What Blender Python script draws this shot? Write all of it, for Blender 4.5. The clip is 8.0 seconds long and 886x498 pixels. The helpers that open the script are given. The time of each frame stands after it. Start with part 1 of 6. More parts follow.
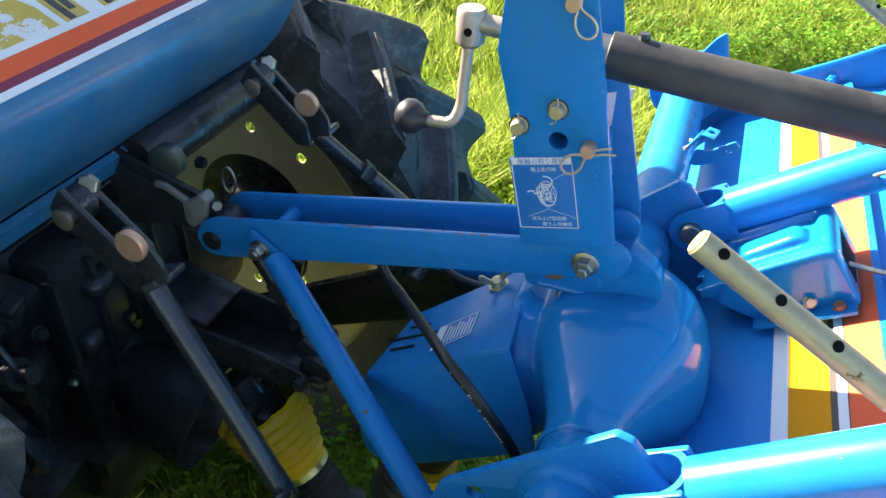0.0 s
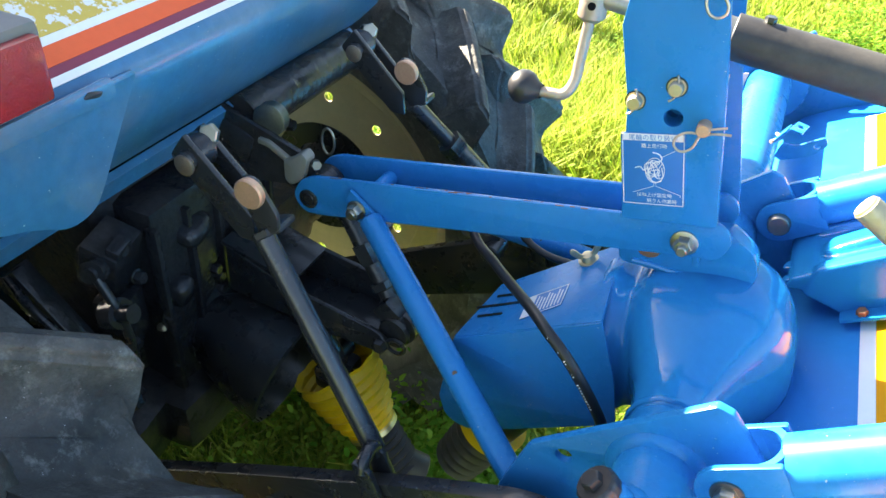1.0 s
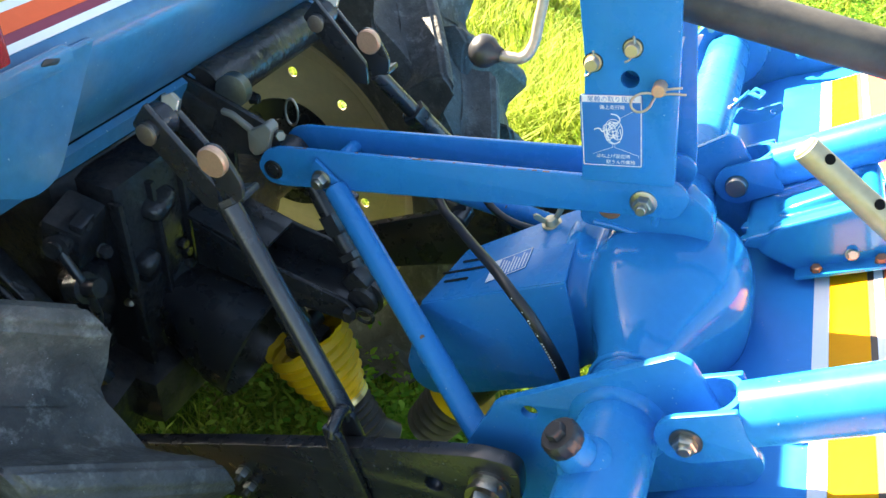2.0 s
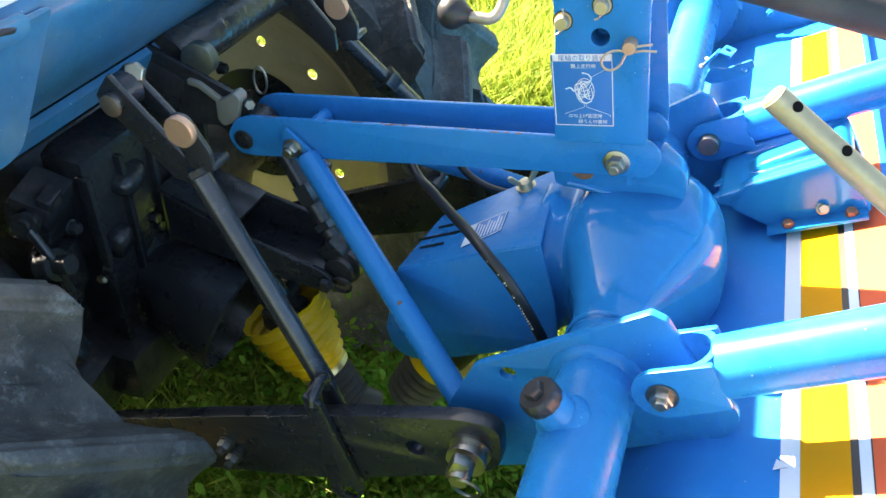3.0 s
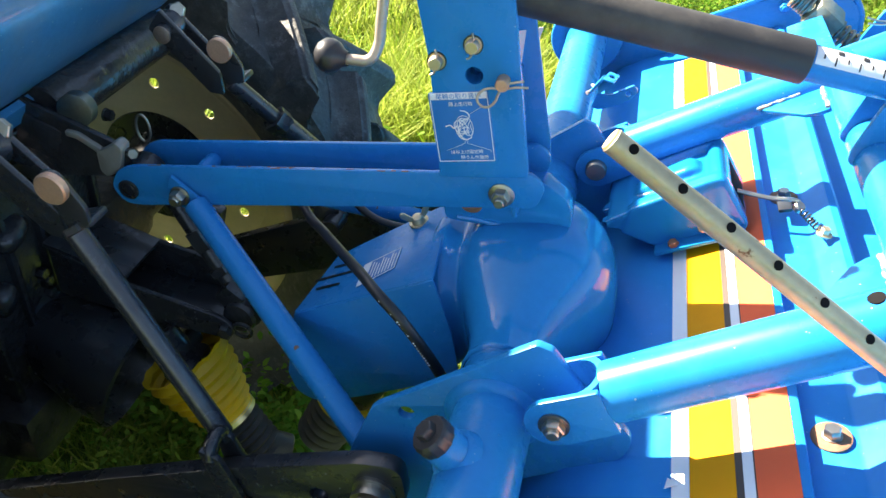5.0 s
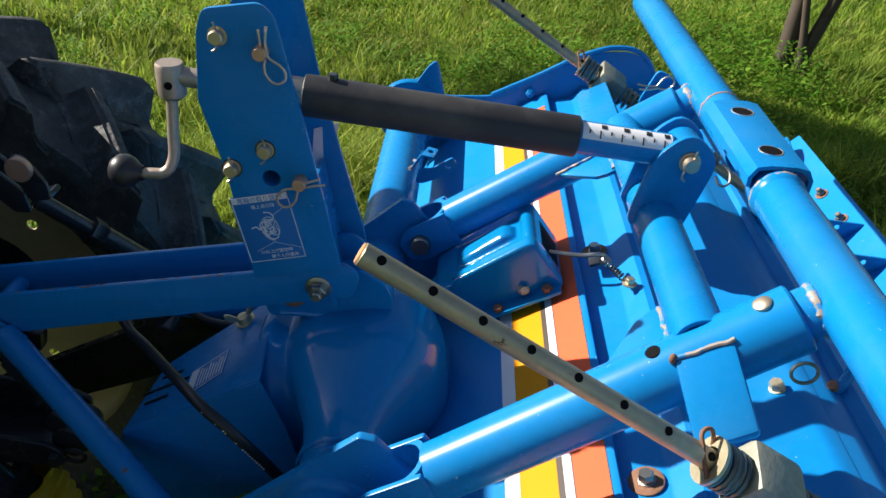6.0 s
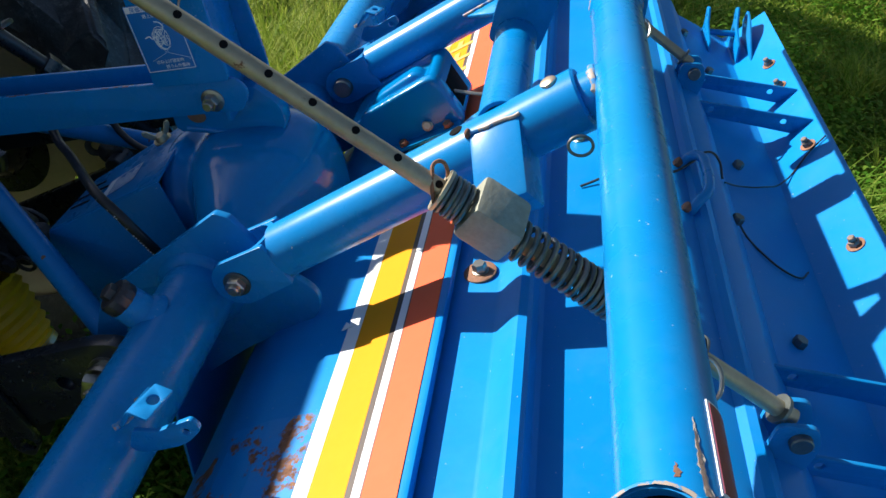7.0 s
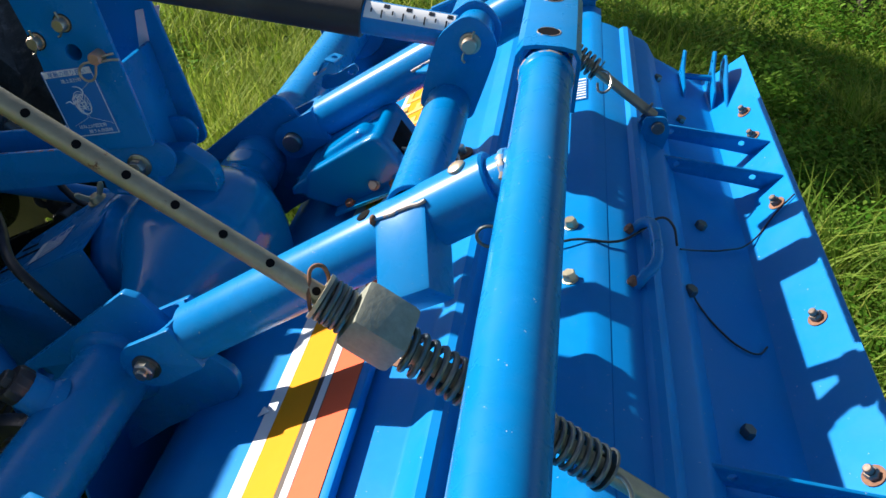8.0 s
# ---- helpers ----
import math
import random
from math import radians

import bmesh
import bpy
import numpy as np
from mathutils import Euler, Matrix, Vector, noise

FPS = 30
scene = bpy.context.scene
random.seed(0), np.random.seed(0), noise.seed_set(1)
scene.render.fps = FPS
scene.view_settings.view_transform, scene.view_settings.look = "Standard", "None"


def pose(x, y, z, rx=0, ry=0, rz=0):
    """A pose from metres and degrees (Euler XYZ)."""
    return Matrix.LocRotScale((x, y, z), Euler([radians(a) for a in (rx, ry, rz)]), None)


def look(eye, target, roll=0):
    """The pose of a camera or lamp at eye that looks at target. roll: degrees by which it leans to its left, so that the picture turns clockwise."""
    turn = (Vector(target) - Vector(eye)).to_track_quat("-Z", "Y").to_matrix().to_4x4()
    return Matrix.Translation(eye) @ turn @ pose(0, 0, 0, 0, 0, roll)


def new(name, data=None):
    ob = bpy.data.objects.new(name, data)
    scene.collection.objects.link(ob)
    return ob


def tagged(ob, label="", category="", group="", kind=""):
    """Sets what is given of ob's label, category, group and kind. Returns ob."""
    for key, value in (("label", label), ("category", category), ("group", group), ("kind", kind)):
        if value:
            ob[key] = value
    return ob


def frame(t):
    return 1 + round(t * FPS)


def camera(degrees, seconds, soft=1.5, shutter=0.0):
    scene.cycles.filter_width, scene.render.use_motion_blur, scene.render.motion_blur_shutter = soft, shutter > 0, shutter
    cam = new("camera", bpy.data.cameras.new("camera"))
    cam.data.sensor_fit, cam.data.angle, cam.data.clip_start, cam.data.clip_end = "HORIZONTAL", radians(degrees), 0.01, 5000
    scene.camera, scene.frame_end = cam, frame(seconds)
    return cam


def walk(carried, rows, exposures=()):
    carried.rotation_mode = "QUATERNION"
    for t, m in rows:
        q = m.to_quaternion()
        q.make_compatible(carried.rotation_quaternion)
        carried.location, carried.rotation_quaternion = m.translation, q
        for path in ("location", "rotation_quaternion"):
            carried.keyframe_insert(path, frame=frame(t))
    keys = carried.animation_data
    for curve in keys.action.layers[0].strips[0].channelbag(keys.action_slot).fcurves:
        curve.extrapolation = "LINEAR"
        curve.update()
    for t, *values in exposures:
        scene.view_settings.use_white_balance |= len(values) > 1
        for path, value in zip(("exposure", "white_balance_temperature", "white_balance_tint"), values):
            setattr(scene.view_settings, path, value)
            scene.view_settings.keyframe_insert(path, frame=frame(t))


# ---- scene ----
cam = camera(59.5, 8.0)
METRES, EYE, TILT, LEAN, TURN = 0.68, 1.40, -35.5, -1.5, 20.5
ROWS = [
    (0.0, 0.0, 0.0, 0.0, -0.0, 0.0, 0.0),
    (0.5, -0.0609, -0.0049, -0.0175, 2.42, -0.47, -2.87),
    (1.0, -0.1023, -0.0324, -0.0382, 2.34, -0.87, -4.0),
    (2.5, -0.0835, -0.0471, -0.0701, -0.8, -3.14, -1.81),
    (3.0, -0.0844, -0.0448, -0.0723, -1.46, -4.19, -1.25),
    (3.5, -0.0806, -0.0473, -0.0757, -1.95, -4.77, -1.04),
    (4.0, -0.0747, -0.0469, -0.0843, -2.66, -5.45, -0.82),
    (5.5, 0.0134, -0.0652, -0.0222, -11.54, -0.17, 5.45),
    (6.0, 0.0672, -0.0925, -0.0128, -15.79, 0.99, 8.9),
    (6.5, 0.1462, -0.1538, -0.0811, -15.83, -0.97, 9.04),
    (7.0, 0.3152, -0.2538, -0.2478, -10.88, -3.1, 6.79),
    (7.5, 0.4089, -0.3156, -0.2616, -8.04, -2.98, 6.23),
    (8.0, 0.4656, -0.211, -0.1762, -9.69, -1.77, 6.63),
]
EXPOSURES = [(0.0, 2.62, 7100, 12), (0.5, 3.20, 7500, 11), (1.0, 3.40, 7700, 10), (2.5, 3.47, 7900, 10), (4.2, 3.14, 7700, 10), (5.5, 1.95, 7000, 12), (6.0, 0.95, 6600, 12), (6.5, 1.00, 6500, 12), (8.0, 0.95, 6400, 12)]
walk(cam, [(t, pose(0, 0, EYE, TILT, LEAN, TURN) @ pose(METRES * x, METRES * y, METRES * z, 90 + pitch, roll, yaw)) for t, x, y, z, yaw, pitch, roll in ROWS], EXPOSURES)

# ---- world and sun ----
TO_SUN = Vector((-1.56, 0.50, 1.0)).normalized()
GROUND = -0.04
world = bpy.data.worlds.new("daylight")
scene.world = world
world.use_nodes = True
wn = world.node_tree.nodes
sky = wn.new("ShaderNodeTexSky")
sky.sky_type, sky.sun_disc = "NISHITA", False
sky.sun_elevation = math.asin(TO_SUN.z)
sky.sun_rotation = math.atan2(TO_SUN.x, TO_SUN.y)
wn["Background"].inputs["Strength"].default_value = 0.059
world.node_tree.links.new(sky.outputs[0], wn["Background"].inputs["Color"])
sun = new("sun", bpy.data.lights.new("sun", "SUN"))
sun.data.energy, sun.data.angle, sun.data.color = 5.0, radians(0.5), (1.0, 0.95, 0.86)
sun.matrix_world = look(TO_SUN * 20, (0, 0, 0))


# ---- materials ----
def material(name, color, rough=0.5, metal=0.0, coat=0.0, vary=0.12, scale=30.0, bump=0.0, bump_scale=200.0, rust=0.0, rust_scale=14.0, dust=0.0, specular=0.5, speck=0.0):
    """A painted, bare or rubber surface: two scales of colour change, fine relief, rust chips and dust."""
    m = bpy.data.materials.new(name)
    m.use_nodes = True
    t = m.node_tree
    n, link = t.nodes, t.links.new
    b = n["Principled BSDF"]
    b.inputs["Metallic"].default_value = metal
    b.inputs["Coat Weight"].default_value = coat
    b.inputs["Coat Roughness"].default_value = 0.12
    b.inputs["Specular IOR Level"].default_value = specular
    geo = n.new("ShaderNodeNewGeometry")

    def noise_at(s, detail=4.0, rough_=0.6):
        x = n.new("ShaderNodeTexNoise")
        x.inputs["Scale"].default_value, x.inputs["Detail"].default_value, x.inputs["Roughness"].default_value = s, detail, rough_
        link(geo.outputs["Position"], x.inputs["Vector"])
        return x.outputs["Fac"]

    def ramp(src, lo, hi):
        x = n.new("ShaderNodeMapRange")
        x.inputs["From Min"].default_value, x.inputs["From Max"].default_value = lo, hi
        link(src, x.inputs["Value"])
        return x.outputs["Result"]

    def mix(fac, a, c):
        x = n.new("ShaderNodeMix")
        x.data_type = "RGBA"
        if isinstance(fac, float):
            x.inputs["Factor"].default_value = fac
        else:
            link(fac, x.inputs["Factor"])
        for i, v in ((6, a), (7, c)):
            if isinstance(v, tuple):
                x.inputs[i].default_value = (*v, 1)
            else:
                link(v, x.inputs[i])
        return x.outputs[2]

    dark = tuple(c * (1 - vary) for c in color)
    light = tuple(min(1, c * (1 + vary) + 0.02 * vary) for c in color)
    col = mix(ramp(noise_at(scale * 0.18), 0.3, 0.7), dark, light)
    col = mix(ramp(noise_at(scale * 6.0, 6.0), 0.35, 0.75), col, mix(0.45, tuple(dark), col))
    rr = n.new("ShaderNodeMapRange")
    rr.inputs["To Min"].default_value, rr.inputs["To Max"].default_value = rough * 0.8, min(1, rough * 1.25)
    link(noise_at(scale * 1.7), rr.inputs["Value"])
    rough_out = rr.outputs["Result"]
    if dust:
        f = n.new("ShaderNodeMath")
        f.operation = "MULTIPLY"
        link(ramp(noise_at(9.0, 8.0, 0.7), 0.46, 0.78), f.inputs[0])
        f.inputs[1].default_value = dust
        col = mix(f.outputs[0], col, (0.36, 0.33, 0.27))
        g = n.new("ShaderNodeMath")
        g.operation = "MULTIPLY_ADD"
        link(f.outputs[0], g.inputs[0])
        g.inputs[1].default_value = 0.5
        link(rough_out, g.inputs[2])
        rough_out = g.outputs[0]
    if rust:
        lo = 0.80 - 0.22 * rust
        f = ramp(noise_at(rust_scale, 9.0, 0.72), lo, lo + 0.03)
        r2 = mix(ramp(noise_at(120.0), 0.3, 0.7), (0.085, 0.036, 0.020), (0.27, 0.135, 0.075))
        col = mix(f, col, r2)
        g = n.new("ShaderNodeMix")
        link(f, g.inputs[0])
        link(rough_out, g.inputs[2])
        g.inputs[3].default_value = 0.85
        rough_out = g.outputs[0]
    if speck:
        f = n.new("ShaderNodeMath")
        f.operation = "MULTIPLY"
        link(ramp(noise_at(260.0, 2.0), 0.735, 0.76), f.inputs[0])
        f.inputs[1].default_value = speck
        col = mix(f.outputs[0], col, (0.55, 0.58, 0.60))
    link(col, b.inputs["Base Color"])
    link(rough_out, b.inputs["Roughness"])
    if bump:
        x = n.new("ShaderNodeBump")
        x.inputs["Strength"].default_value, x.inputs["Distance"].default_value = bump, 0.002
        link(noise_at(bump_scale, 5.0), x.inputs["Height"])
        link(x.outputs[0], b.inputs["Normal"])
    return m


def scuffed(m, color, scale, lo, hi):
    """Fine ragged scuffs of another colour over a finished surface."""
    n, link = m.node_tree.nodes, m.node_tree.links.new
    bsdf = n["Principled BSDF"]
    old = bsdf.inputs["Base Color"].links[0].from_socket
    geo, nz, mr, mx = n.new("ShaderNodeNewGeometry"), n.new("ShaderNodeTexNoise"), n.new("ShaderNodeMapRange"), n.new("ShaderNodeMix")
    nz.inputs["Scale"].default_value, nz.inputs["Detail"].default_value, nz.inputs["Roughness"].default_value = scale, 9.0, 0.75
    link(geo.outputs["Position"], nz.inputs["Vector"])
    mr.inputs["From Min"].default_value, mr.inputs["From Max"].default_value = lo, hi
    link(nz.outputs["Fac"], mr.inputs["Value"])
    mx.data_type = "RGBA"
    link(mr.outputs[0], mx.inputs["Factor"])
    link(old, mx.inputs[6])
    mx.inputs[7].default_value = (*color, 1)
    link(mx.outputs[2], bsdf.inputs["Base Color"])
    return m


def two_tone(name, a, b, scale, edge):
    """A printed film of one colour, worn off in ragged patches to another."""
    m = material(name, a, 0.5, vary=0.12, scale=30)
    n, link = m.node_tree.nodes, m.node_tree.links.new
    bsdf = n["Principled BSDF"]
    old = bsdf.inputs["Base Color"].links[0].from_socket
    geo, nz, mr, mx = n.new("ShaderNodeNewGeometry"), n.new("ShaderNodeTexNoise"), n.new("ShaderNodeMapRange"), n.new("ShaderNodeMix")
    nz.inputs["Scale"].default_value, nz.inputs["Detail"].default_value, nz.inputs["Roughness"].default_value = scale, 8.0, 0.68
    link(geo.outputs["Position"], nz.inputs["Vector"])
    mr.inputs["From Min"].default_value, mr.inputs["From Max"].default_value = edge, edge + 0.012
    link(nz.outputs["Fac"], mr.inputs["Value"])
    mx.data_type = "RGBA"
    link(mr.outputs[0], mx.inputs["Factor"])
    link(old, mx.inputs[6])
    mx.inputs[7].default_value = (*b, 1)
    link(mx.outputs[2], bsdf.inputs["Base Color"])
    return m


BLUE = material("blue_enamel", (0.0, 0.190, 0.485), 0.27, coat=0.02, specular=0.22, vary=0.10, scale=22, bump=0.03, bump_scale=90, rust=0.24, rust_scale=30, dust=0.05, speck=0.6)
BLUE_COVER = material("blue_cover_enamel", (0.0, 0.214, 0.575), 0.38, coat=0.01, specular=0.16, vary=0.10, scale=14, bump=0.03, bump_scale=40, rust=0.12, rust_scale=7, dust=0.05, speck=0.5)
BLUE_RUST = material("blue_enamel_rusting", (0.0, 0.221, 0.590), 0.40, coat=0.01, specular=0.22, vary=0.10, scale=14, bump=0.10, bump_scale=60, rust=1.14, rust_scale=12, dust=0.12)
BLUE_CAST = material("blue_cast_enamel", (0.0, 0.184, 0.455), 0.14, coat=0.03, specular=0.30, vary=0.08, scale=18, bump=0.05, bump_scale=45, rust=0.05)
TRACTOR_BLUE = material("tractor_blue_enamel", (0.008, 0.130, 0.280), 0.36, coat=0.3, vary=0.30, scale=16, bump=0.30, bump_scale=14, rust=0.18, rust_scale=34, dust=0.22, speck=0.7)
WHITE = material("white_film", (0.74, 0.75, 0.76), 0.42, vary=0.05, scale=20, dust=0.08)
YELLOW = material("yellow_film", (0.74, 0.290, 0.004), 0.55, vary=0.05, scale=20, specular=0.12)
ORANGE = material("orange_film", (0.80, 0.125, 0.046), 0.55, vary=0.06, scale=20, specular=0.15)
CRIMSON = material("crimson_film", (0.21, 0.016, 0.045), 0.42, vary=0.1, scale=20)
BROWN = material("brown_film", (0.055, 0.035, 0.025), 0.5, vary=0.1)
GOLD = material("worn_gold_film", (0.62, 0.43, 0.08), 0.5, vary=0.2, scale=30, dust=0.2)
BARE = material("bared_brown_steel", (0.26, 0.20, 0.17), 0.65, metal=0.3, vary=0.5, scale=120, bump=0.3)
CHIP = material("chipped_pale_primer", (0.52, 0.47, 0.40), 0.7, vary=0.3, scale=90, bump=0.3)
RUST_SEAM = two_tone("rusted_seam", (0.02, 0.20, 0.48), (0.34, 0.16, 0.08), 70, 0.47)
WELD = two_tone("chipped_weld_bead", (0.03, 0.22, 0.48), (0.30, 0.25, 0.21), 95, 0.47)
BLACK = material("black_paint", (0.017, 0.019, 0.023), 0.27, coat=0.15, vary=0.3, scale=18, bump=0.25, bump_scale=70, rust=0.15, dust=0.04)
ROD_BLACK = material("rubbed_black_rod", (0.050, 0.054, 0.062), 0.24, metal=0.55, coat=0.1, vary=0.35, scale=22, bump=0.25, bump_scale=90, rust=0.42, rust_scale=26, dust=0.10, speck=0.4)
GREASE = material("greasy_cast_iron", (0.018, 0.020, 0.025), 0.17, vary=0.5, scale=20, bump=1.6, bump_scale=42, dust=0.08)
SLEEVE = material("matt_black_sleeve", (0.020, 0.020, 0.022), 0.50, vary=0.15, scale=16, bump=0.08, dust=0.16)
RUBBER = scuffed(scuffed(material("worn_tyre_rubber", (0.046, 0.049, 0.050), 0.60, vary=0.60, scale=60, bump=1.0, bump_scale=110, dust=0.25, speck=0.55), (0.15, 0.155, 0.15), 38, 0.52, 0.70), (0.012, 0.013, 0.014), 70, 0.60, 0.68)
HOSE = material("black_cable_jacket", (0.012, 0.012, 0.013), 0.42, vary=0.1)
STEEL = material("dull_zinc_steel", (0.42, 0.40, 0.34), 0.36, metal=1.0, vary=0.2, scale=40, bump=0.1, rust=0.35, rust_scale=60)
ZINC = material("gold_passivated_steel", (0.56, 0.49, 0.33), 0.42, metal=0.85, vary=0.25, scale=25, bump=0.12, bump_scale=120, rust=0.28, rust_scale=22)
ROD_ZINC = material("stained_passivated_rod", (0.46, 0.40, 0.27), 0.45, metal=0.7, vary=0.35, scale=20, bump=0.15, bump_scale=120, rust=0.72, rust_scale=16, dust=0.2)
BRIGHT = material("bright_pin_steel", (0.62, 0.51, 0.38), 0.42, metal=0.9, vary=0.15, scale=50, bump=0.08)
BLOCK = material("grey_galvanised_block", (0.25, 0.26, 0.20), 0.52, metal=0.3, vary=0.45, scale=30, bump=0.25, bump_scale=150, dust=0.25)
CRANK = material("browned_plated_steel", (0.46, 0.37, 0.30), 0.5, metal=0.75, vary=0.3, scale=30, bump=0.15, bump_scale=120, rust=0.4, rust_scale=30)
COPPER = material("tarnished_copper_plate", (0.60, 0.36, 0.24), 0.5, metal=0.7, vary=0.2, scale=60, bump=0.1)
DROP = material("water_film", (0.10, 0.11, 0.12), 0.08, vary=0.2, coat=0.6)
CAST_GREY = material("grey_cast_paint", (0.19, 0.19, 0.17), 0.38, vary=0.2, scale=25, bump=0.2, bump_scale=120, dust=0.1)
WORN_BOLT = material("worn_brown_bolt", (0.20, 0.16, 0.13), 0.5, metal=0.6, vary=0.4, scale=60, bump=0.2, rust=0.7, rust_scale=60)
ROD_END = material("rust_stained_cut_steel", (0.52, 0.26, 0.11), 0.6, metal=0.2, vary=0.25, scale=80)
SPRING = material("dark_plated_spring_wire", (0.16, 0.18, 0.17), 0.40, metal=0.9, vary=0.3, scale=40, rust=0.2, rust_scale=70)
RUSTY = material("rusted_washer_steel", (0.24, 0.12, 0.07), 0.8, metal=0.2, vary=0.4, scale=60, bump=0.4)
RIM = material("cream_rim_enamel", (0.62, 0.51, 0.30), 0.45, vary=0.12, scale=12, bump=0.1, rust=0.12, dust=0.25)
GUARD_YELLOW = material("yellow_guard_plastic", (0.74, 0.45, 0.008), 0.46, vary=0.18, scale=26, dust=0.10)
# near-black standing in for the shade inside holes, slots and the bore
DARK_HOLE = material("hole_shade_black", (0.005, 0.005, 0.006), 0.9, vary=0.2, specular=0.1)
RED_LENS = material("red_lens_plastic", (0.33, 0.006, 0.010), 0.24, coat=0.4, vary=0.30, scale=60, bump=0.6, bump_scale=420)
GREY_PLASTIC = material("grey_lamp_housing", (0.13, 0.14, 0.15), 0.5, vary=0.12, dust=0.2)
PINK = material("faded_pale_sticker", (0.62, 0.50, 0.52), 0.5, vary=0.1)
LABEL_BLUE = material("blue_label_film", (0.003, 0.150, 0.440), 0.42, vary=0.05)
KNOB = material("black_knob_plastic", (0.018, 0.018, 0.021), 0.40, vary=0.15, dust=0.04)


WORN_GOLD = two_tone("worn_gold_print", (0.60, 0.42, 0.07), (0.70, 0.70, 0.70), 42, 0.52)


def leaf_material(name, low, high, through_light=0.35):
    m = bpy.data.materials.new(name)
    m.use_nodes = True
    t = m.node_tree
    n, link = t.nodes, t.links.new
    b = n["Principled BSDF"]
    geo = n.new("ShaderNodeNewGeometry")
    mixc = n.new("ShaderNodeMix")
    mixc.data_type = "RGBA"
    link(geo.outputs["Random Per Island"], mixc.inputs["Factor"])
    mixc.inputs[6].default_value, mixc.inputs[7].default_value = (*low, 1), (*high, 1)
    big = n.new("ShaderNodeTexNoise")
    big.inputs["Scale"].default_value = 1.3
    link(geo.outputs["Position"], big.inputs["Vector"])
    m2 = n.new("ShaderNodeMix")
    m2.data_type, m2.blend_type = "RGBA", "MULTIPLY"
    m2.inputs["Factor"].default_value = 1.0
    tone = n.new("ShaderNodeMapRange")
    tone.inputs["From Min"].default_value, tone.inputs["From Max"].default_value = 0.3, 0.7
    tone.inputs["To Min"].default_value, tone.inputs["To Max"].default_value = 0.7, 1.15
    link(big.outputs["Fac"], tone.inputs["Value"])
    link(mixc.outputs[2], m2.inputs[6])
    link(tone.outputs[0], m2.inputs[7])
    link(m2.outputs[2], b.inputs["Base Color"])
    b.inputs["Roughness"].default_value = 0.6
    b.inputs["Specular IOR Level"].default_value = 0.2
    tr = n.new("ShaderNodeBsdfTranslucent")
    link(m2.outputs[2], tr.inputs["Color"])
    ms = n.new("ShaderNodeMixShader")
    ms.inputs[0].default_value = through_light
    link(b.outputs[0], ms.inputs[1])
    link(tr.outputs[0], ms.inputs[2])
    link(ms.outputs[0], n["Material Output"].inputs["Surface"])
    return m


# one meadow in two tones: GRASS darker, MEADOW with sunlight put into its colour
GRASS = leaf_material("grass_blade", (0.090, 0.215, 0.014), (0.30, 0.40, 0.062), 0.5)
MEADOW = leaf_material("sunlit_tone_grass", (0.16, 0.285, 0.016), (0.42, 0.46, 0.085), 0.5)
WEED = leaf_material("weed_leaf", (0.065, 0.215, 0.012), (0.215, 0.36, 0.045), 0.5)
STRAW = leaf_material("dry_grass", (0.30, 0.26, 0.10), (0.44, 0.38, 0.18))
BARK = material("shrub_bark", (0.06, 0.045, 0.03), 0.9, vary=0.3, bump=0.6)
SOIL = material("turf_soil", (0.060, 0.100, 0.016), 0.95, vary=0.45, scale=5, bump=0.6, bump_scale=30, specular=0.05)


# ---- builders ----
PLACE = {}


def thing(name, at, label, category, group=""):
    ob = new(name)
    ob.location = at
    ob.empty_display_size = 0.05
    PLACE[ob] = Vector(at)
    return tagged(ob, label, category, group)


def part(name, bm, mat, parent=None, label="", smooth=40):
    """Links a bmesh, given in the world's metres, as one mesh object under a thing or a part."""
    if isinstance(bm, bpy.types.Mesh):
        me = bm
    else:
        bmesh.ops.recalc_face_normals(bm, faces=bm.faces)
        me = bpy.data.meshes.new(name)
        bm.to_mesh(me)
        bm.free()
    co = np.empty(len(me.vertices) * 3)
    me.vertices.foreach_get("co", co)
    co = co.reshape(-1, 3)
    mid = Vector(((co.min(0) + co.max(0)) / 2).tolist())
    me.transform(Matrix.Translation(-mid))
    if smooth:
        me.shade_smooth()
        me.set_sharp_from_angle(angle=radians(smooth))
    me.materials.clear()
    me.materials.append(mat)
    ob = new(name, me)
    ob.location = mid
    PLACE[ob] = mid
    if parent:
        ob.parent = parent
        ob.matrix_parent_inverse = Matrix.Translation(-PLACE[parent])
    if label:
        ob["label"] = label
    return ob


def join(*bms):
    out = bmesh.new()
    for b in bms:
        me = bpy.data.meshes.new("tmp")
        b.to_mesh(me)
        b.free()
        out.from_mesh(me)
        bpy.data.meshes.remove(me)
    return out


def axes(p0, p1):
    d = (Vector(p1) - Vector(p0)).normalized()
    return d.to_track_quat("Z", "Y").to_matrix().to_4x4()


def lathe(p0, direction, profile, seg=32):
    """A turned shape: profile rows of (distance along the axis, radius)."""
    bm = bmesh.new()
    m = Matrix.Translation(p0) @ axes((0, 0, 0), direction)
    rings = []
    for d, r in profile:
        if r < 1e-6:
            rings.append([bm.verts.new(m @ Vector((0, 0, d)))])
        else:
            rings.append([bm.verts.new(m @ Vector((r * math.cos(2 * math.pi * k / seg), r * math.sin(2 * math.pi * k / seg), d))) for k in range(seg)])
    for a, b in zip(rings, rings[1:]):
        for k in range(seg):
            q = [a[k % len(a)], a[(k + 1) % len(a)], b[(k + 1) % len(b)], b[k % len(b)]]
            q = list(dict.fromkeys(q))
            if len(q) > 2:
                bm.faces.new(q)
    return bm


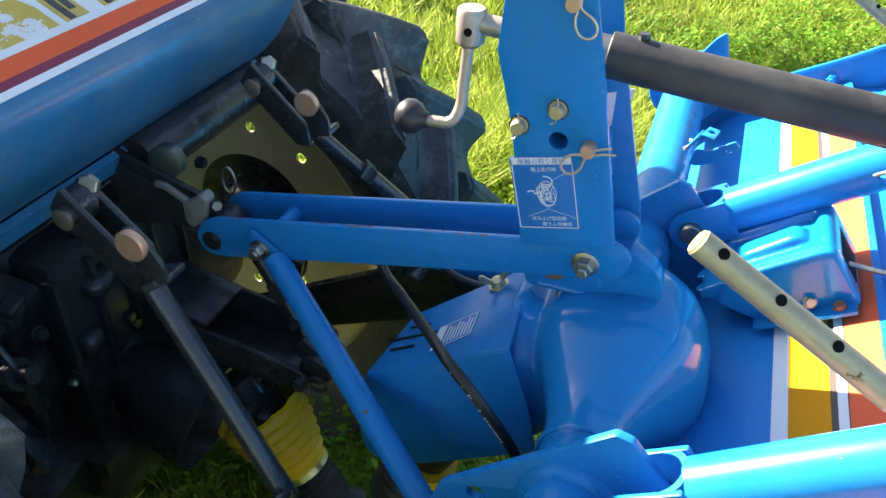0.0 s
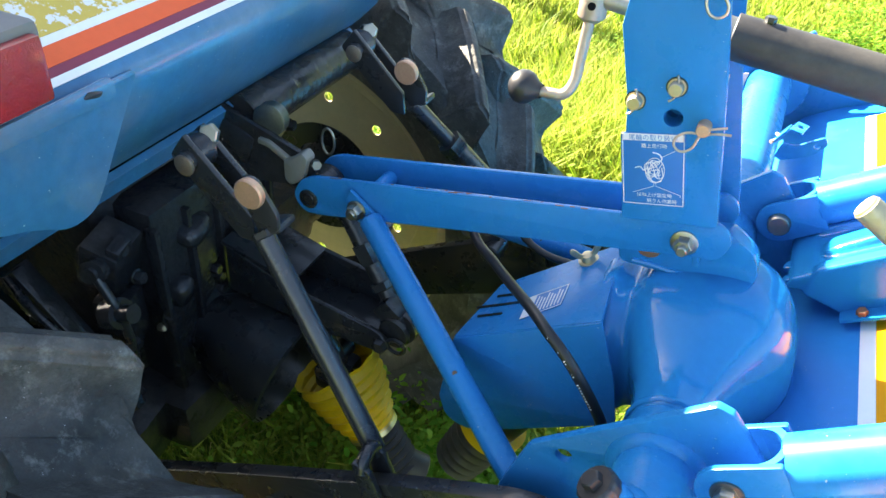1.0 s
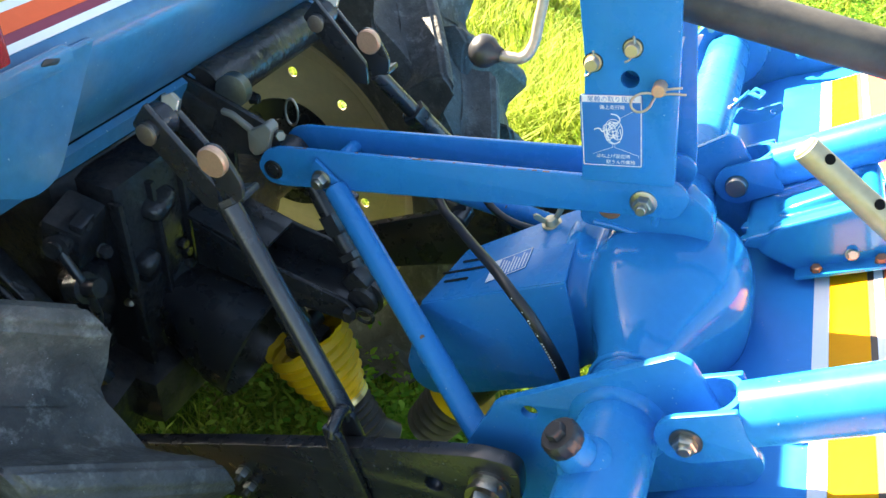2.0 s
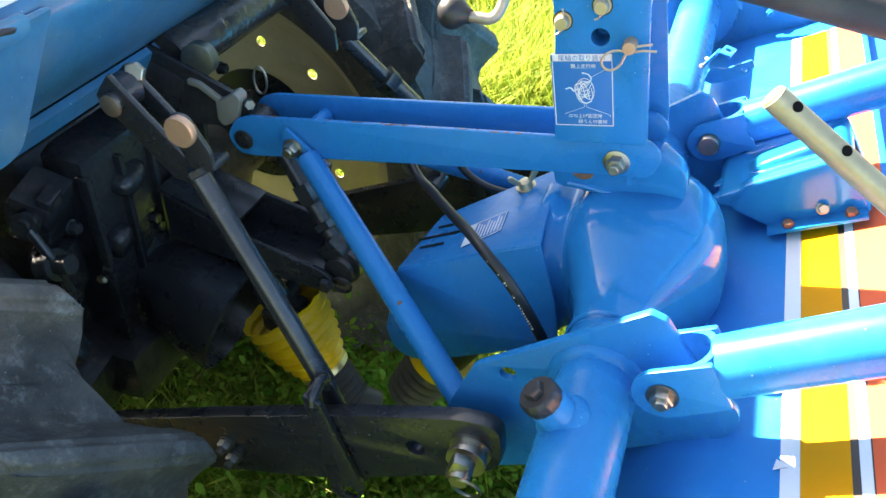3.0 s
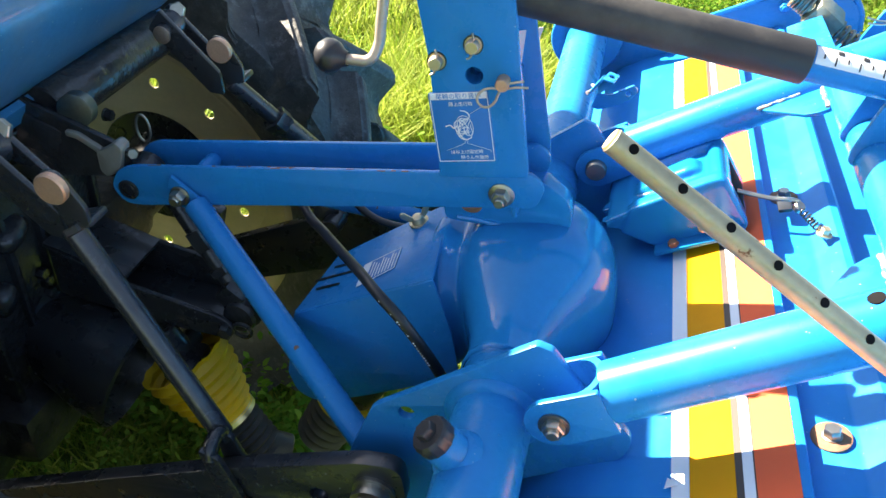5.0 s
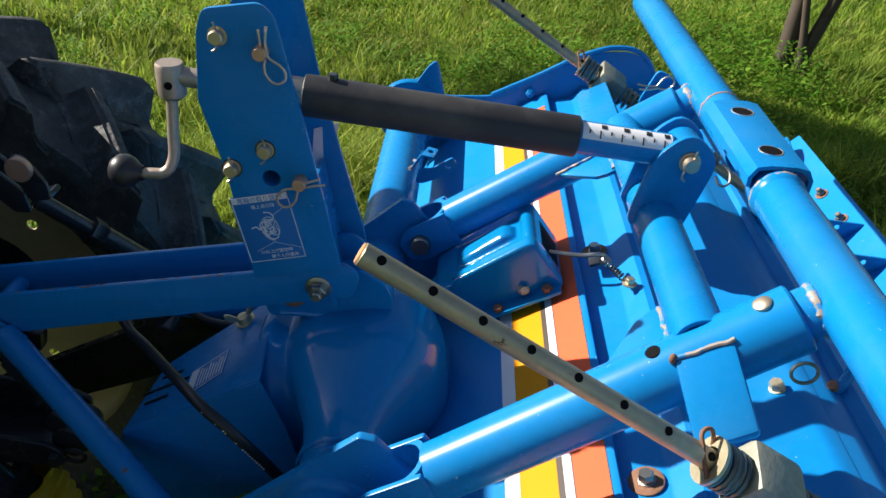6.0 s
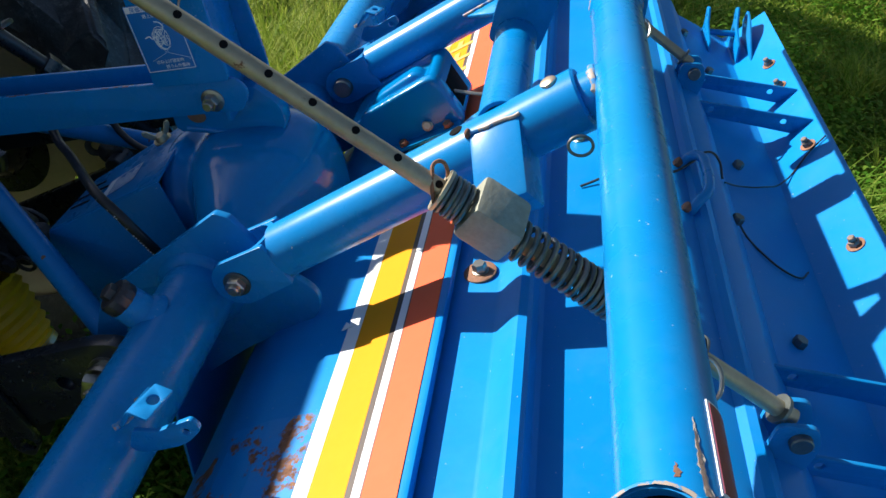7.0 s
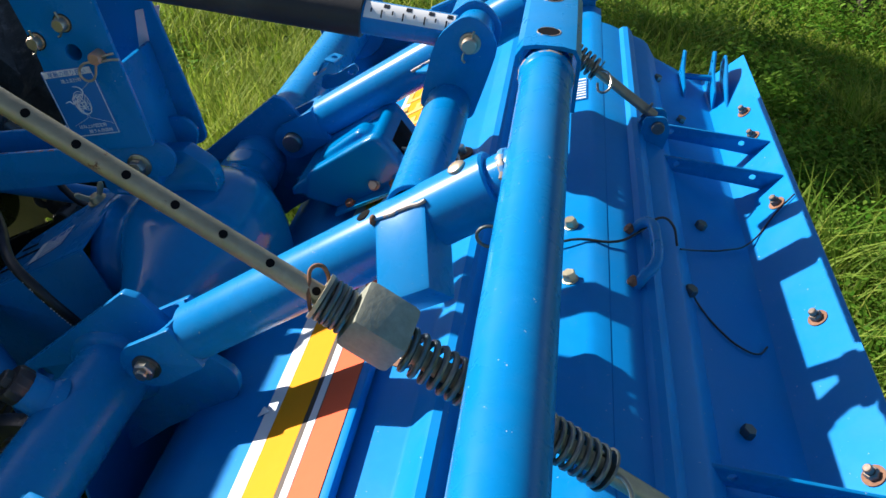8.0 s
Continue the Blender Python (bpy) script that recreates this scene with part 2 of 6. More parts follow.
def rod(p0, p1, r, seg=24, edge=0.0):
    """A solid round bar with softened ends."""
    length = (Vector(p1) - Vector(p0)).length
    e = edge or min(r * 0.15, 0.002)
    return lathe(p0, Vector(p1) - Vector(p0), [(0, 0), (0, r - e), (e, r), (length - e, r), (length, r - e), (length, 0)], seg)


def pipe(p0, p1, r, wall=0.003, seg=40):
    """An open tube with a wall."""
    length = (Vector(p1) - Vector(p0)).length
    return lathe(p0, Vector(p1) - Vector(p0), [(0, r - wall), (0, r - 0.0005), (0.0005, r), (length - 0.0005, r), (length, r - 0.0005), (length, r - wall), (0, r - wall)], seg)


def box(center, size, bevel=0.003, turn=(0, 0, 0), taper=1.0, segments=2):
    bm = bmesh.new()
    bmesh.ops.create_cube(bm, size=1)
    for v in bm.verts:
        if v.co.z > 0:
            v.co.x *= taper
            v.co.y *= taper
    bmesh.ops.scale(bm, vec=size, verts=bm.verts)
    if bevel:
        bmesh.ops.bevel(bm, geom=bm.edges[:], offset=bevel, segments=segments, affect="EDGES", profile=0.6)
    bm.transform(pose(*center, *turn))
    return bm


def sweep(points, r, seg=10, closed=False, round_=True):
    """A bent round wire or bar along points."""
    cu = bpy.data.curves.new("tmp", "CURVE")
    cu.dimensions, cu.bevel_depth, cu.bevel_resolution, cu.use_fill_caps = "3D", r, max(1, seg // 4), True
    cu.resolution_u = 6
    sp = cu.splines.new("BEZIER" if round_ else "POLY")
    if round_:
        sp.bezier_points.add(len(points) - 1)
        for b, p in zip(sp.bezier_points, points):
            b.co = p
            b.handle_left_type = b.handle_right_type = "AUTO"
    else:
        sp.points.add(len(points) - 1)
        for b, p in zip(sp.points, points):
            b.co = (*p, 1)
    sp.use_cyclic_u = closed
    return from_curve(cu)


def from_curve(cu, m=None):
    ob = bpy.data.objects.new("tmp", cu)
    me = bpy.data.meshes.new_from_object(ob)
    bpy.data.objects.remove(ob)
    bpy.data.curves.remove(cu)
    bm = bmesh.new()
    bm.from_mesh(me)
    bpy.data.meshes.remove(me)
    bmesh.ops.remove_doubles(bm, verts=bm.verts, dist=1e-6)
    if m:
        bm.transform(m)
    return bm


def rounded(outline, r, steps=4):
    """An outline whose corners are rounded by r, or by a third number of the corner's own."""
    out, n = [], len(outline)
    for i in range(n):
        p = Vector(outline[i][:2])
        rr = outline[i][2] if len(outline[i]) > 2 else r
        a, b = Vector(outline[i - 1][:2]), Vector(outline[(i + 1) % n][:2])
        u, v = (a - p), (b - p)
        k = min(rr, 0.45 * u.length, 0.45 * v.length)
        if k < 1e-5:
            out.append(p)
            continue
        s, e = p + u.normalized() * k, p + v.normalized() * k
        for j in range(steps + 1):
            f = j / steps
            out.append((1 - f) ** 2 * s + 2 * f * (1 - f) * p + f * f * e)
    return out


XZ = Matrix(((1, 0, 0, 0), (0, 0, -1, 0), (0, 1, 0, 0), (0, 0, 0, 1)))


def plate(outline, m, thick, holes=(), r=0.004, bevel=0.0008):
    """A cut plate: outline and holes (u, v, radius) in its own plane, laid by m; its middle lies in that plane."""
    cu = bpy.data.curves.new("tmp", "CURVE")
    cu.dimensions, cu.fill_mode = "2D", "BOTH"
    cu.extrude, cu.bevel_depth, cu.bevel_resolution, cu.offset = max(1e-4, thick / 2 - bevel), bevel, 1, -bevel
    loops = [rounded(outline, r)]
    for u, v, hr in holes:
        loops.append([Vector((u + hr * math.cos(a * math.pi / 8), v + hr * math.sin(a * math.pi / 8))) for a in range(16)])
    for loop in loops:
        sp = cu.splines.new("POLY")
        sp.points.add(len(loop) - 1)
        for q, p in zip(sp.points, loop):
            q.co = (p.x, p.y, 0, 1)
        sp.use_cyclic_u = True
    return from_curve(cu, m)


def plate_xz(outline, y0, y1, holes=(), r=0.004, bevel=0.0008):
    return plate(outline, Matrix.Translation((0, (y0 + y1) / 2, 0)) @ XZ, abs(y1 - y0), holes, r, bevel)


def sheet(profile, y0, y1, thick=0.003, cuts=1):
    """A folded sheet: a profile of (x, z) drawn along y, with thickness below it."""
    bm = bmesh.new()
    pts = [Vector((x, 0, z)) for x, z in profile]
    low = []
    for i, p in enumerate(pts):
        a, b = pts[max(0, i - 1)], pts[min(len(pts) - 1, i + 1)]
        d = (b - a).normalized()
        low.append(p - Vector((-d.z, 0, d.x)) * thick)
    ring = pts + low[::-1]
    rows = []
    for k in range(cuts + 1):
        y = y0 + (y1 - y0) * k / cuts
        rows.append([bm.verts.new((p.x, y, p.z)) for p in ring])
    n = len(ring)
    for a, b in zip(rows, rows[1:]):
        for i in range(n):
            bm.faces.new((a[i], a[(i + 1) % n], b[(i + 1) % n], b[i]))
    m = len(pts)
    for row in (rows[0], rows[-1]):
        for i in range(m - 1):
            bm.faces.new((row[i], row[i + 1], row[n - 2 - i], row[n - 1 - i]))
    return bm


def along(profile, x):
    """The height of a profile at x."""
    for (xa, za), (xb, zb) in zip(profile, profile[1:]):
        if xa <= x <= xb:
            return za + (zb - za) * (x - xa) / (xb - xa)
    return profile[-1][1]


def strip(profile, x0, x1, y0, y1, lift=0.0012, steps=4):
    """A film laid on a folded sheet between two x."""
    xs = [x0 + (x1 - x0) * k / steps for k in range(steps + 1)]
    return sheet([(x, along(profile, x) + lift) for x in xs], y0, y1, 0.0008)


def hexbolt(at, axis, across, height, washer=0.0, stud=0.0, stud_r=0.0, washer_t=0.002, spin=0.0):
    """A hexagon head or nut with an optional washer under it and a stud end, standing on at along axis."""
    r = across / 2 / math.cos(math.pi / 6)
    m = Matrix.Translation(at) @ axes((0, 0, 0), axis) @ pose(0, 0, 0, 0, 0, spin)
    bms = []
    z0 = 0.0
    if washer:
        w = lathe((0, 0, 0), (0, 0, 1), [(0, 0), (0, washer), (washer_t * 0.8, washer), (washer_t, washer - 0.0006), (washer_t, 0)], 24)
        w.transform(m)
        bms.append(w)
        z0 = washer_t
    h = lathe((0, 0, z0), (0, 0, 1), [(0, 0), (0, r), (height * 0.82, r), (height, r * 0.86), (height, 0)], 6)
    h.transform(m)
    bms.append(h)
    if stud:
        s = lathe((0, 0, z0 + height), (0, 0, 1), [(-0.002, stud_r), (stud - 0.001, stud_r), (stud, stud_r * 0.8), (stud, 0)], 14)
        s.transform(m)
        bms.append(s)
    return join(*bms)


def coil(p0, p1, radius, wire, turns, per=14, close=0.6):
    """A compression spring with closed ends."""
    m = Matrix.Translation(p0) @ axes(p0, p1)
    length = (Vector(p1) - Vector(p0)).length
    pts = []
    n = int(turns * per)
    for k in range(n + 1):
        a = 2 * math.pi * k / per
        f = k / n
        g = f + close * 0.06 * math.sin(2 * math.pi * f)
        pts.append(m @ Vector((radius * math.cos(a), radius * math.sin(a), g * length)))
    return sweep(pts, wire, 8, round_=False)


def blob(center, radii, power=2.6, nu=28, nv=18, turn=(0, 0, 0)):
    """A rounded casting: a superellipsoid."""
    bm = bmesh.new()
    bmesh.ops.create_uvsphere(bm, u_segments=nu, v_segments=nv, radius=1)
    for v in bm.verts:
        p = v.co.normalized()
        s = (abs(p.x) ** power + abs(p.y) ** power + abs(p.z) ** power) ** (-1 / power)
        v.co = Vector((p.x * s * radii[0], p.y * s * radii[1], p.z * s * radii[2]))
    bm.transform(pose(*center, *turn))
    return bm


def writing(text, m, size, mat, parent, name="lettering", thick=0.0003, align="CENTER"):
    cu = bpy.data.curves.new("tmp", "FONT")
    cu.body, cu.size, cu.extrude, cu.align_x, cu.resolution_u = text, size, thick, align, 2
    bm = from_curve(cu, m)
    return part(name, bm, mat, parent, smooth=0)


def rclip(at, m, size, wire=0.0013):
    """A hairpin clip: one straight leg and one waved leg with a round eye, in the plane of m."""
    s = size
    pts = [(-0.55, 0.38), (-0.2, 0.16), (0.05, 0.05), (0.22, 0.0), (0.36, -0.14), (0.62, -0.26), (0.92, -0.2), (1.02, 0.02), (0.9, 0.22), (0.6, 0.26), (0.36, 0.16), (0.2, 0.12), (0.02, 0.2), (-0.2, 0.34), (-0.5, 0.62)]
    return sweep([Vector(at) + (m @ Vector((u * s, v * s, 0))) for u, v in pts], wire, 8)


def ragged_ring(at, axis, radius, bead, seed, n=44):
    """A weld bead round a tube, uneven in height and width."""
    rg = random.Random(seed)
    m = Matrix.Translation(at) @ axes((0, 0, 0), axis)
    bm = bmesh.new()
    rows = []
    for k in range(n):
        a = 2 * math.pi * k / n
        hgt, wid, off = bead * rg.uniform(0.5, 1.1), bead * rg.uniform(1.2, 2.0), bead * rg.uniform(-0.4, 0.4)
        rows.append([bm.verts.new(m @ Vector(((radius + q) * math.cos(a), (radius + q) * math.sin(a), off + w * wid))) for w, q in ((-1, -0.0008), (-0.6, hgt * 0.7), (0, hgt), (0.6, hgt * 0.7), (1, -0.0008))])
    for k in range(n):
        p, q = rows[k], rows[(k + 1) % n]
        for j in range(4):
            bm.faces.new((p[j], q[j], q[j + 1], p[j + 1]))
    return bm


def peel(y0, y1, mid, half, proud, seed, n=22):
    """A long ragged patch of bared metal on the rear beam, about an angle in degrees from x towards z."""
    rg = random.Random(seed)
    bm = bmesh.new()
    rows = []
    for k in range(n + 1):
        f = k / n
        w = half * (0.06 + (1 - f) ** 0.7) * rg.uniform(0.45, 1.0)
        c = mid - 5 * (1 - f) ** 2 * (y1 - y0) / 0.04 + rg.uniform(-0.25, 0.25) * half
        rows.append([bm.verts.new((BX + (BR + proud) * math.cos(radians(a)), y0 + (y1 - y0) * f, BZ + (BR + proud) * math.sin(radians(a)))) for a in (c - w, c - w / 3, c + w / 3, c + w)])
    for a, b in zip(rows, rows[1:]):
        for q in range(3):
            bm.faces.new((a[q], b[q], b[q + 1], a[q + 1]))
    return bm


def fused(bm, voxel=0.0035, soften=8):
    """One cast body out of pieces that run into each other, with soft inner corners."""
    me = bpy.data.meshes.new("tmp")
    bmesh.ops.recalc_face_normals(bm, faces=bm.faces)
    bm.to_mesh(me)
    bm.free()
    ob = bpy.data.objects.new("tmp", me)
    scene.collection.objects.link(ob)
    rm = ob.modifiers.new("fuse", "REMESH")
    rm.mode, rm.voxel_size = "VOXEL", voxel
    sm = ob.modifiers.new("soften", "SMOOTH")
    sm.factor, sm.iterations = 0.5, soften
    out = bmesh.new()
    done = ob.evaluated_get(bpy.context.evaluated_depsgraph_get())
    out.from_mesh(done.to_mesh())
    done.to_mesh_clear()
    bpy.data.objects.remove(ob)
    bpy.data.meshes.remove(me)
    return out


def droplets(points, normal, seed, low=0.0009, high=0.0024):
    """Flat beads of water: one small dome at each point."""
    rg = random.Random(seed)
    bm = bmesh.new()
    q = axes((0, 0, 0), normal)
    for p in points:
        r = rg.uniform(low, high)
        m = Matrix.Translation(p) @ q
        rim = [bm.verts.new(m @ Vector((r * math.cos(k * math.pi / 4), r * math.sin(k * math.pi / 4), 0))) for k in range(8)]
        mid = [bm.verts.new(m @ Vector((0.65 * r * math.cos(k * math.pi / 4), 0.65 * r * math.sin(k * math.pi / 4), r * 0.4))) for k in range(8)]
        top = bm.verts.new(m @ Vector((0, 0, r * 0.55)))
        for k in range(8):
            j = (k + 1) % 8
            bm.faces.new((rim[k], rim[j], mid[j], mid[k]))
            bm.faces.new((mid[k], mid[j], top))
    return bm


# ---- the rotary tiller ----
MID = 0.66  # its centre line, along which the tractor pulls
tiller = thing("rotary_tiller", (0.2, MID, GROUND), "raised blue rotary tiller with striped cover, hitched to the tractor", "tiller")

COVER = [(-0.03, 0.60), (-0.012, 0.68), (0.012, 0.735), (0.045, 0.775), (0.085, 0.801), (0.134, 0.8235), (0.150, 0.8315), (0.186, 0.8545), (0.222, 0.8775), (0.2295, 0.8820), (0.2325, 0.8820), (0.2345, 0.879), (0.2355, 0.870)]
REAR = [(0.2335, 0.8655), (0.243, 0.8690), (0.2785, 0.8770), (0.283, 0.8795), (0.296, 0.8965), (0.3005, 0.9000), (0.3085, 0.9005), (0.313, 0.8975), (0.320, 0.8800), (0.3255, 0.8765), (0.345, 0.8765), (0.426, 0.902), (0.436, 0.9025), (0.4505, 0.8975)]
FLAP = [(0.440, 0.8935), (0.4515, 0.8967), (0.470, 0.8920), (0.484, 0.8865), (0.4905, 0.8915), (0.4985, 0.8920), (0.505, 0.8865), (0.511, 0.8765), (0.532, 0.869), (0.540, 0.862), (0.556, 0.838), (0.570, 0.832), (0.640, 0.802), (0.650, 0.800), (0.660, 0.805), (0.7125, 0.858)]
Y0, Y1 = -0.10, 1.42


front_cover = part("front_cover", sheet(COVER, Y0, Y1, 0.003, 6), BLUE_COVER, tiller, "curved blue cover sheet with coloured stripes")
rear_cover = part("rear_cover", sheet(REAR, Y0, Y1, 0.003, 6), BLUE_COVER, tiller, "ribbed blue cover sheet with bolts", smooth=25)
flap = part("levelling_flap", sheet(FLAP, -0.032, 1.352, 0.003, 6), BLUE_COVER, tiller, "hinged blue levelling flap with upturned lip", smooth=25)
part("front_apron", sheet([(-0.045, 0.58), (-0.047, 0.70), (-0.045, 0.80)], 0.36, 2 * MID - 0.36, 0.003, 2), BLUE_COVER, tiller)
for nm, xa, xb, mt in (("white_stripe", 0.134, 0.148, WHITE), ("yellow_stripe", 0.1483, 0.1815, YELLOW), ("brown_stripe", 0.1817, 0.1868, BROWN), ("white_stripe", 0.187, 0.1945, WHITE), ("brown_stripe", 0.1946, 0.1956, BROWN), ("orange_stripe", 0.1957, 0.2245, ORANGE)):
    part(nm, strip(COVER, xa, xb, Y0 + 0.01, 1.36, 0.0012), mt, front_cover, smooth=0)
# the unreadable model lettering towards the far end of the stripes
for k in range(4):
    y = 0.925 + 0.052 * k
    part("lettering_bar", strip(COVER, 0.140, 0.188, y, y + 0.012, 0.0024), GOLD, front_cover, smooth=0)
    part("lettering_bar", strip(COVER, 0.140, 0.148, y + 0.012, y + 0.038, 0.0024), GOLD, front_cover, smooth=0)
    part("lettering_bar", strip(COVER, 0.162, 0.170, y + 0.012, y + 0.034, 0.0024), GOLD, front_cover, smooth=0)
part("rusted_patch", strip(COVER, 0.014, 0.1335, Y0 + 0.012, 0.300, 0.0007, 10), BLUE_RUST, front_cover, "paint rusting through", smooth=0)
part("arrow_mark", plate([(0, 0), (0.012, 0.004), (0.003, 0.012)], Matrix.Translation((0.128, 0.405, along(COVER, 0.128) + 0.003)) @ pose(0, 0, 0, 0, -24, 0), 0.001, r=0), WHITE, front_cover)
part("warning_label", strip(REAR, 0.402, 0.4255, 1.006, 1.080, 0.0015, 1), LABEL_BLUE, rear_cover, smooth=0)
for y, x0 in ((1.008, 0.404), (1.018, 0.406), (1.027, 0.408), (1.036, 0.406), (1.045, 0.410), (1.054, 0.406), (1.063, 0.406), (1.075, 0.404)):
    part("label_bar", strip(REAR, x0, 0.4235, y, y + 0.004, 0.0024, 1), WHITE, rear_cover, smooth=0)

# bolts on the covers
for x, y, big in ((0.410, 0.676, 0), (0.411, 0.577, 0), (0.26, 0.462, 1), (0.26, 2 * MID - 0.462, 1), (0.36, 0.745, 0)):
    z = along(REAR, x)
    n = (-0.35, 0, 0.94) if x > 0.3 else (-0.28, 0, 0.96)
    if big:
        part("washer", lathe((x, y, z), n, [(0, 0), (0, 0.017), (0.002, 0.017), (0.0026, 0.016), (0.0026, 0)], 28), RUSTY, rear_cover)
    part("cover_bolt", hexbolt((x, y, z + (0.0024 if big else 0)), n, 0.013, 0.0085, 0.0085, spin=12 + 200 * y), ZINC if not big else STEEL, rear_cover)
for x, y in ((0.582, 0.81), (0.546, 0.635), (0.588, 0.465), (0.585, 1.12), (0.552, 1.235)):
    part("flap_bolt", hexbolt((x, y, along(FLAP, x)), (0.3, 0, 0.95), 0.013, 0.009, 0.0, spin=90 * y), SPRING, flap)
for y in (1.155, 1.070, 0.877, 0.640, 0.426, 0.20, 0.05):
    x = 0.690
    part("lip_washer", lathe((x, y, along(FLAP, x)), (-0.7, 0, 0.71), [(0, 0), (0, 0.011), (0.0015, 0.011), (0.0015, 0)], 18), RUSTY, flap)
    part("lip_bolt", hexbolt((x - 0.001, y, along(FLAP, x) + 0.001), (-0.7, 0, 0.71), 0.012, 0.007, 0.0, 0.006, 0.0045, spin=77 * y), WORN_BOLT, flap)
# flat straps that stand on the flap and run to its lip
for y in (1.03, 0.93, 0.39, 0.29):
    part("strap", plate_xz([(0.528, 0.842, 0.004), (0.530, 0.864, 0.004), (0.704, 0.851, 0.001), (0.690, 0.824, 0.001), (0.600, 0.835, 0.02)], y - 0.002, y + 0.002, [(0.558, 0.852, 0.0045), (0.664, 0.843, 0.0045)]), BLUE, flap)
# carrying handle and its stubs
part("handle", sweep([(0.480, 0.690, 0.886), (0.489, 0.689, 0.904), (0.497, 0.680, 0.910), (0.500, 0.652, 0.911), (0.500, 0.626, 0.911), (0.496, 0.604, 0.908), (0.487, 0.594, 0.902), (0.480, 0.592, 0.886)], 0.0062, 12), BLUE, flap, "bent round-bar handle")
for y in (0.689, 0.592):
    part("handle_end", lathe((0.478, y, 0.892), (-0.6, 0, 0.5), [(0, 0.006), (0.006, 0.0058), (0.007, 0.004), (0.007, 0)], 14), RUSTY, flap)
# chain hooks on the far corner of the flap, two upright fins with a bar between
for x, fin in ((0.603, [(1.225, 0.806), (1.238, 0.832), (1.285, 0.846, 0.01), (1.308, 0.872, 0.004), (1.328, 0.868, 0.006), (1.318, 0.836, 0.01), (1.335, 0.806)]),
               (0.655, [(1.225, 0.796), (1.238, 0.830), (1.285, 0.846, 0.01), (1.310, 0.876, 0.003), (1.330, 0.868, 0.006), (1.318, 0.836, 0.01), (1.335, 0.796)]),
               (0.674, [(1.205, 0.818), (1.285, 0.862, 0.01), (1.318, 0.870, 0.008), (1.330, 0.846), (1.300, 0.818)])):
    part("hook_plate", plate(fin, Matrix(((0, 0, 1, x), (1, 0, 0, 0), (0, 1, 0, 0), (0, 0, 0, 1))), 0.004, [(1.310, 0.856, 0.0035)], r=0.004), BLUE, flap)
part("hook_bar", rod((0.605, 1.288, 0.834), (0.657, 1.288, 0.834), 0.0055), BLUE, flap)
# thin black wires lying on the covers
part("wire", sweep([(0.36, 0.628, 0.884), (0.41, 0.640, 0.904), (0.46, 0.652, 0.900), (0.490, 0.684, 0.898), (0.512, 0.704, 0.904), (0.526, 0.706, 0.894), (0.534, 0.694, 0.874)], 0.0015, 8), HOSE, flap, "thin black wire")
part("wire", sweep([(0.540, 0.700, 0.866), (0.575, 0.745, 0.836), (0.610, 0.772, 0.822), (0.655, 0.820, 0.808), (0.688, 0.858, 0.838), (0.706, 0.872, 0.856)], 0.0012, 8), HOSE, flap, "thin black wire")
part("wire", sweep([(0.545, 0.632, 0.862), (0.561, 0.632, 0.838), (0.580, 0.607, 0.830), (0.602, 0.593, 0.821), (0.625, 0.596, 0.811), (0.639, 0.615, 0.806)], 0.0012, 8), HOSE, flap, "thin black wire")

# side plates
side = [(-0.05, 0.55), (-0.055, 0.70), (-0.05, 0.86), (-0.02, 0.90), (0.03, 0.86), (0.126, 0.866), (0.20, 0.905), (0.321, 0.969, 0.02), (0.396, 0.973, 0.03), (0.436, 0.935, 0.03), (0.45, 0.82), (0.42, 0.6), (0.2, 0.46), (0.05, 0.47)]
for y in (Y1 + 0.004, Y0 - 0.010):
    sp = part("side_plate", plate_xz(side, y, y + 0.006, r=0.02), BLUE, tiller, "blue side plate with rounded upper edge")
    part("side_rim", sweep([(x, y + 0.003, z) for x, z in ((0.126, 0.868), (0.20, 0.907), (0.321, 0.971), (0.36, 0.979), (0.396, 0.974), (0.428, 0.945), (0.438, 0.91))], 0.005, 8), BLUE, sp)
    for x, z in ((0.20, 0.880), (0.30, 0.935), (0.09, 0.845)):
        part("side_bolt", hexbolt((x, y - 0.001, z), (0, -1, 0), 0.015, 0.009, 0.011, 0.006, 0.005), BLUE, sp)

# main cross tube with its end bearings
TX, TZ, TR = -0.0325, 0.825, 0.038
part("main_tube", join(pipe((TX, Y0, TZ), (TX, 0.545, TZ), TR, 0.005, 56), pipe((TX, 2 * MID - 0.545, TZ), (TX, Y1, TZ), TR, 0.005, 56)), BLUE, tiller, "thick round blue cross tube")
for y in (1.405, -0.10):
    part("bearing_plate", join(lathe((TX, y, TZ), (0, 1, 0), [(0, 0.03), (0, 0.066), (0.004, 0.068), (0.014, 0.068), (0.014, 0.03)], 40), plate_xz([(-0.03, 0.88), (0.0, 0.925), (0.012, 0.935), (0.018, 0.93), (0.04, 0.84)], y + 0.002, y + 0.010, r=0.006)), BLUE, tiller)
    part("bearing_bolt", hexbolt((TX - 0.04, y, TZ + 0.04), (0, -1, 0), 0.013, 0.007, 0.0), STEEL, tiller)

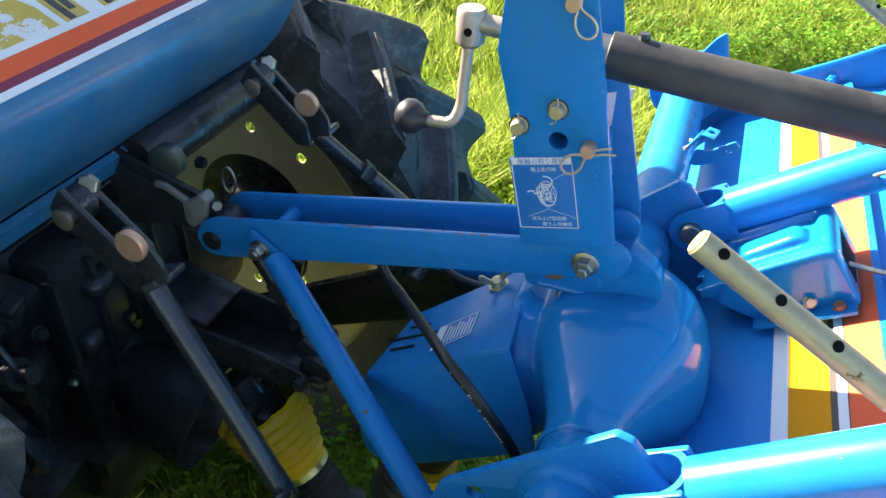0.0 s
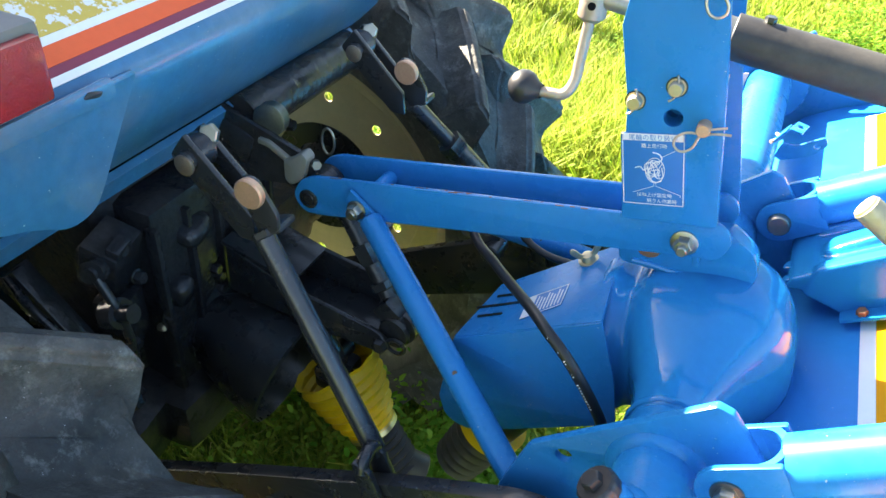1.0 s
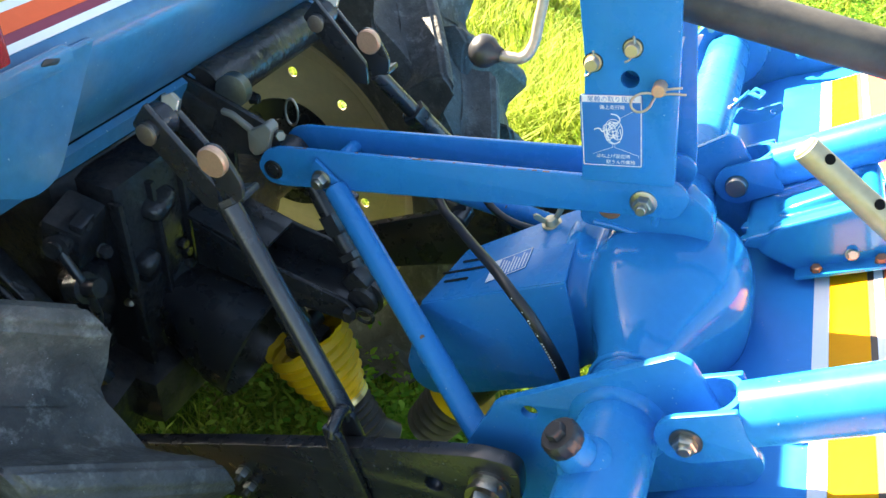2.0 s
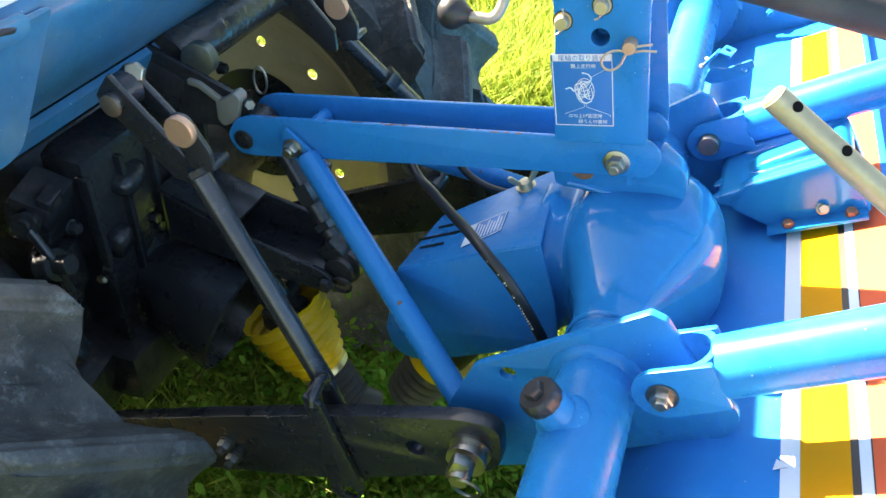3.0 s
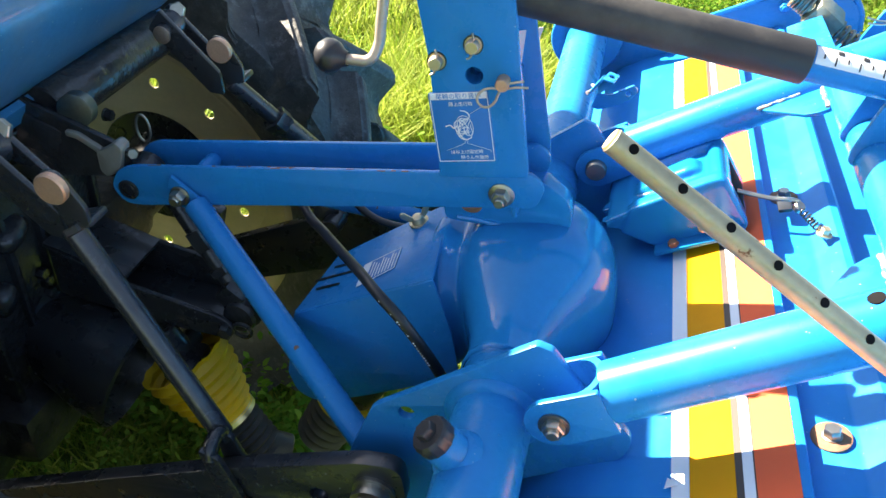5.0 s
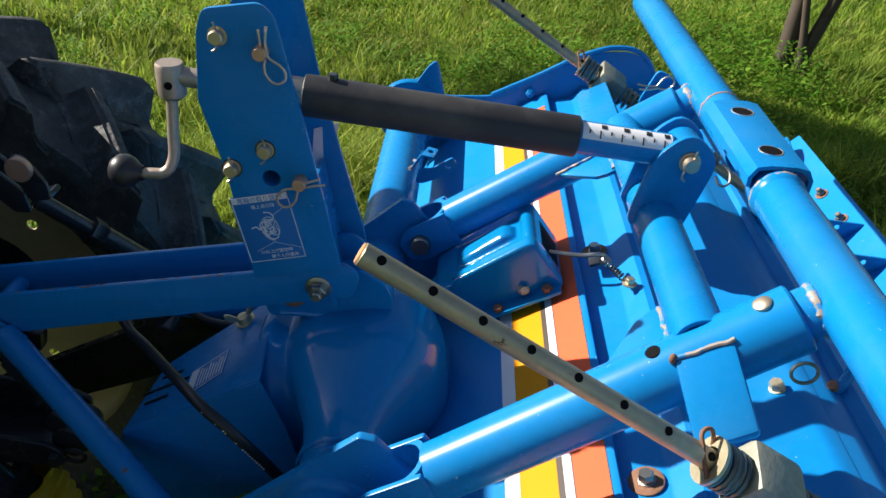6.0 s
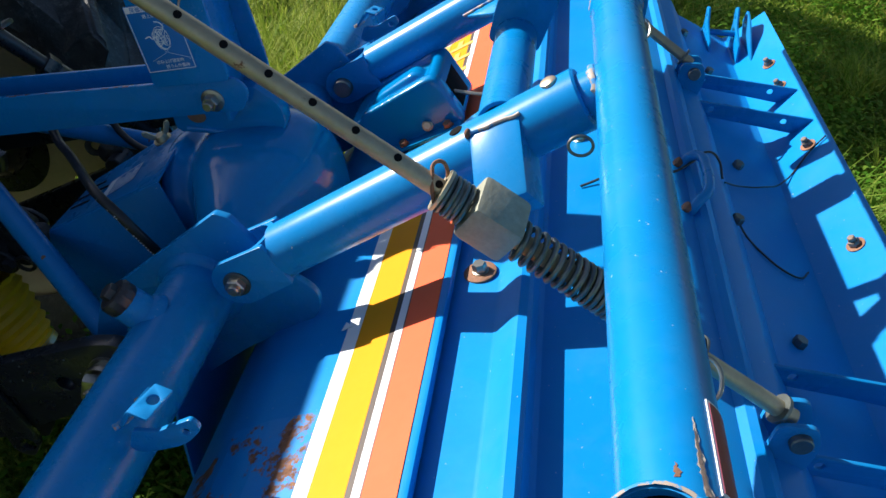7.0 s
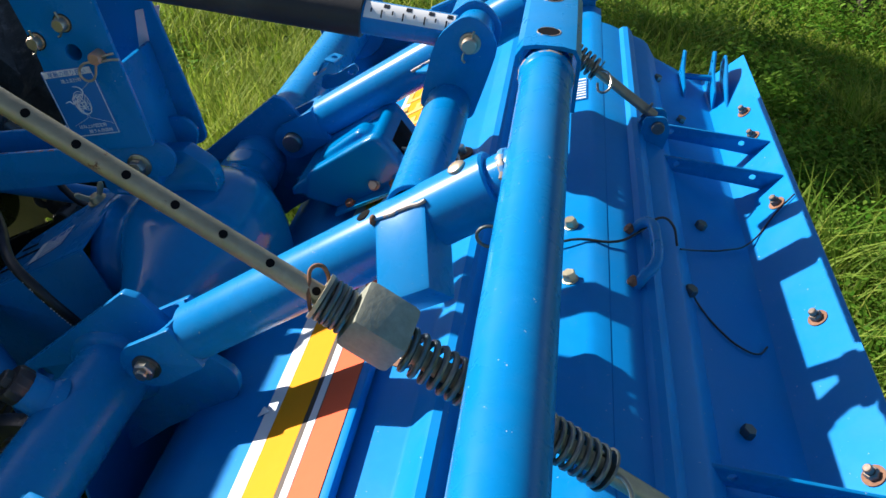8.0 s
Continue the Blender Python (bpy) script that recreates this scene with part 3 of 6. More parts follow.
# gear case: one smooth body that swells out of the main tube, with a snout to the front
SN = Vector((0.975, 0, 0.22)).normalized()
SN0 = Vector((-0.128, MID, 0.786))
SU = Vector((0, -1, 0)).cross(SN).normalized() * -1
def case_ring(d, side, seg=56):
    """The gear case cut at distance d from its middle: a long arch at the middle, a round neck at the ends."""
    f = min(max((d - 0.012) / 0.136, 0.0), 1.0)
    w = 0.5 * (1 + math.cos(math.pi * f ** 1.12))
    ring = []
    for k in range(seg):
        q = 2 * math.pi * k / seg
        c, n = math.cos(q), math.sin(q)
        e = 2.5 if c > 0 else 4.0
        r = (abs(c) ** e + abs(n) ** e) ** (-1 / e)
        arch = SN0 + SN * (0.112 + (0.0905 if c > 0 else 0.086) * r * c) + SU * (0.0985 * r * n)
        pipe = Vector((TX, MID, TZ)) + SN * (0.0405 * c) + SU * (0.0405 * n)
        p = pipe.lerp(arch, w)
        ring.append(Vector((p.x, MID + side * d, p.z)))
    return ring


CUTS = [0.0, 0.012, 0.024, 0.036, 0.048, 0.058, 0.068, 0.078, 0.088, 0.098, 0.108, 0.118, 0.128, 0.138, 0.148, 0.158, 0.172]


def case_body():
    """The gear housing: a wide bulb that runs out into a neck on either side."""
    bm = bmesh.new()
    rings = [case_ring(d, -1) for d in CUTS[:0:-1]] + [case_ring(d, 1) for d in CUTS]
    rows = [[bm.verts.new(p) for p in ring] for ring in rings]
    for a, b in zip(rows, rows[1:]):
        for k in range(len(a)):
            bm.faces.new((a[k], a[(k + 1) % len(a)], b[(k + 1) % len(b)], b[k]))
    bm.faces.new(rows[0])
    bm.faces.new(rows[-1])
    return bm


def squared(bm, p=2.7):
    """Fills out the round section about the snout's axis to a soft square."""
    for v in bm.verts:
        o = v.co - SN0
        a, b = o.y, o.dot(SU)
        r_ = math.hypot(a, b)
        if r_ > 1e-6:
            f = 1 / (abs(a / r_) ** p + abs(b / r_) ** p) ** (1 / p)
            v.co += Vector((0, a, 0)) * (f - 1) + SU * (b * (f - 1))
    return bm


flange_ring = squared(lathe(SN0, SN, [(0, 0), (0, 0.082), (0.004, 0.0895), (0.010, 0.0915), (0.020, 0.0910), (0.027, 0.085), (0.034, 0.0815), (0.060, 0.0815), (0.060, 0)], 56), 2.35)
case = part("gear_case", fused(join(case_body(), flange_ring), 0.0026, 14), BLUE_CAST, tiller, "smooth glossy blue gear case", smooth=80)
part("case_seam", sweep([case_ring(d, -1)[18] + Vector((0, 0, 0.0005)) for d in CUTS[1:13]], 0.0034, 10), BLUE_CAST, case)
FOOT = [(-0.134, 0.890, 0.010), (-0.138, 0.912, 0.012), (-0.122, 0.945, 0.004), (-0.030, 0.960, 0.004), (0.000, 0.940, 0.012), (0.006, 0.914, 0.012), (-0.004, 0.894, 0.008)]
foot = part("mast_foot", plate_xz(FOOT, 0.648, 0.672, r=0.006, bevel=0.0016), BLUE_CAST, case, "short upright blue foot under the mast")
part("foot_weld", sweep([(-0.120 + 0.020 * k, 0.648, 0.8965 + 0.001 * (k % 2)) for k in range(7)], 0.0035, 8), BLUE_CAST, foot)
part("rust_patch", blob((-0.106, 0.6478, 0.914), (0.012, 0.0010, 0.009), 2.0, 20, 10), RUSTY, foot, "rust bloom on the foot")
part("neck_weld", ragged_ring((TX, 0.4945, TZ), (0, 1, 0), 0.0415, 0.0022, 3), BLUE_CAST, case)

# guard over the drive shaft, open below
near_side = plate_xz([(-0.125, 0.872, 0.002), (-0.284, 0.779, 0.002), (-0.296, 0.680, 0.004), (-0.285, 0.648, 0.012), (-0.258, 0.638, 0.02), (-0.20, 0.668), (-0.085, 0.738), (-0.098, 0.80, 0.02)], 0.560, 0.563, r=0.006)
guard = part("drive_guard", near_side, BLUE, tiller, "folded blue sheet guard with slots over the drive shaft")


def between(a, b, c, d, thick, holes=(), r=0.002):
    """A flat plate through four corners, a at its origin and b along its u."""
    a, b, c, d = (Vector(p) for p in (a, b, c, d))
    u = (b - a).normalized()
    w = u.cross(d - a).normalized()
    v = w.cross(u)
    m = Matrix.Translation(a) @ Matrix((u, v, w)).transposed().to_4x4()
    return plate([((p - a).dot(u), (p - a).dot(v)) for p in (a, b, c, d)], m, thick, holes, r), m


roof_a, roof_b = (-0.284, 0.562, 0.779), (-0.125, 0.562, 0.872)
roof_c, roof_d = (-0.128, 0.700, 0.862), (-0.262, 0.652, 0.801)
bmr, roof_m = between(roof_a, roof_b, roof_c, roof_d, 0.003)
part("guard_roof", bmr, BLUE, guard)
bmr2, _ = between(roof_d, roof_c, (-0.165, 0.775, 0.785), (-0.27, 0.735, 0.745), 0.003)
part("guard_far_side", bmr2, BLUE, guard)
# slots are dark films on the roof, shade by colour, not cut through
for u0, v0, ln in ((0.020, 0.030, 0.034), (0.012, 0.047, 0.066), (0.034, 0.064, 0.030)):
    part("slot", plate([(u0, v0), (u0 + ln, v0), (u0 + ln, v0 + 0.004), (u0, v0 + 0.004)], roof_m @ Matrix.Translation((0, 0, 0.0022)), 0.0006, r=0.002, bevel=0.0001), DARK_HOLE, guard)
GL = roof_m @ Matrix.Translation((0, 0, 0.0022))
quad = [Vector((0.082, 0.016)), Vector((0.128, 0.034)), Vector((0.128, 0.070)), Vector((0.082, 0.054))]


def on_label(u, v):
    return tuple((quad[0] * (1 - u) + quad[1] * u) * (1 - v) + (quad[3] * (1 - u) + quad[2] * u) * v)


part("guard_label", plate([on_label(0, 0), on_label(1, 0), on_label(1, 1), on_label(0, 1)], GL, 0.0006, r=0.001, bevel=0.0001), LABEL_BLUE, guard)
for u0, v0, u1, v1 in ((0.0, 0.0, 0.22, 1.0), (0.0, 0.0, 1.0, 0.03), (0.0, 0.97, 1.0, 1.0), (0.97, 0.0, 1.0, 1.0), *[(0.28 + 0.085 * k, 0.12, 0.315 + 0.085 * k, 0.88 - 0.09 * (k % 3)) for k in range(8)]):
    part("label_bar", plate([on_label(u0, v0), on_label(u1, v0), on_label(u1, v1), on_label(u0, v1)], GL @ Matrix.Translation((0, 0, 0.0006)), 0.0004, r=0, bevel=0.0001), WHITE, guard, smooth=0)
wing = roof_m @ Vector((0.140, 0.112, 0.002))
wing_n = Vector((-0.30, -0.20, 0.93)).normalized()
wing_e = Vector((0.82, 0.49, 0.2))
wing_e = (wing_e - wing_n * wing_e.dot(wing_n)).normalized()
ears = []
for k in (-1, 1):
    lay = Matrix.Translation(wing) @ Matrix((wing_e * k, wing_n, (wing_e * k).cross(wing_n))).transposed().to_4x4()
    ears.append(plate([(0.003, 0.002), (0.011, 0.007), (0.019, 0.017, 0.003), (0.018, 0.023, 0.003), (0.013, 0.022, 0.003), (0.006, 0.011), (0.001, 0.009)], lay, 0.0034, r=0.002))
part("wing_nut", join(lathe(wing, wing_n, [(0, 0.012), (0.002, 0.012), (0.002, 0.0085), (0.009, 0.0065), (0.010, 0.004), (0.010, 0)], 20), *ears), ZINC, guard, "zinc wing nut")

# near and far hitch plates across the main tube
hitch = [(-0.176, 0.718), (-0.152, 0.796), (-0.030, 0.9035), (-0.005, 0.9255, 0.003), (0.010, 0.922, 0.003), (0.026, 0.903, 0.003), (0.055, 0.868), (0.098, 0.838, 0.02), (0.094, 0.805, 0.03), (0.01, 0.745), (-0.06, 0.68), (-0.12, 0.645), (-0.175, 0.660)]
for y, nm in ((0.441, "near"), (2 * MID - 0.449, "far")):
    hp = part("hitch_plate", plate_xz(hitch, y, y + 0.009, [(-0.1165, 0.7995, 0.0085)], r=0.008, bevel=0.0012), BLUE, tiller, "thick blue hitch plate")
    sign = 1 if y < MID else -1
    cz = y if y < MID else y + 0.009
    part("weld_ring", lathe((TX, cz - 0.0075 * sign, TZ), (0, sign, 0), [(0, TR - 0.002), (0.0015, TR + 0.004), (0.006, TR + 0.009), (0.0085, TR + 0.010)], 40), BLUE, hp)
# oil filler on the near tube
filler_dir = Vector((-0.62, -0.18, 0.76)).normalized()
filler_at = Vector((TX, 0.372, TZ)) + filler_dir * 0.030
part("filler_neck", join(lathe(filler_at, filler_dir, [(0, 0.019), (0.002, 0.0185), (0.028, 0.0175), (0.030, 0.0165), (0.030, 0)], 32), lathe(filler_at, filler_dir, [(0.0, 0.026), (0.006, 0.024), (0.011, 0.0185)], 32)), BLUE, tiller, "short blue filler neck")
cap = join(lathe(filler_at + filler_dir * 0.028, filler_dir, [(0, 0.0160), (0.002, 0.0175), (0.013, 0.0175), (0.0155, 0.0155), (0.0155, 0)], 84), lathe(filler_at + filler_dir * 0.042, filler_dir, [(0, 0.0095), (0.008, 0.0088), (0.009, 0.0075), (0.009, 0)], 6))
turn = axes((0, 0, 0), filler_dir).inverted()
for v in cap.verts:
    o = turn @ (v.co - filler_at)
    if math.hypot(o.x, o.y) > 0.0165:
        v.co += (v.co - filler_at - filler_dir * o.z) * 0.014 * math.copysign(1, math.cos(14 * math.atan2(o.y, o.x)))
part("filler_cap", cap, KNOB, tiller, "black ribbed oil filler cap")

# hooks on the main tube
for y in (0.232, 1.088):
    part("tube_tab", plate([(-0.010, -0.0165), (0.0085, -0.0165), (0.0095, 0.0165), (-0.0075, 0.0165)], Matrix.Translation((0.022, y - 0.005, 0.897)) @ pose(0, 0, 0, 0, 6, -12), 0.0032, [(0.001, 0.002, 0.0052)], r=0.002), BLUE, tiller, "small blue tab with a hole")
    part("tube_tab", plate_xz([(0.000, 0.850), (0.006, 0.872), (0.026, 0.874), (0.046, 0.888), (0.058, 0.896, 0.004), (0.066, 0.886, 0.008), (0.050, 0.864, 0.01), (0.030, 0.854), (0.01, 0.846)], y - 0.016, y - 0.011, [(0.052, 0.880, 0.0042)], r=0.004), BLUE, tiller, "small blue hook plate")
    part("tab_web", box((0.003, y + 0.001, 0.880), (0.004, 0.030, 0.026), 0.001, (0, 30, -12)), BLUE, tiller)
    part("tab_weld", sweep([(-0.010, y - 0.014, 0.870), (-0.002, y - 0.004, 0.872), (0.0, y + 0.010, 0.872), (-0.004, y + 0.016, 0.871)], 0.0028, 8), WELD, tiller)

# the two lifting arms with forked ends
A0, A1 = Vector((0.060, 0, 0.891)), Vector((0.3622, 0, 1.101))
AD = (A1 - A0).normalized()
AN = Vector((-AD.z, 0, AD.x))
AR = 0.0277


def u_bend(at, radius, thick, height):
    """A flat strip bent to a U in the plane of the arm and y, standing along the arm's upright."""
    bm = bmesh.new()
    rows = []
    steps = 14
    for k in range(steps + 1):
        a = math.pi * (k / steps - 0.5)
        row = []
        for rr, h in ((radius - thick / 2, -0.5), (radius + thick / 2, -0.5), (radius + thick / 2, 0.5), (radius - thick / 2, 0.5)):
            row.append(bm.verts.new(at + AD * (rr * math.cos(a)) + Vector((0, rr * math.sin(a), 0)) + AN * (h * height)))
        rows.append(row)
    for a, b in zip(rows, rows[1:]):
        for q in range(4):
            bm.faces.new((a[q], a[(q + 1) % 4], b[(q + 1) % 4], b[q]))
    bm.faces.new(rows[0])
    bm.faces.new(rows[-1])
    return bm


for y in (0.437, 0.885):
    off = Vector((0, y, 0))
    toe = Vector((0, 0.012 if y < MID else -0.012, 0))
    arm = part("lift_arm", rod(A0 + AD * 0.004 + off, A1 - AD * 0.033 + off + toe, AR, 48), BLUE, tiller, "round blue arm tube with forked end")
    for s in (-1, 1):
        yy = y + s * 0.0235
        ear = [(0.023 + 0.027 * math.cos(a), 0.866 + 0.027 * math.sin(a)) for a in [radians(d) for d in range(130, 311, 20)]]
        p = A0 + AD * 0.007
        lo, hi = p - AN * 0.025, p + AN * 0.025
        part("fork_ear", plate_xz([*ear, (lo.x, lo.z), (hi.x, hi.z)], yy - 0.003, yy + 0.003, r=0.002), BLUE, arm)
    part("fork_bend", u_bend(A0 - AD * 0.016 + off, 0.0235, 0.006, 0.050), BLUE, arm)
    part("fork_washer", lathe((0.023, y - 0.0265, 0.866), (0, -1, 0), [(0, 0), (0, 0.0140), (0.002, 0.0140), (0.002, 0)], 28), SPRING, arm)
    if y < MID:
        part("fork_bolt", hexbolt((0.023, y - 0.0285, 0.866), (0, -1, 0), 0.018, 0.008, 0, 0.004, 0.006, spin=10), STEEL, arm)
    else:
        part("fork_pin", lathe((0.023, y - 0.0285, 0.866), (0, -1, 0), [(0, 0.0135), (0.006, 0.0135), (0.008, 0.012), (0.008, 0)], 28), STEEL, arm)
    # the arm hole is a thin disc with the hole's shade as its colour
    for f, mt, rr in ((0.61, DARK_HOLE, 0.0065), (0.854, BRIGHT, 0.0075)):
        c = A0 + (A1 - A0) * f + off + toe * f + AN * (AR - 0.0012)
        if mt is DARK_HOLE:
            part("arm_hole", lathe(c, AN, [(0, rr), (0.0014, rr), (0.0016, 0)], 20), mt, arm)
        elif y < MID:
            part("arm_pin", lathe(c - AN * 0.002, AN, [(0, rr), (0.0045, rr), (0.006, rr - 0.002), (0.006, 0)], 24), mt, arm)
    # bracket that carries the spring rod
    bu = Vector((0.865, 0, 0.501))
    bv = Vector((0.010, -0.040, -0.029)).normalized()
    bw = bu.cross(bv)
    if bw.z < 0:
        bw = -bw
    bc = Vector((0.256, 0.412, 1.067)) + bv * 0.026 - bw * 0.039
    rg = random.Random(31)
    if y < MID:
        bk = box((0, 0, 0), (0.047, 0.070, 0.044), 0.004)
        bk.transform(Matrix.Translation(bc) @ Matrix((bu, bv, bw)).transposed().to_4x4())
        seam = [Vector((0.261, 0.4285, 1.0600)) + bu * (-0.024 + 0.006 * q) + bv * rg.uniform(-0.0008, 0.0008) for q in range(9)]
    else:
        bk = box((0, 0, 0), (0.045, 0.125, 0.050), 0.004)
        bk.transform(Matrix.Translation((0.259, 0.958, 1.024)) @ Matrix((bu, Vector((0, 1, 0)), bu.cross(Vector((0, 1, 0))))).transposed().to_4x4())
        seam = [Vector((0.246, 0.8965, 1.0405)) + AD * (-0.020 + 0.0062 * q) + Vector((0, rg.uniform(-0.001, 0.001), 0)) for q in range(8)]
    part("rod_bracket", bk, BLUE, arm, "blue folded bracket on the arm")
    part("bracket_weld", sweep(seam, 0.0019, 8), WELD, arm)
    part("weld_end", blob(seam[0], (0.003, 0.003, 0.005), 2.0, 12, 8), RUSTY, arm)

    part("inner_arm", rod(A1 - AD * 0.060 + off + toe, A1 - AD * 0.004 + off + toe, 0.0212, 40), BLUE, arm)
    part("arm_weld", ragged_ring(A1 - AD * 0.0195 + off + toe, AD, 0.0208, 0.0028, int(y * 100)), WELD, arm)

# cross tube between the arms, and the fork of the upper link on it
CX, CZ = 0.268, 1.048
cross = part("cross_tube", pipe((CX, 0.452, CZ), (CX, 0.870, CZ), 0.0225, 0.004, 40), BLUE, tiller, "round blue tube between the arms")
for s, y in ((1, 0.4425), (-1, 2 * MID - 0.4425)):
    lay = Matrix.Translation((0.258, y, 1.030)) @ pose(0, 0, 0, 0, -35, 0) @ Matrix.Diagonal((1, s, 1, 1))
    part("gusset", plate([(-0.082, 0.018), (-0.030, 0.076), (-0.016, 0.082), (-0.004, 0.082), (-0.004, 0.018)], lay, 0.005, r=0.003), BLUE, cross, "blue corner plate welded between tube and arm")
    rg = random.Random(77)
    part("gusset_weld", sweep([lay @ Vector((-0.006 + rg.uniform(-0.0015, 0.0015), 0.030 + 0.0062 * q, 0.003)) for q in range(9)], 0.0026, 8), WELD, cross)
    part("gusset_weld", sweep([lay @ Vector((-0.078 + 0.007 * q, 0.026 + rg.uniform(-0.001, 0.001), 0.004)) for q in range(8)], 0.0022, 8), WELD, cross)
fork = [(0.238, 1.042, 0.01), (0.246, 1.085), (0.254, 1.118, 0.015), (0.285, 1.146, 0.03), (0.316, 1.118, 0.02), (0.306, 1.08), (0.292, 1.032, 0.01)]
for y in (0.646, 0.692):
    part("link_fork", plate_xz(fork, y, y + 0.006, r=0.01), BLUE, cross, "blue fork plate of the upper link")
pin_at = Vector((0.287, 0.646, 1.114))
part("fork_pin", join(lathe(pin_at, (0, -1, 0), [(0, 0.0105), (0.0022, 0.0105), (0.0022, 0.0078), (0.010, 0.0078), (0.0112, 0.0066), (0.0112, 0)], 28), rod(pin_at, pin_at + Vector((0, 0.062, 0)), 0.0085)), BRIGHT, cross, "zinc-plated clevis pin")
part("cotter_pin", sweep([pin_at + Vector(v) for v in ((0.004, -0.006, 0.014), (0.0, -0.006, 0.0), (-0.006, -0.007, -0.014), (-0.003, -0.008, -0.017))], 0.0012, 8), STEEL, cross)

# rear beam with its sleeve
BX, BZ, BR = 0.3622, 1.103, 0.0233
beam = part("rear_beam", join(pipe((BX, 0.004, BZ), (BX, 0.630, BZ), BR, 0.0032, 56), pipe((BX, 0.700, BZ), (BX, 1.285, BZ), BR, 0.0032, 56)), BLUE, tiller, "round blue rear beam tube, chipped at its open end")
part("beam_sleeve", sheet([(BX - 0.030, BZ + 0.006), (BX - 0.030, BZ + 0.016), (BX - 0.024, BZ + 0.026), (BX - 0.012, BZ + 0.0285), (BX + 0.012, BZ + 0.0285), (BX + 0.024, BZ + 0.026), (BX + 0.030, BZ + 0.016), (BX + 0.030, BZ - 0.035)], 0.612, 0.775, 0.004), BLUE, beam, "folded blue sleeve bridging the beam", smooth=30)
# holes drawn as black discs, their inner shade painted on the sleeve
for y in (0.646, 0.742):
    part("sleeve_hole", lathe((BX - 0.002, y, BZ + 0.0282), (0, 0, 1), [(0, 0.0105), (0.0007, 0.0105), (0.0009, 0)], 24), DARK_HOLE, beam)
    part("hole_rim", lathe((BX - 0.002, y, BZ + 0.0282), (0, 0, 1), [(0, 0.0104), (0.0010, 0.0106), (0.0010, 0.0112), (0, 0.0116)], 28), WELD, beam)
part("beam_weld", lathe((BX, 0.600, BZ), (0, 1, 0), [(0, BR), (0.004, BR + 0.002), (0.012, BR + 0.002), (0.016, BR)], 36), BLUE, beam)
part("beam_reflector", sheet([(BX + 0.0243 * math.cos(radians(q)), BZ + 0.0243 * math.sin(radians(q))) for q in (55, 49, 41, 33, 25)], 0.041, 0.086, 0.0012), CRIMSON, beam, "narrow crimson reflector strip")
part("reflector_edge", sheet([(BX + 0.0240 * math.cos(radians(q)), BZ + 0.0240 * math.sin(radians(q))) for q in (58, 55, 49, 41, 33, 25)], 0.0395, 0.0875, 0.0008), WHITE, beam)
part("lock_ring", sweep([(0.334 + 0.010 * math.cos(a), 0.414 + 0.002 * math.sin(a), 1.056 + 0.008 * math.sin(a)) for a in [k * math.pi / 6 for k in range(12)]], 0.0014, 8, closed=True), SPRING, beam)
part("seam_rust", ragged_ring((BX, 0.812, BZ), (0, 1, 0), BR - 0.0004, 0.0016, 4), RUST_SEAM, beam, "rust along a ground seam")
part("sleeve_weld", ragged_ring((BX, 0.608, BZ), (0, 1, 0), BR + 0.0006, 0.0022, 9), WELD, beam)
part("paint_chip", peel(0.036, 0.074, 78, 6.0, 0.0003, 7), CHIP, beam)
part("bare_metal", peel(0.036, 0.068, 78, 3.6, 0.0006, 6), BARE, beam)
part("rust_spot", peel(0.043, 0.050, 101, 5, 0.0003, 8, 9), RUSTY, beam)
part("rust_spot", peel(0.030, 0.038, 64, 8, 0.0003, 9, 12), RUSTY, beam)
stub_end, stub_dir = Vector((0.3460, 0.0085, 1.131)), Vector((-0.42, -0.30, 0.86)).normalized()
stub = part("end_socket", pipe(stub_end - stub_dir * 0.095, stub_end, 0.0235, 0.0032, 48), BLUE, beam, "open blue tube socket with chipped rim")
# black disc set in the bore; its colour is the shade of the depth
part("bore_shade", lathe(stub_end - stub_dir * 0.010, stub_dir, [(0, 0), (0, 0.0205), (0.002, 0.0205), (0.002, 0)], 32), DARK_HOLE, stub, "black disc standing in for the shade inside the socket")
part("chipped_rim", ragged_ring(stub_end - stub_dir * 0.0006, stub_dir, 0.0221, 0.0013, 12), WELD, stub)
# far stay plate on the beam
part("beam_stay", plate_xz([(0.300, 1.05), (0.320, 1.10), (0.350, 1.085), (0.395, 1.06), (0.40, 1.02), (0.34, 1.02)], 0.955, 0.960, r=0.01), BLUE, beam)
part("arm_clip", rclip((0.300, 0.884, 1.0965), pose(0, 0, 0, 70, -35, 0), 0.026, 0.0013), STEEL, tiller, "bent wire hairpin clip")


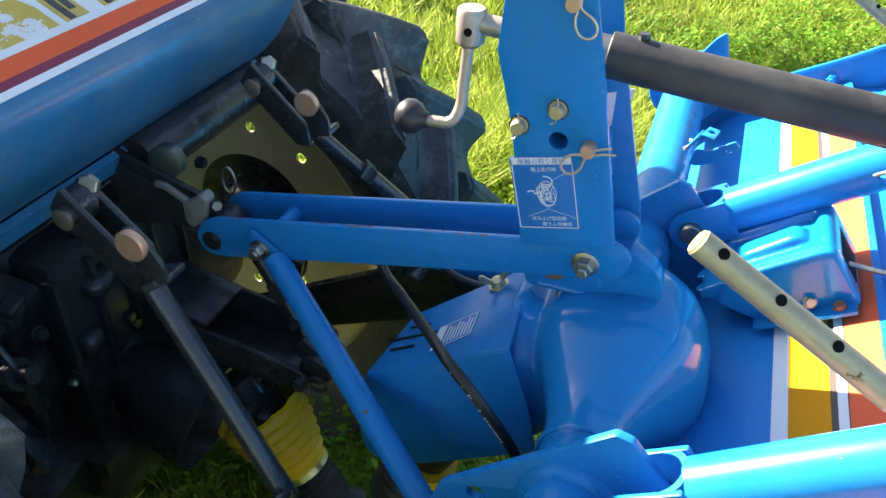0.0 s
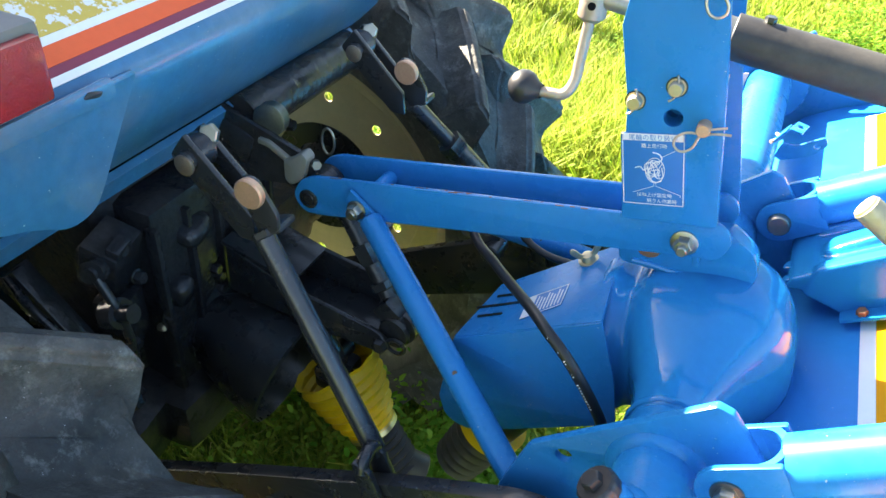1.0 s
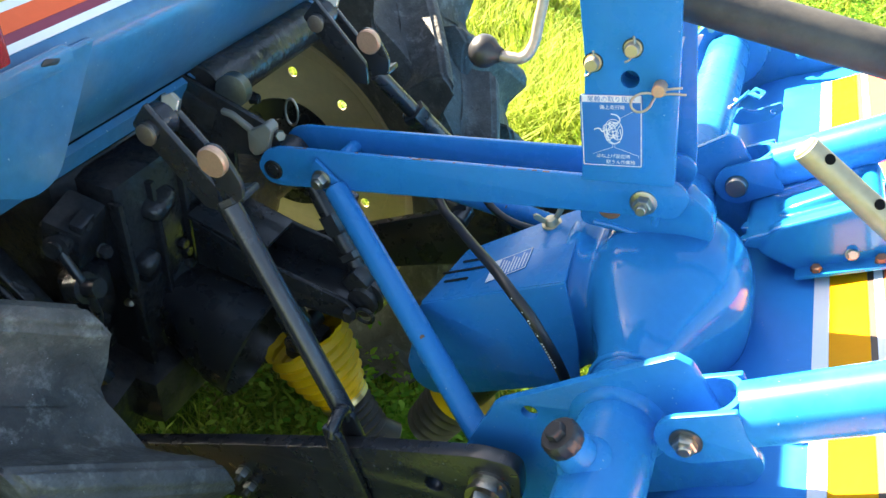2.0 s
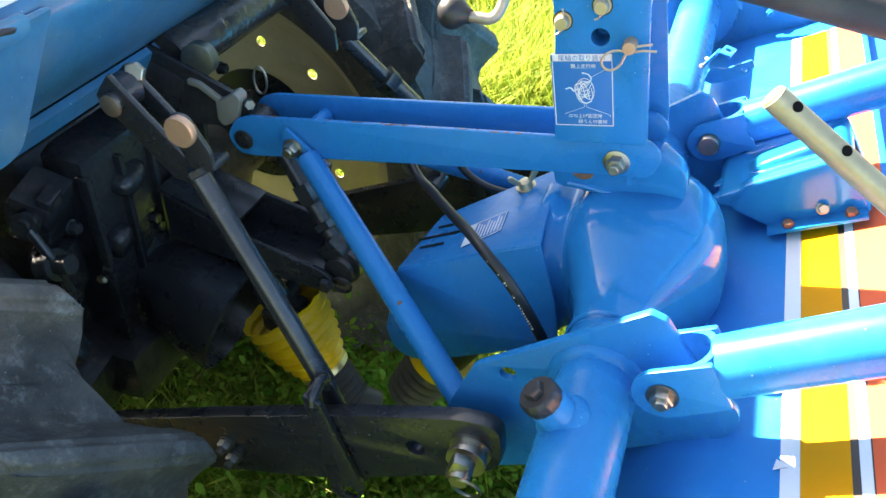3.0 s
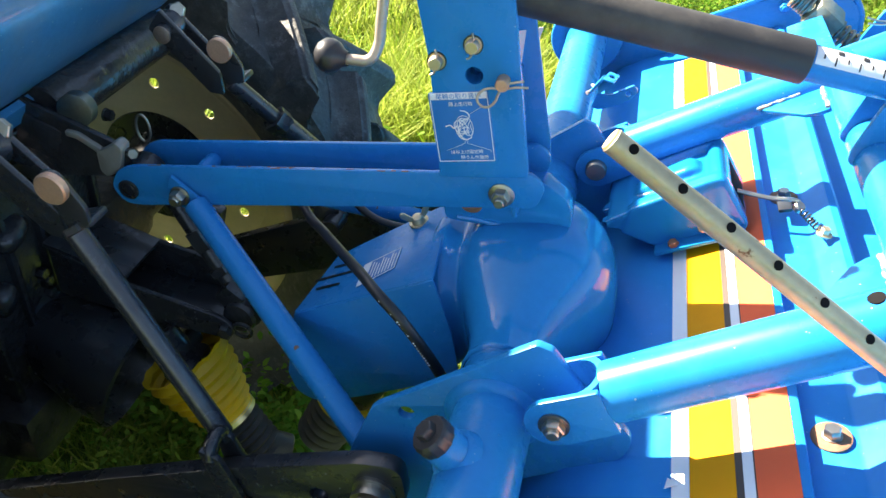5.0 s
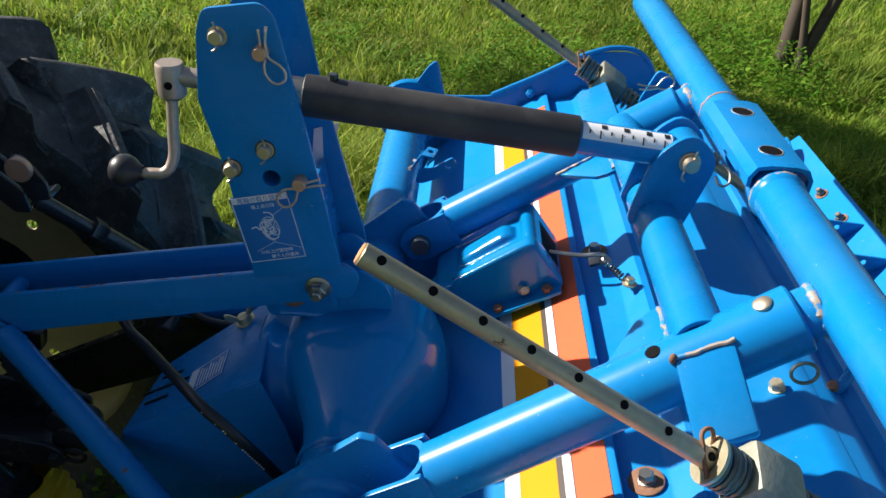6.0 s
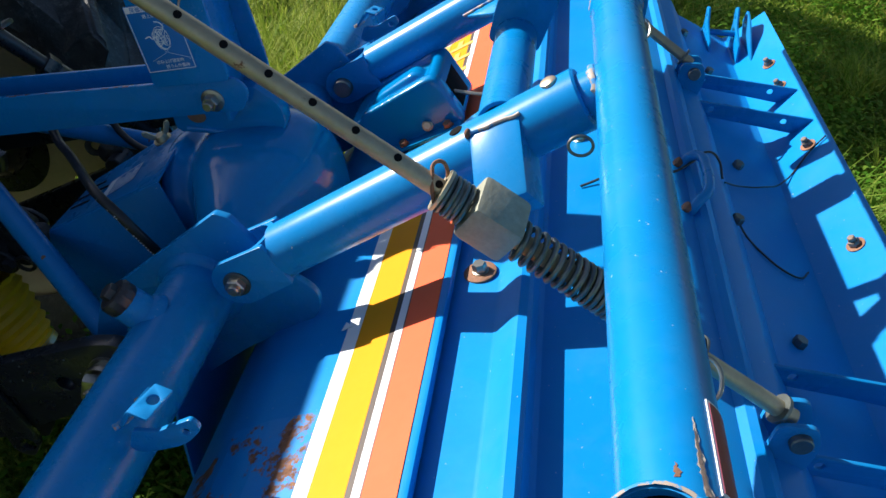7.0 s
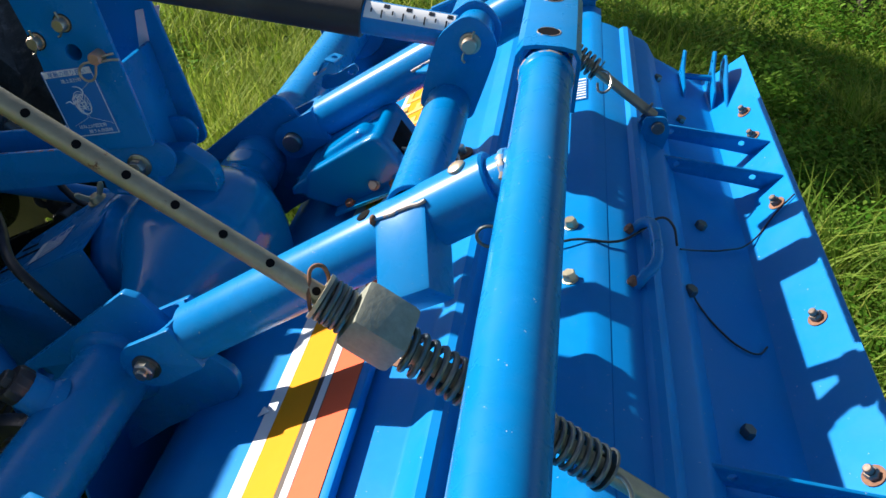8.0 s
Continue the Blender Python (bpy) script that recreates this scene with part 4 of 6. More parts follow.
# the spring rods, near and far
def spring_rod(y_top, y_low):
    a, b = Vector((0.0125, y_top, 1.1935)), Vector((0.520, y_low, 0.907))
    d = (b - a).normalized()
    side_ = Vector((0, 1, 0)).cross(d).normalized()
    up = d.cross(Vector((0, 1, 0))).normalized()
    if up.z < 0:
        up = -up
    at = lambda x: a + d * ((x - a.x) / d.x)  # noqa: E731
    r = part("spring_rod", rod(a, b, 0.0072, 28, 0.0012), ROD_ZINC, tiller, "zinc-plated rod with a row of holes and two springs")
    part("rod_end", lathe(a - d * 0.0004, d, [(0, 0), (0, 0.0062), (0.0008, 0.0066), (0.0008, 0)], 24), ROD_END, r, "orange-brown cut end")
    face = (up * 0.80 + Vector((0, -0.60, 0))).normalized()
    # row of dark discs just proud of the rod, coloured as shaded holes
    for k in range(8):
        c = at(0.0225 + 0.0296 * k) + face * 0.0061
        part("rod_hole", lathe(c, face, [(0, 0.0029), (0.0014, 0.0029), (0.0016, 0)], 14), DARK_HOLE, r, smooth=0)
    part("upper_spring", coil(at(0.235), at(0.2530), 0.0138, 0.0022, 5), SPRING, r, "short plated coil spring")
    part("spring_washer", lathe(at(0.233), d, [(0, 0.009), (0, 0.0165), (0.0025, 0.0165), (0.0025, 0.009)], 28), ZINC, r)
    part("lock_clip", sweep([at(0.228) + Vector(v) for v in ((0.003, -0.012, -0.010), (0.001, -0.010, -0.003), (-0.001, -0.001, 0.008), (-0.001, 0.006, 0.014), (0.004, 0.009, 0.0145), (0.008, 0.010, 0.008), (0.009, 0.009, 0.001))], 0.0015, 8), RUSTY, r, "bent rusty wire clip")
    blk = box((0, 0, 0), (0.041, 0.037, 0.037), 0.0055, segments=2)
    blk.transform(Matrix.Translation(at(0.2715) + Vector((0, 0.003, 0.001))) @ Matrix((d, Vector((0, 1, 0)), up)).transposed().to_4x4() @ pose(0, 0, 0, 14, 0, 0))
    part("trunnion_block", blk, BLOCK, r, "grey galvanised trunnion block")
    part("lower_spring", coil(at(0.290), at(0.432), 0.0138, 0.0024, 25), SPRING, r, "long plated coil spring")
    part("lower_washer", lathe(at(0.432), d, [(0, 0.009), (0, 0.0165), (0.002, 0.0165), (0.002, 0.009)], 28), SPRING, r)
    part("ring_clip", sweep([at(0.441) + Vector(v) for v in ((-0.004, -0.004, 0.009), (0.006, -0.010, 0.008), (0.011, -0.021, -0.001), (0.006, -0.031, -0.010), (-0.003, -0.030, -0.012), (-0.007, -0.016, -0.006))], 0.0019, 8), STEEL, r, "bent wire ring clip")
    part("rod_collar", lathe(at(0.506), d, [(0, 0.007), (0, 0.0125), (0.003, 0.0125), (0.003, 0.007)], 28), SPRING, r)
    e = at(0.520)
    part("rod_fork", join(plate_xz([(e.x - 0.02, e.z - 0.04), (e.x - 0.016, e.z + 0.006), (e.x + 0.014, e.z + 0.008), (e.x + 0.022, e.z - 0.015), (e.x + 0.016, e.z - 0.045)], e.y - 0.016, e.y - 0.011, r=0.008),
         plate_xz([(e.x - 0.02, e.z - 0.04), (e.x - 0.016, e.z + 0.006), (e.x + 0.014, e.z + 0.008), (e.x + 0.022, e.z - 0.015), (e.x + 0.016, e.z - 0.045)], e.y + 0.011, e.y + 0.016, r=0.008)), BLUE, r, "blue fork at the foot of the rod")
    part("foot_pin", lathe((e.x + 0.004, e.y - 0.016, e.z - 0.008), (0, -1, 0), [(0, 0.009), (0.005, 0.009), (0.006, 0.008), (0.006, 0)], 24), SPRING, r)


spring_rod(0.3255, 0.286)
spring_rod(1.110, 0.958)

# cast box beside the gear case, with its wire lever
wall = [(0.066, 0.835, 0.004), (0.070, 0.872, 0.008), (0.148, 0.929, 0.006), (0.160, 0.936, 0.008), (0.170, 0.932, 0.008), (0.210, 0.880, 0.006), (0.204, 0.862, 0.006), (0.120, 0.822, 0.004)]
sunk = [(0.066, 0.835), (0.072, 0.863), (0.146, 0.917, 0.010), (0.164, 0.922), (0.206, 0.874), (0.120, 0.825)]
hump = [(0.070, 0.840), (0.080, 0.873, 0.012), (0.132, 0.916, 0.012), (0.148, 0.912, 0.008), (0.150, 0.870)]
lip = [(0.146, 0.880), (0.153, 0.929, 0.003), (0.160, 0.935, 0.004), (0.170, 0.931, 0.004), (0.209, 0.880, 0.003), (0.200, 0.872), (0.165, 0.915)]
gb = part("lever_box", fused(join(plate_xz(wall, 0.766, 0.786, r=0.006, bevel=0.003), plate_xz(sunk, 0.776, 0.866, r=0.006, bevel=0.002), plate_xz([(x, z + 0.006, *q) for x, z, *q in hump], 0.806, 0.838, r=0.006, bevel=0.006), plate_xz(lip, 0.770, 0.872, r=0.003, bevel=0.002), plate_xz(wall, 0.858, 0.876, r=0.006, bevel=0.003),
    plate_xz([(0.046, 0.834), (0.050, 0.848, 0.004), (0.072, 0.866), (0.085, 0.840)], 0.770, 0.890, r=0.004, bevel=0.002)), 0.0022, 4), BLUE_CAST, tiller, "cast blue box with ribbed top and open end", smooth=60)
# dark plate on the end face, painted as the shade inside the box
part("box_window", box((0.190, 0.822, 0.9025), (0.042, 0.060, 0.004), 0.0015, (0, 52.5, 0)), DARK_HOLE, gb)
part("box_foot", join(plate([(0, 0), (0.040, 0.004), (0.044, 0.016), (0.028, 0.022), (0.030, 0.030), (0.046, 0.036), (0.040, 0.050), (0, 0.050)], Matrix.Translation((0.082, 0.772, 0.866)) @ pose(0, 0, 0, 0, -40, 0) @ Matrix.Diagonal((-1.15, 1, 1, 1)), 0.008, r=0.005, bevel=0.002)), BLUE_CAST, gb)
part("box_flange", box((0.158, 0.760, 0.853), (0.108, 0.026, 0.005), 0.002, (0, -30, 0)), BLUE_CAST, gb)
for x, y, mt in ((0.160, 0.7655, ZINC), (0.190, 0.758, RUSTY), (0.132, 0.756, RUSTY)):
    part("box_bolt", hexbolt((x, y, along(COVER, x) + (0.030 if mt is ZINC else 0.016)), (0, -0.9, 0.44) if mt is ZINC else (-0.45, -0.25, 0.86), 0.011, 0.007, 0.0075), mt, gb)
part("box_lever", sweep([(0.190, 0.800, 0.905), (0.230, 0.792, 0.908), (0.255, 0.790, 0.912), (0.262, 0.795, 0.906)], 0.0028, 10), STEEL, gb, "bent steel wire lever")
part("lever_knuckle", lathe((0.259, 0.787, 0.903), (0.2, -0.3, 0.9), [(0, 0.007), (0.006, 0.007), (0.008, 0.005), (0.008, 0)], 18), STEEL, gb)
part("lever_bracket", box((0.252, 0.812, 0.889), (0.016, 0.022, 0.005), 0.002, (0, -20, 0)), BLACK, gb)
part("lever_spring", coil((0.262, 0.780, 0.906), (0.282, 0.752, 0.900), 0.004, 0.0012, 7), BLACK, gb)
part("lever_nut", hexbolt((0.285, 0.748, 0.899), (0, 0, 1), 0.010, 0.007, 0.009), ZINC, gb)

# headstock: two parallel draw bars and the upright mast, drawn a little small and set back
SET = Matrix.Translation((-0.03, -0.03, 1.37)) @ Matrix.Scale(1.024, 4) @ Matrix.Translation((0.03, 0.03, -1.37))


def head(name, bm, *rest, **more):
    bm.transform(SET)
    return part(name, bm, *rest, **more)


bar = [(-0.529, 0.868, 0.010), (-0.517, 0.893, 0.010), (-0.498, 0.9025, 0.008), (-0.137, 0.971), (-0.045, 0.990, 0.02), (-0.028, 0.975, 0.02), (-0.036, 0.948, 0.02), (-0.06, 0.945), (-0.449, 0.860), (-0.490, 0.850, 0.01), (-0.515, 0.848, 0.015)]
for y in (0.612, 0.672):
    db = head("draw_bar", plate_xz(bar, y, y + 0.006, [(-0.506, 0.869, 0.0085)], r=0.004, bevel=0.0009), BLUE, tiller, "flat blue draw bar")
    if y < MID - 0.03:
        head("pin_bush", lathe((-0.506, y, 0.869), (0, -1, 0), [(0.0, 0.0085), (0.0, 0.0125), (0.0016, 0.0125), (0.0022, 0.0115), (0.0022, 0.0085)], 30), BLACK, db)
        head("pin_end", lathe((-0.506, y + 0.002, 0.869), (0, -1, 0), [(0, 0.0085), (0.001, 0.008), (0.001, 0)], 24), BLACK, db)
        head("bar_nut", hexbolt((-0.4345, 0.6036, 0.8815), (0, -1, 0), 0.0165, 0.010, 0.012, 0.004, 0.006, spin=15), STEEL, db)
        head("mast_nut", hexbolt((-0.0715, y, 0.9585), (0, -1, 0), 0.0165, 0.010, 0.0135, 0.007, 0.0055, spin=5), STEEL, db)
rng = random.Random(17)
for k in range(16):
    x = rng.uniform(-0.48, -0.16)
    z = along([(-0.498, 0.9025), (-0.137, 0.971)], x)
    head("edge_chip", box((x, 0.6125 + rng.uniform(-0.0002, 0.004), z + 0.0001), (rng.uniform(0.002, 0.012), rng.uniform(0.0008, 0.002), 0.0006), 0.0002, (0, -10.8, 0)), RUSTY, tiller, smooth=0)
head("spacer_pin", rod((-0.425, 0.618, 0.893), (-0.425, 0.672, 0.893), 0.0095), BLUE, tiller)
head("top_pin", rod((-0.506, 0.610, 0.869), (-0.506, 0.700, 0.869), 0.0083), BLACK, tiller)
mast = [(-0.1355, 0.970, 0.002), (-0.154, 1.091, 0.002), (-0.172, 1.158, 0.002), (-0.167, 1.222, 0.012), (-0.160, 1.240, 0.006), (-0.112, 1.248, 0.006), (-0.100, 1.238, 0.008), (-0.077, 1.138, 0.002), (-0.0465, 0.987, 0.006)]
mp = head("mast_plate", plate_xz(mast, 0.606, 0.6115, [(-0.111, 1.085, 0.0085)], r=0.003, bevel=0.0008), BLUE, tiller, "upright blue mast plate carrying a handling label")
far_mast = [(-0.137, 0.981), (-0.154, 1.091), (-0.170, 1.158), (-0.160, 1.232, 0.012), (-0.106, 1.244), (-0.094, 1.232), (-0.076, 1.138), (-0.036, 0.985), (-0.03, 0.95, 0.01), (-0.05, 0.94)]
head("mast_plate", plate_xz(far_mast, 0.694, 0.6995, r=0.004), BLUE, tiller, "upright blue mast plate")
head("pin_socket", lathe((-0.111, 0.640, 1.085), (0, -1, 0), [(0, 0), (0, 0.010), (0.028, 0.010), (0.028, 0.009), (0.004, 0.009), (0.004, 0)], 20), BLUE, tiller)
head("mast_web", box((-0.067, 0.653, 1.000), (0.006, 0.080, 0.136), 0.002, (0, -10, 0)), BLUE, tiller)
head("pale_sticker", plate([(0, 0), (0.022, 0.012), (0.030, 0.055), (0.004, 0.05)], Matrix.Translation((-0.090, 0.690, 1.050)) @ pose(0, 0, 0, 90, 0, 20), 0.0008, r=0.001, bevel=0.0001), PINK, tiller, "faded pale pink sticker")
for x, z in ((-0.1145, 1.1145), (-0.147, 1.0935)):
    head("mast_pin", join(lathe((x, 0.606, z), (0, -1, 0), [(0, 0.0082), (0.0010, 0.0082), (0.0010, 0.0066), (0.008, 0.0066), (0.0092, 0.0056), (0.0092, 0)], 26),), BRIGHT, mp, "zinc-plated pin with cotter")
    head("pin_washer", lathe((x, 0.606, z), (0, -1, 0), [(0, 0.0094), (0.0008, 0.0094), (0.0009, 0.0080)], 26), BLACK, mp)
    head("cotter", sweep([(x - 0.001, 0.600, z + 0.013), (x + 0.001, 0.600, z + 0.006), (x - 0.001, 0.600, z - 0.010), (x - 0.004, 0.600, z - 0.012)], 0.0012, 8), STEEL, mp)
head("mast_pin", lathe((-0.1485, 0.606, 1.218), (0, -1, 0), [(0, 0.0085), (0.0010, 0.0085), (0.0010, 0.0064), (0.008, 0.0064), (0.009, 0.0054), (0.009, 0)], 26), BRIGHT, mp)
head("cotter", sweep([(-0.1495, 0.600, 1.231), (-0.1480, 0.600, 1.224), (-0.1495, 0.600, 1.208), (-0.1525, 0.600, 1.206)], 0.0010, 8), STEEL, mp)
for x, z, tip in ((-0.083, 1.0855, -128), (-0.111, 1.208, -55)):
    head("mast_pin", lathe((x, 0.606, z), (0, -1, 0), [(0, 0.0064), (0.012, 0.0064), (0.0135, 0.0054), (0.0135, 0)], 22), COPPER, mp)
    head("hairpin_clip", rclip((x, 0.598, z), pose(0, 0, 0, 90, 0, 0) @ pose(0, 0, 0, 0, 0, tip), 0.030, 0.0013), BRIGHT, mp, "bent wire hairpin clip")
# the handling label on the mast
LM = SET @ Matrix.Translation((-0.1375, 0.6055, 0.987)) @ Matrix(((1, 0, 0, 0), (0, 0, -1, 0), (0, 1, 0, 0), (0, 0, 0, 1))) @ Matrix(((1, -0.222, 0, 0), (0.226, 1, 0, 0), (0, 0, 1, 0), (0, 0, 0, 1)))
LW, LH = 0.0575, 0.0735
part("handling_label", plate([(0, 0), (LW, 0), (LW, LH), (0, LH)], LM, 0.0006, r=0.003, bevel=0.0001), LABEL_BLUE, mp, "blue and white handling label")
for u0, v0, u1, v1 in ((0.0012, 0.0012, LW - 0.0012, 0.0020), (0.0012, 0.0012, 0.0020, LH - 0.001), (LW - 0.002, 0.0012, LW - 0.0012, LH - 0.001), (0.0012, LH - 0.0075, LW - 0.0012, LH - 0.0008)):
    part("label_frame", plate([(u0, v0), (u1, v0), (u1, v1), (u0, v1)], LM @ Matrix.Translation((0, 0, 0.0005)), 0.0003, r=0.0004, bevel=0.00005), WHITE, mp, smooth=0)
writing("尾輪の取り扱い", LM @ Matrix.Translation((LW / 2, LH - 0.0066, 0.0008)), 0.0062, LABEL_BLUE, mp, thick=0.0001)
writing("路上走行時", LM @ Matrix.Translation((LW * 0.52, LH - 0.0140, 0.0006)), 0.0046, WHITE, mp, thick=0.0001)
writing("はね上げ固定時", LM @ Matrix.Translation((LW * 0.52, 0.0098, 0.0006)), 0.0046, WHITE, mp, thick=0.0001)
writing("耕うん作業時", LM @ Matrix.Translation((LW * 0.64, 0.0038, 0.0006)), 0.0046, WHITE, mp, thick=0.0001)
rng = random.Random(5)
LC = Vector((LW * 0.53, LH * 0.50, 0.0006))
part("label_drawing", join(
    sweep([LM @ (LC + Vector((0.0085 * math.cos(a), 0.0125 * math.sin(a), 0))) for a in [k * math.pi / 9 for k in range(18)]], 0.00035, 4, closed=True),
    sweep([LM @ (LC + Vector(v)) for v in ((-0.002, 0.018, 0), (0.004, 0.016, 0), (0.006, 0.011, 0), (0.0, 0.008, 0), (-0.004, 0.004, 0), (-0.005, -0.006, 0), (0.0, -0.012, 0), (0.006, -0.010, 0))], 0.0006, 4),
    sweep([LM @ (LC + Vector(v)) for v in ((-0.018, 0.002, 0), (-0.013, 0.003, 0), (-0.010, 0.0, 0), (-0.006, 0.003, 0))], 0.0006, 4),
    sweep([LM @ (LC + Vector(v)) for v in ((-0.001, -0.013, 0), (-0.001, -0.016, 0), (-0.020, -0.0235, 0))], 0.00025, 4, round_=False),
    sweep([LM @ (LC + Vector(v)) for v in ((0.001, -0.013, 0), (0.001, -0.016, 0), (0.023, -0.024, 0), (0.023, -0.026, 0))], 0.00025, 4, round_=False),
    sweep([LM @ (LC + Vector(v)) for v in ((0.005, 0.013, 0), (0.019, 0.021, 0), (0.022, 0.021, 0))], 0.00025, 4, round_=False),
    *[sweep([LM @ (LC + Vector((rng.uniform(-0.007, 0.007), rng.uniform(-0.010, 0.010), 0))) for _ in range(4)], 0.0004, 4) for _ in range(7)]), WHITE, mp, "white line drawing on the label", smooth=0)

# screw-adjusted upper link with its crank
L0, L1 = Vector((-0.150, 0.660, 1.1555)), Vector((0.287, 0.667, 1.114))
LD = (L1 - L0).normalized()
lk = lambda x: L0 + LD * ((x - L0.x) / LD.x)  # noqa: E731
link_ = part("adjusting_link", rod(lk(-0.086), lk(0.179), 0.0203, 48, 0.001), SLEEVE, tiller, "matt black sleeve of the adjusting link")
part("link_collar", rod(lk(-0.108), lk(-0.084), 0.0165, 32), STEEL, link_)
part("inner_tube", rod(lk(0.170), lk(0.272), 0.0165, 40), BLUE, link_, "blue inner tube with white length scale")
part("link_eye", lathe(lk(0.287) + Vector((0, -0.020, 0)), (0, 1, 0), [(0, 0.009), (0, 0.019), (0.040, 0.019), (0.040, 0.009)], 32), BLUE, link_)
part("grease_nipple", hexbolt(lk(-0.058) + Vector((0, 0, 0.0195)), (0, 0, 1), 0.009, 0.006, 0), BLACK, link_)
scale_up = (Vector((0, -0.62, 0.78)) - LD * LD.dot(Vector((0, -0.62, 0.78)))).normalized()
scale_v = scale_up.cross(LD)


def on_tube(u, ang, lift=0.0167):
    c, s_ = math.cos(ang), math.sin(ang)
    return lk(0.181) + LD * u + (scale_up * c + scale_v * s_) * lift


def scale_patch(u0, u1, a0, a1, lift):
    bm = bmesh.new()
    rows = [[bm.verts.new(on_tube(u, a0 + (a1 - a0) * k / 6, lift)) for k in range(7)] for u in (u0, u1)]
    for k in range(6):
        bm.faces.new((rows[0][k], rows[1][k], rows[1][k + 1], rows[0][k + 1]))
    return bm


part("scale_strip", scale_patch(0.0, 0.088, -0.55, 0.60, 0.0168), WHITE, link_, "white length scale")
for k in range(8):
    part("scale_mark", scale_patch(0.006 + 0.0105 * k, 0.0075 + 0.0105 * k, -0.45 if k % 2 else -0.2, 0.05 if k % 2 == 0 else 0.02, 0.0171), BLACK, link_, smooth=0)
for k, u in enumerate((0.018, 0.040, 0.062, 0.080)):
    part("scale_figure", scale_patch(u, u + 0.0055, 0.18, 0.5, 0.0171), BLACK, link_, smooth=0)
part("crank_shaft", rod(lk(-0.205), lk(-0.150), 0.0095, 24), CRANK, link_)
hub = lk(-0.2125) + Vector((0, 0, -0.004))
part("crank_hub", lathe(hub + Vector((0, 0, -0.022)), (0.02, -0.02, 1), [(0.002, 0.008), (0.007, 0.0135), (0.036, 0.0135), (0.0385, 0.012), (0.0385, 0)], 30), CRANK, link_, "plated crank hub")
# dark disc whose colour gives the hub hole its shade
part("hub_hole", lathe(hub + Vector((0.002, -0.0135, -0.002)), (0, -1, 0), [(0, 0.0038), (0.0015, 0.0038), (0.0015, 0)], 16), DARK_HOLE, link_)
part("crank", sweep([hub + Vector(v) for v in ((0, -0.004, -0.018), (-0.001, -0.010, -0.050), (-0.003, -0.018, -0.080), (-0.010, -0.022, -0.089), (-0.022, -0.024, -0.090), (-0.040, -0.025, -0.090))], 0.0056, 14), CRANK, link_, "bent plated crank handle")
part("crank_knob", lathe(hub + Vector((-0.030, -0.025, -0.090)), (-1, 0.05, 0.02), [(0, 0.007), (0.005, 0.009), (0.011, 0.0148), (0.018, 0.0172), (0.025, 0.0164), (0.031, 0.0118), (0.0345, 0.005), (0.035, 0)], 32), KNOB, link_, "dusty black round knob")

# braces from the draw bars down to the hitch plates
for y0, y1 in ((0.622, 0.452), (0.697, 2 * MID - 0.455)):
    s = 1 if y0 < MID else -1
    a, b = Vector((-0.4275, y0, 0.860)), Vector((-0.161, y1, 0.722))
    br = part("brace", join(rod(a, b, 0.0145, 28), plate_xz([(-0.453, 0.894, 0.001), (-0.462, 0.873, 0.012), (-0.448, 0.855, 0.012), (-0.414, 0.840), (-0.401, 0.856)], y0 - 0.003, y0 + 0.002, r=0.004)), BLUE, tiller, "round blue brace with flattened end")
    part("brace_chip", lathe(a + (b - a) * 0.62 + Vector((0.004, -0.0105, 0.0095)), (0.25, -0.7, 0.65), [(0, 0.003), (0.0006, 0.0028), (0.0007, 0)], 10), RUSTY, br)

# control cable that droops over the guard
CB = [(-0.330, 0.685, 0.885), (-0.303, 0.653, 0.860), (-0.264, 0.614, 0.862), (-0.227, 0.573, 0.871), (-0.193, 0.532, 0.884), (-0.166, 0.506, 0.884), (-0.144, 0.496, 0.872), (-0.125, 0.494, 0.850), (-0.107, 0.499, 0.818), (-0.092, 0.504, 0.785), (-0.080, 0.506, 0.745)]
part("control_cable", sweep(CB, 0.0058, 14), HOSE, tiller, "black jacketed control cable")
up = Vector((-0.30, -0.80, 0.50))
for k in range(34):
    f = 4.5 + 0.105 * k
    i = int(f)
    p = Vector(CB[i]).lerp(Vector(CB[i + 1]), f - i)
    d = (Vector(CB[i + 1]) - Vector(CB[i])).normalized()
    side_ = (up - d * d.dot(up)).normalized()
    lay = Matrix((d, d.cross(side_), side_)).transposed().to_4x4()
    if k not in (4, 5, 13, 14, 22, 23):
        part("cable_mark", plate([(0, 0), (0.0014, 0), (0.0014, 0.0020), (0, 0.0020 - 0.0006 * (k % 3))], Matrix.Translation(p + side_ * 0.0060) @ lay, 0.0006, r=0, bevel=0.0001), WHITE, tiller, smooth=0)
part("control_cable", sweep([(-0.33, 0.80, 0.86), (-0.27, 0.76, 0.80), (-0.20, 0.75, 0.79), (-0.14, 0.76, 0.80)], 0.005, 12), HOSE, tiller, "black jacketed control cable")


# ---- the tractor's rear end ----
tractor = thing("tractor", (-0.9, MID, GROUND), "rear of a blue tractor with cream rims and black linkage", "tractor")
HUB = Vector((-0.86, 0, 0.485))

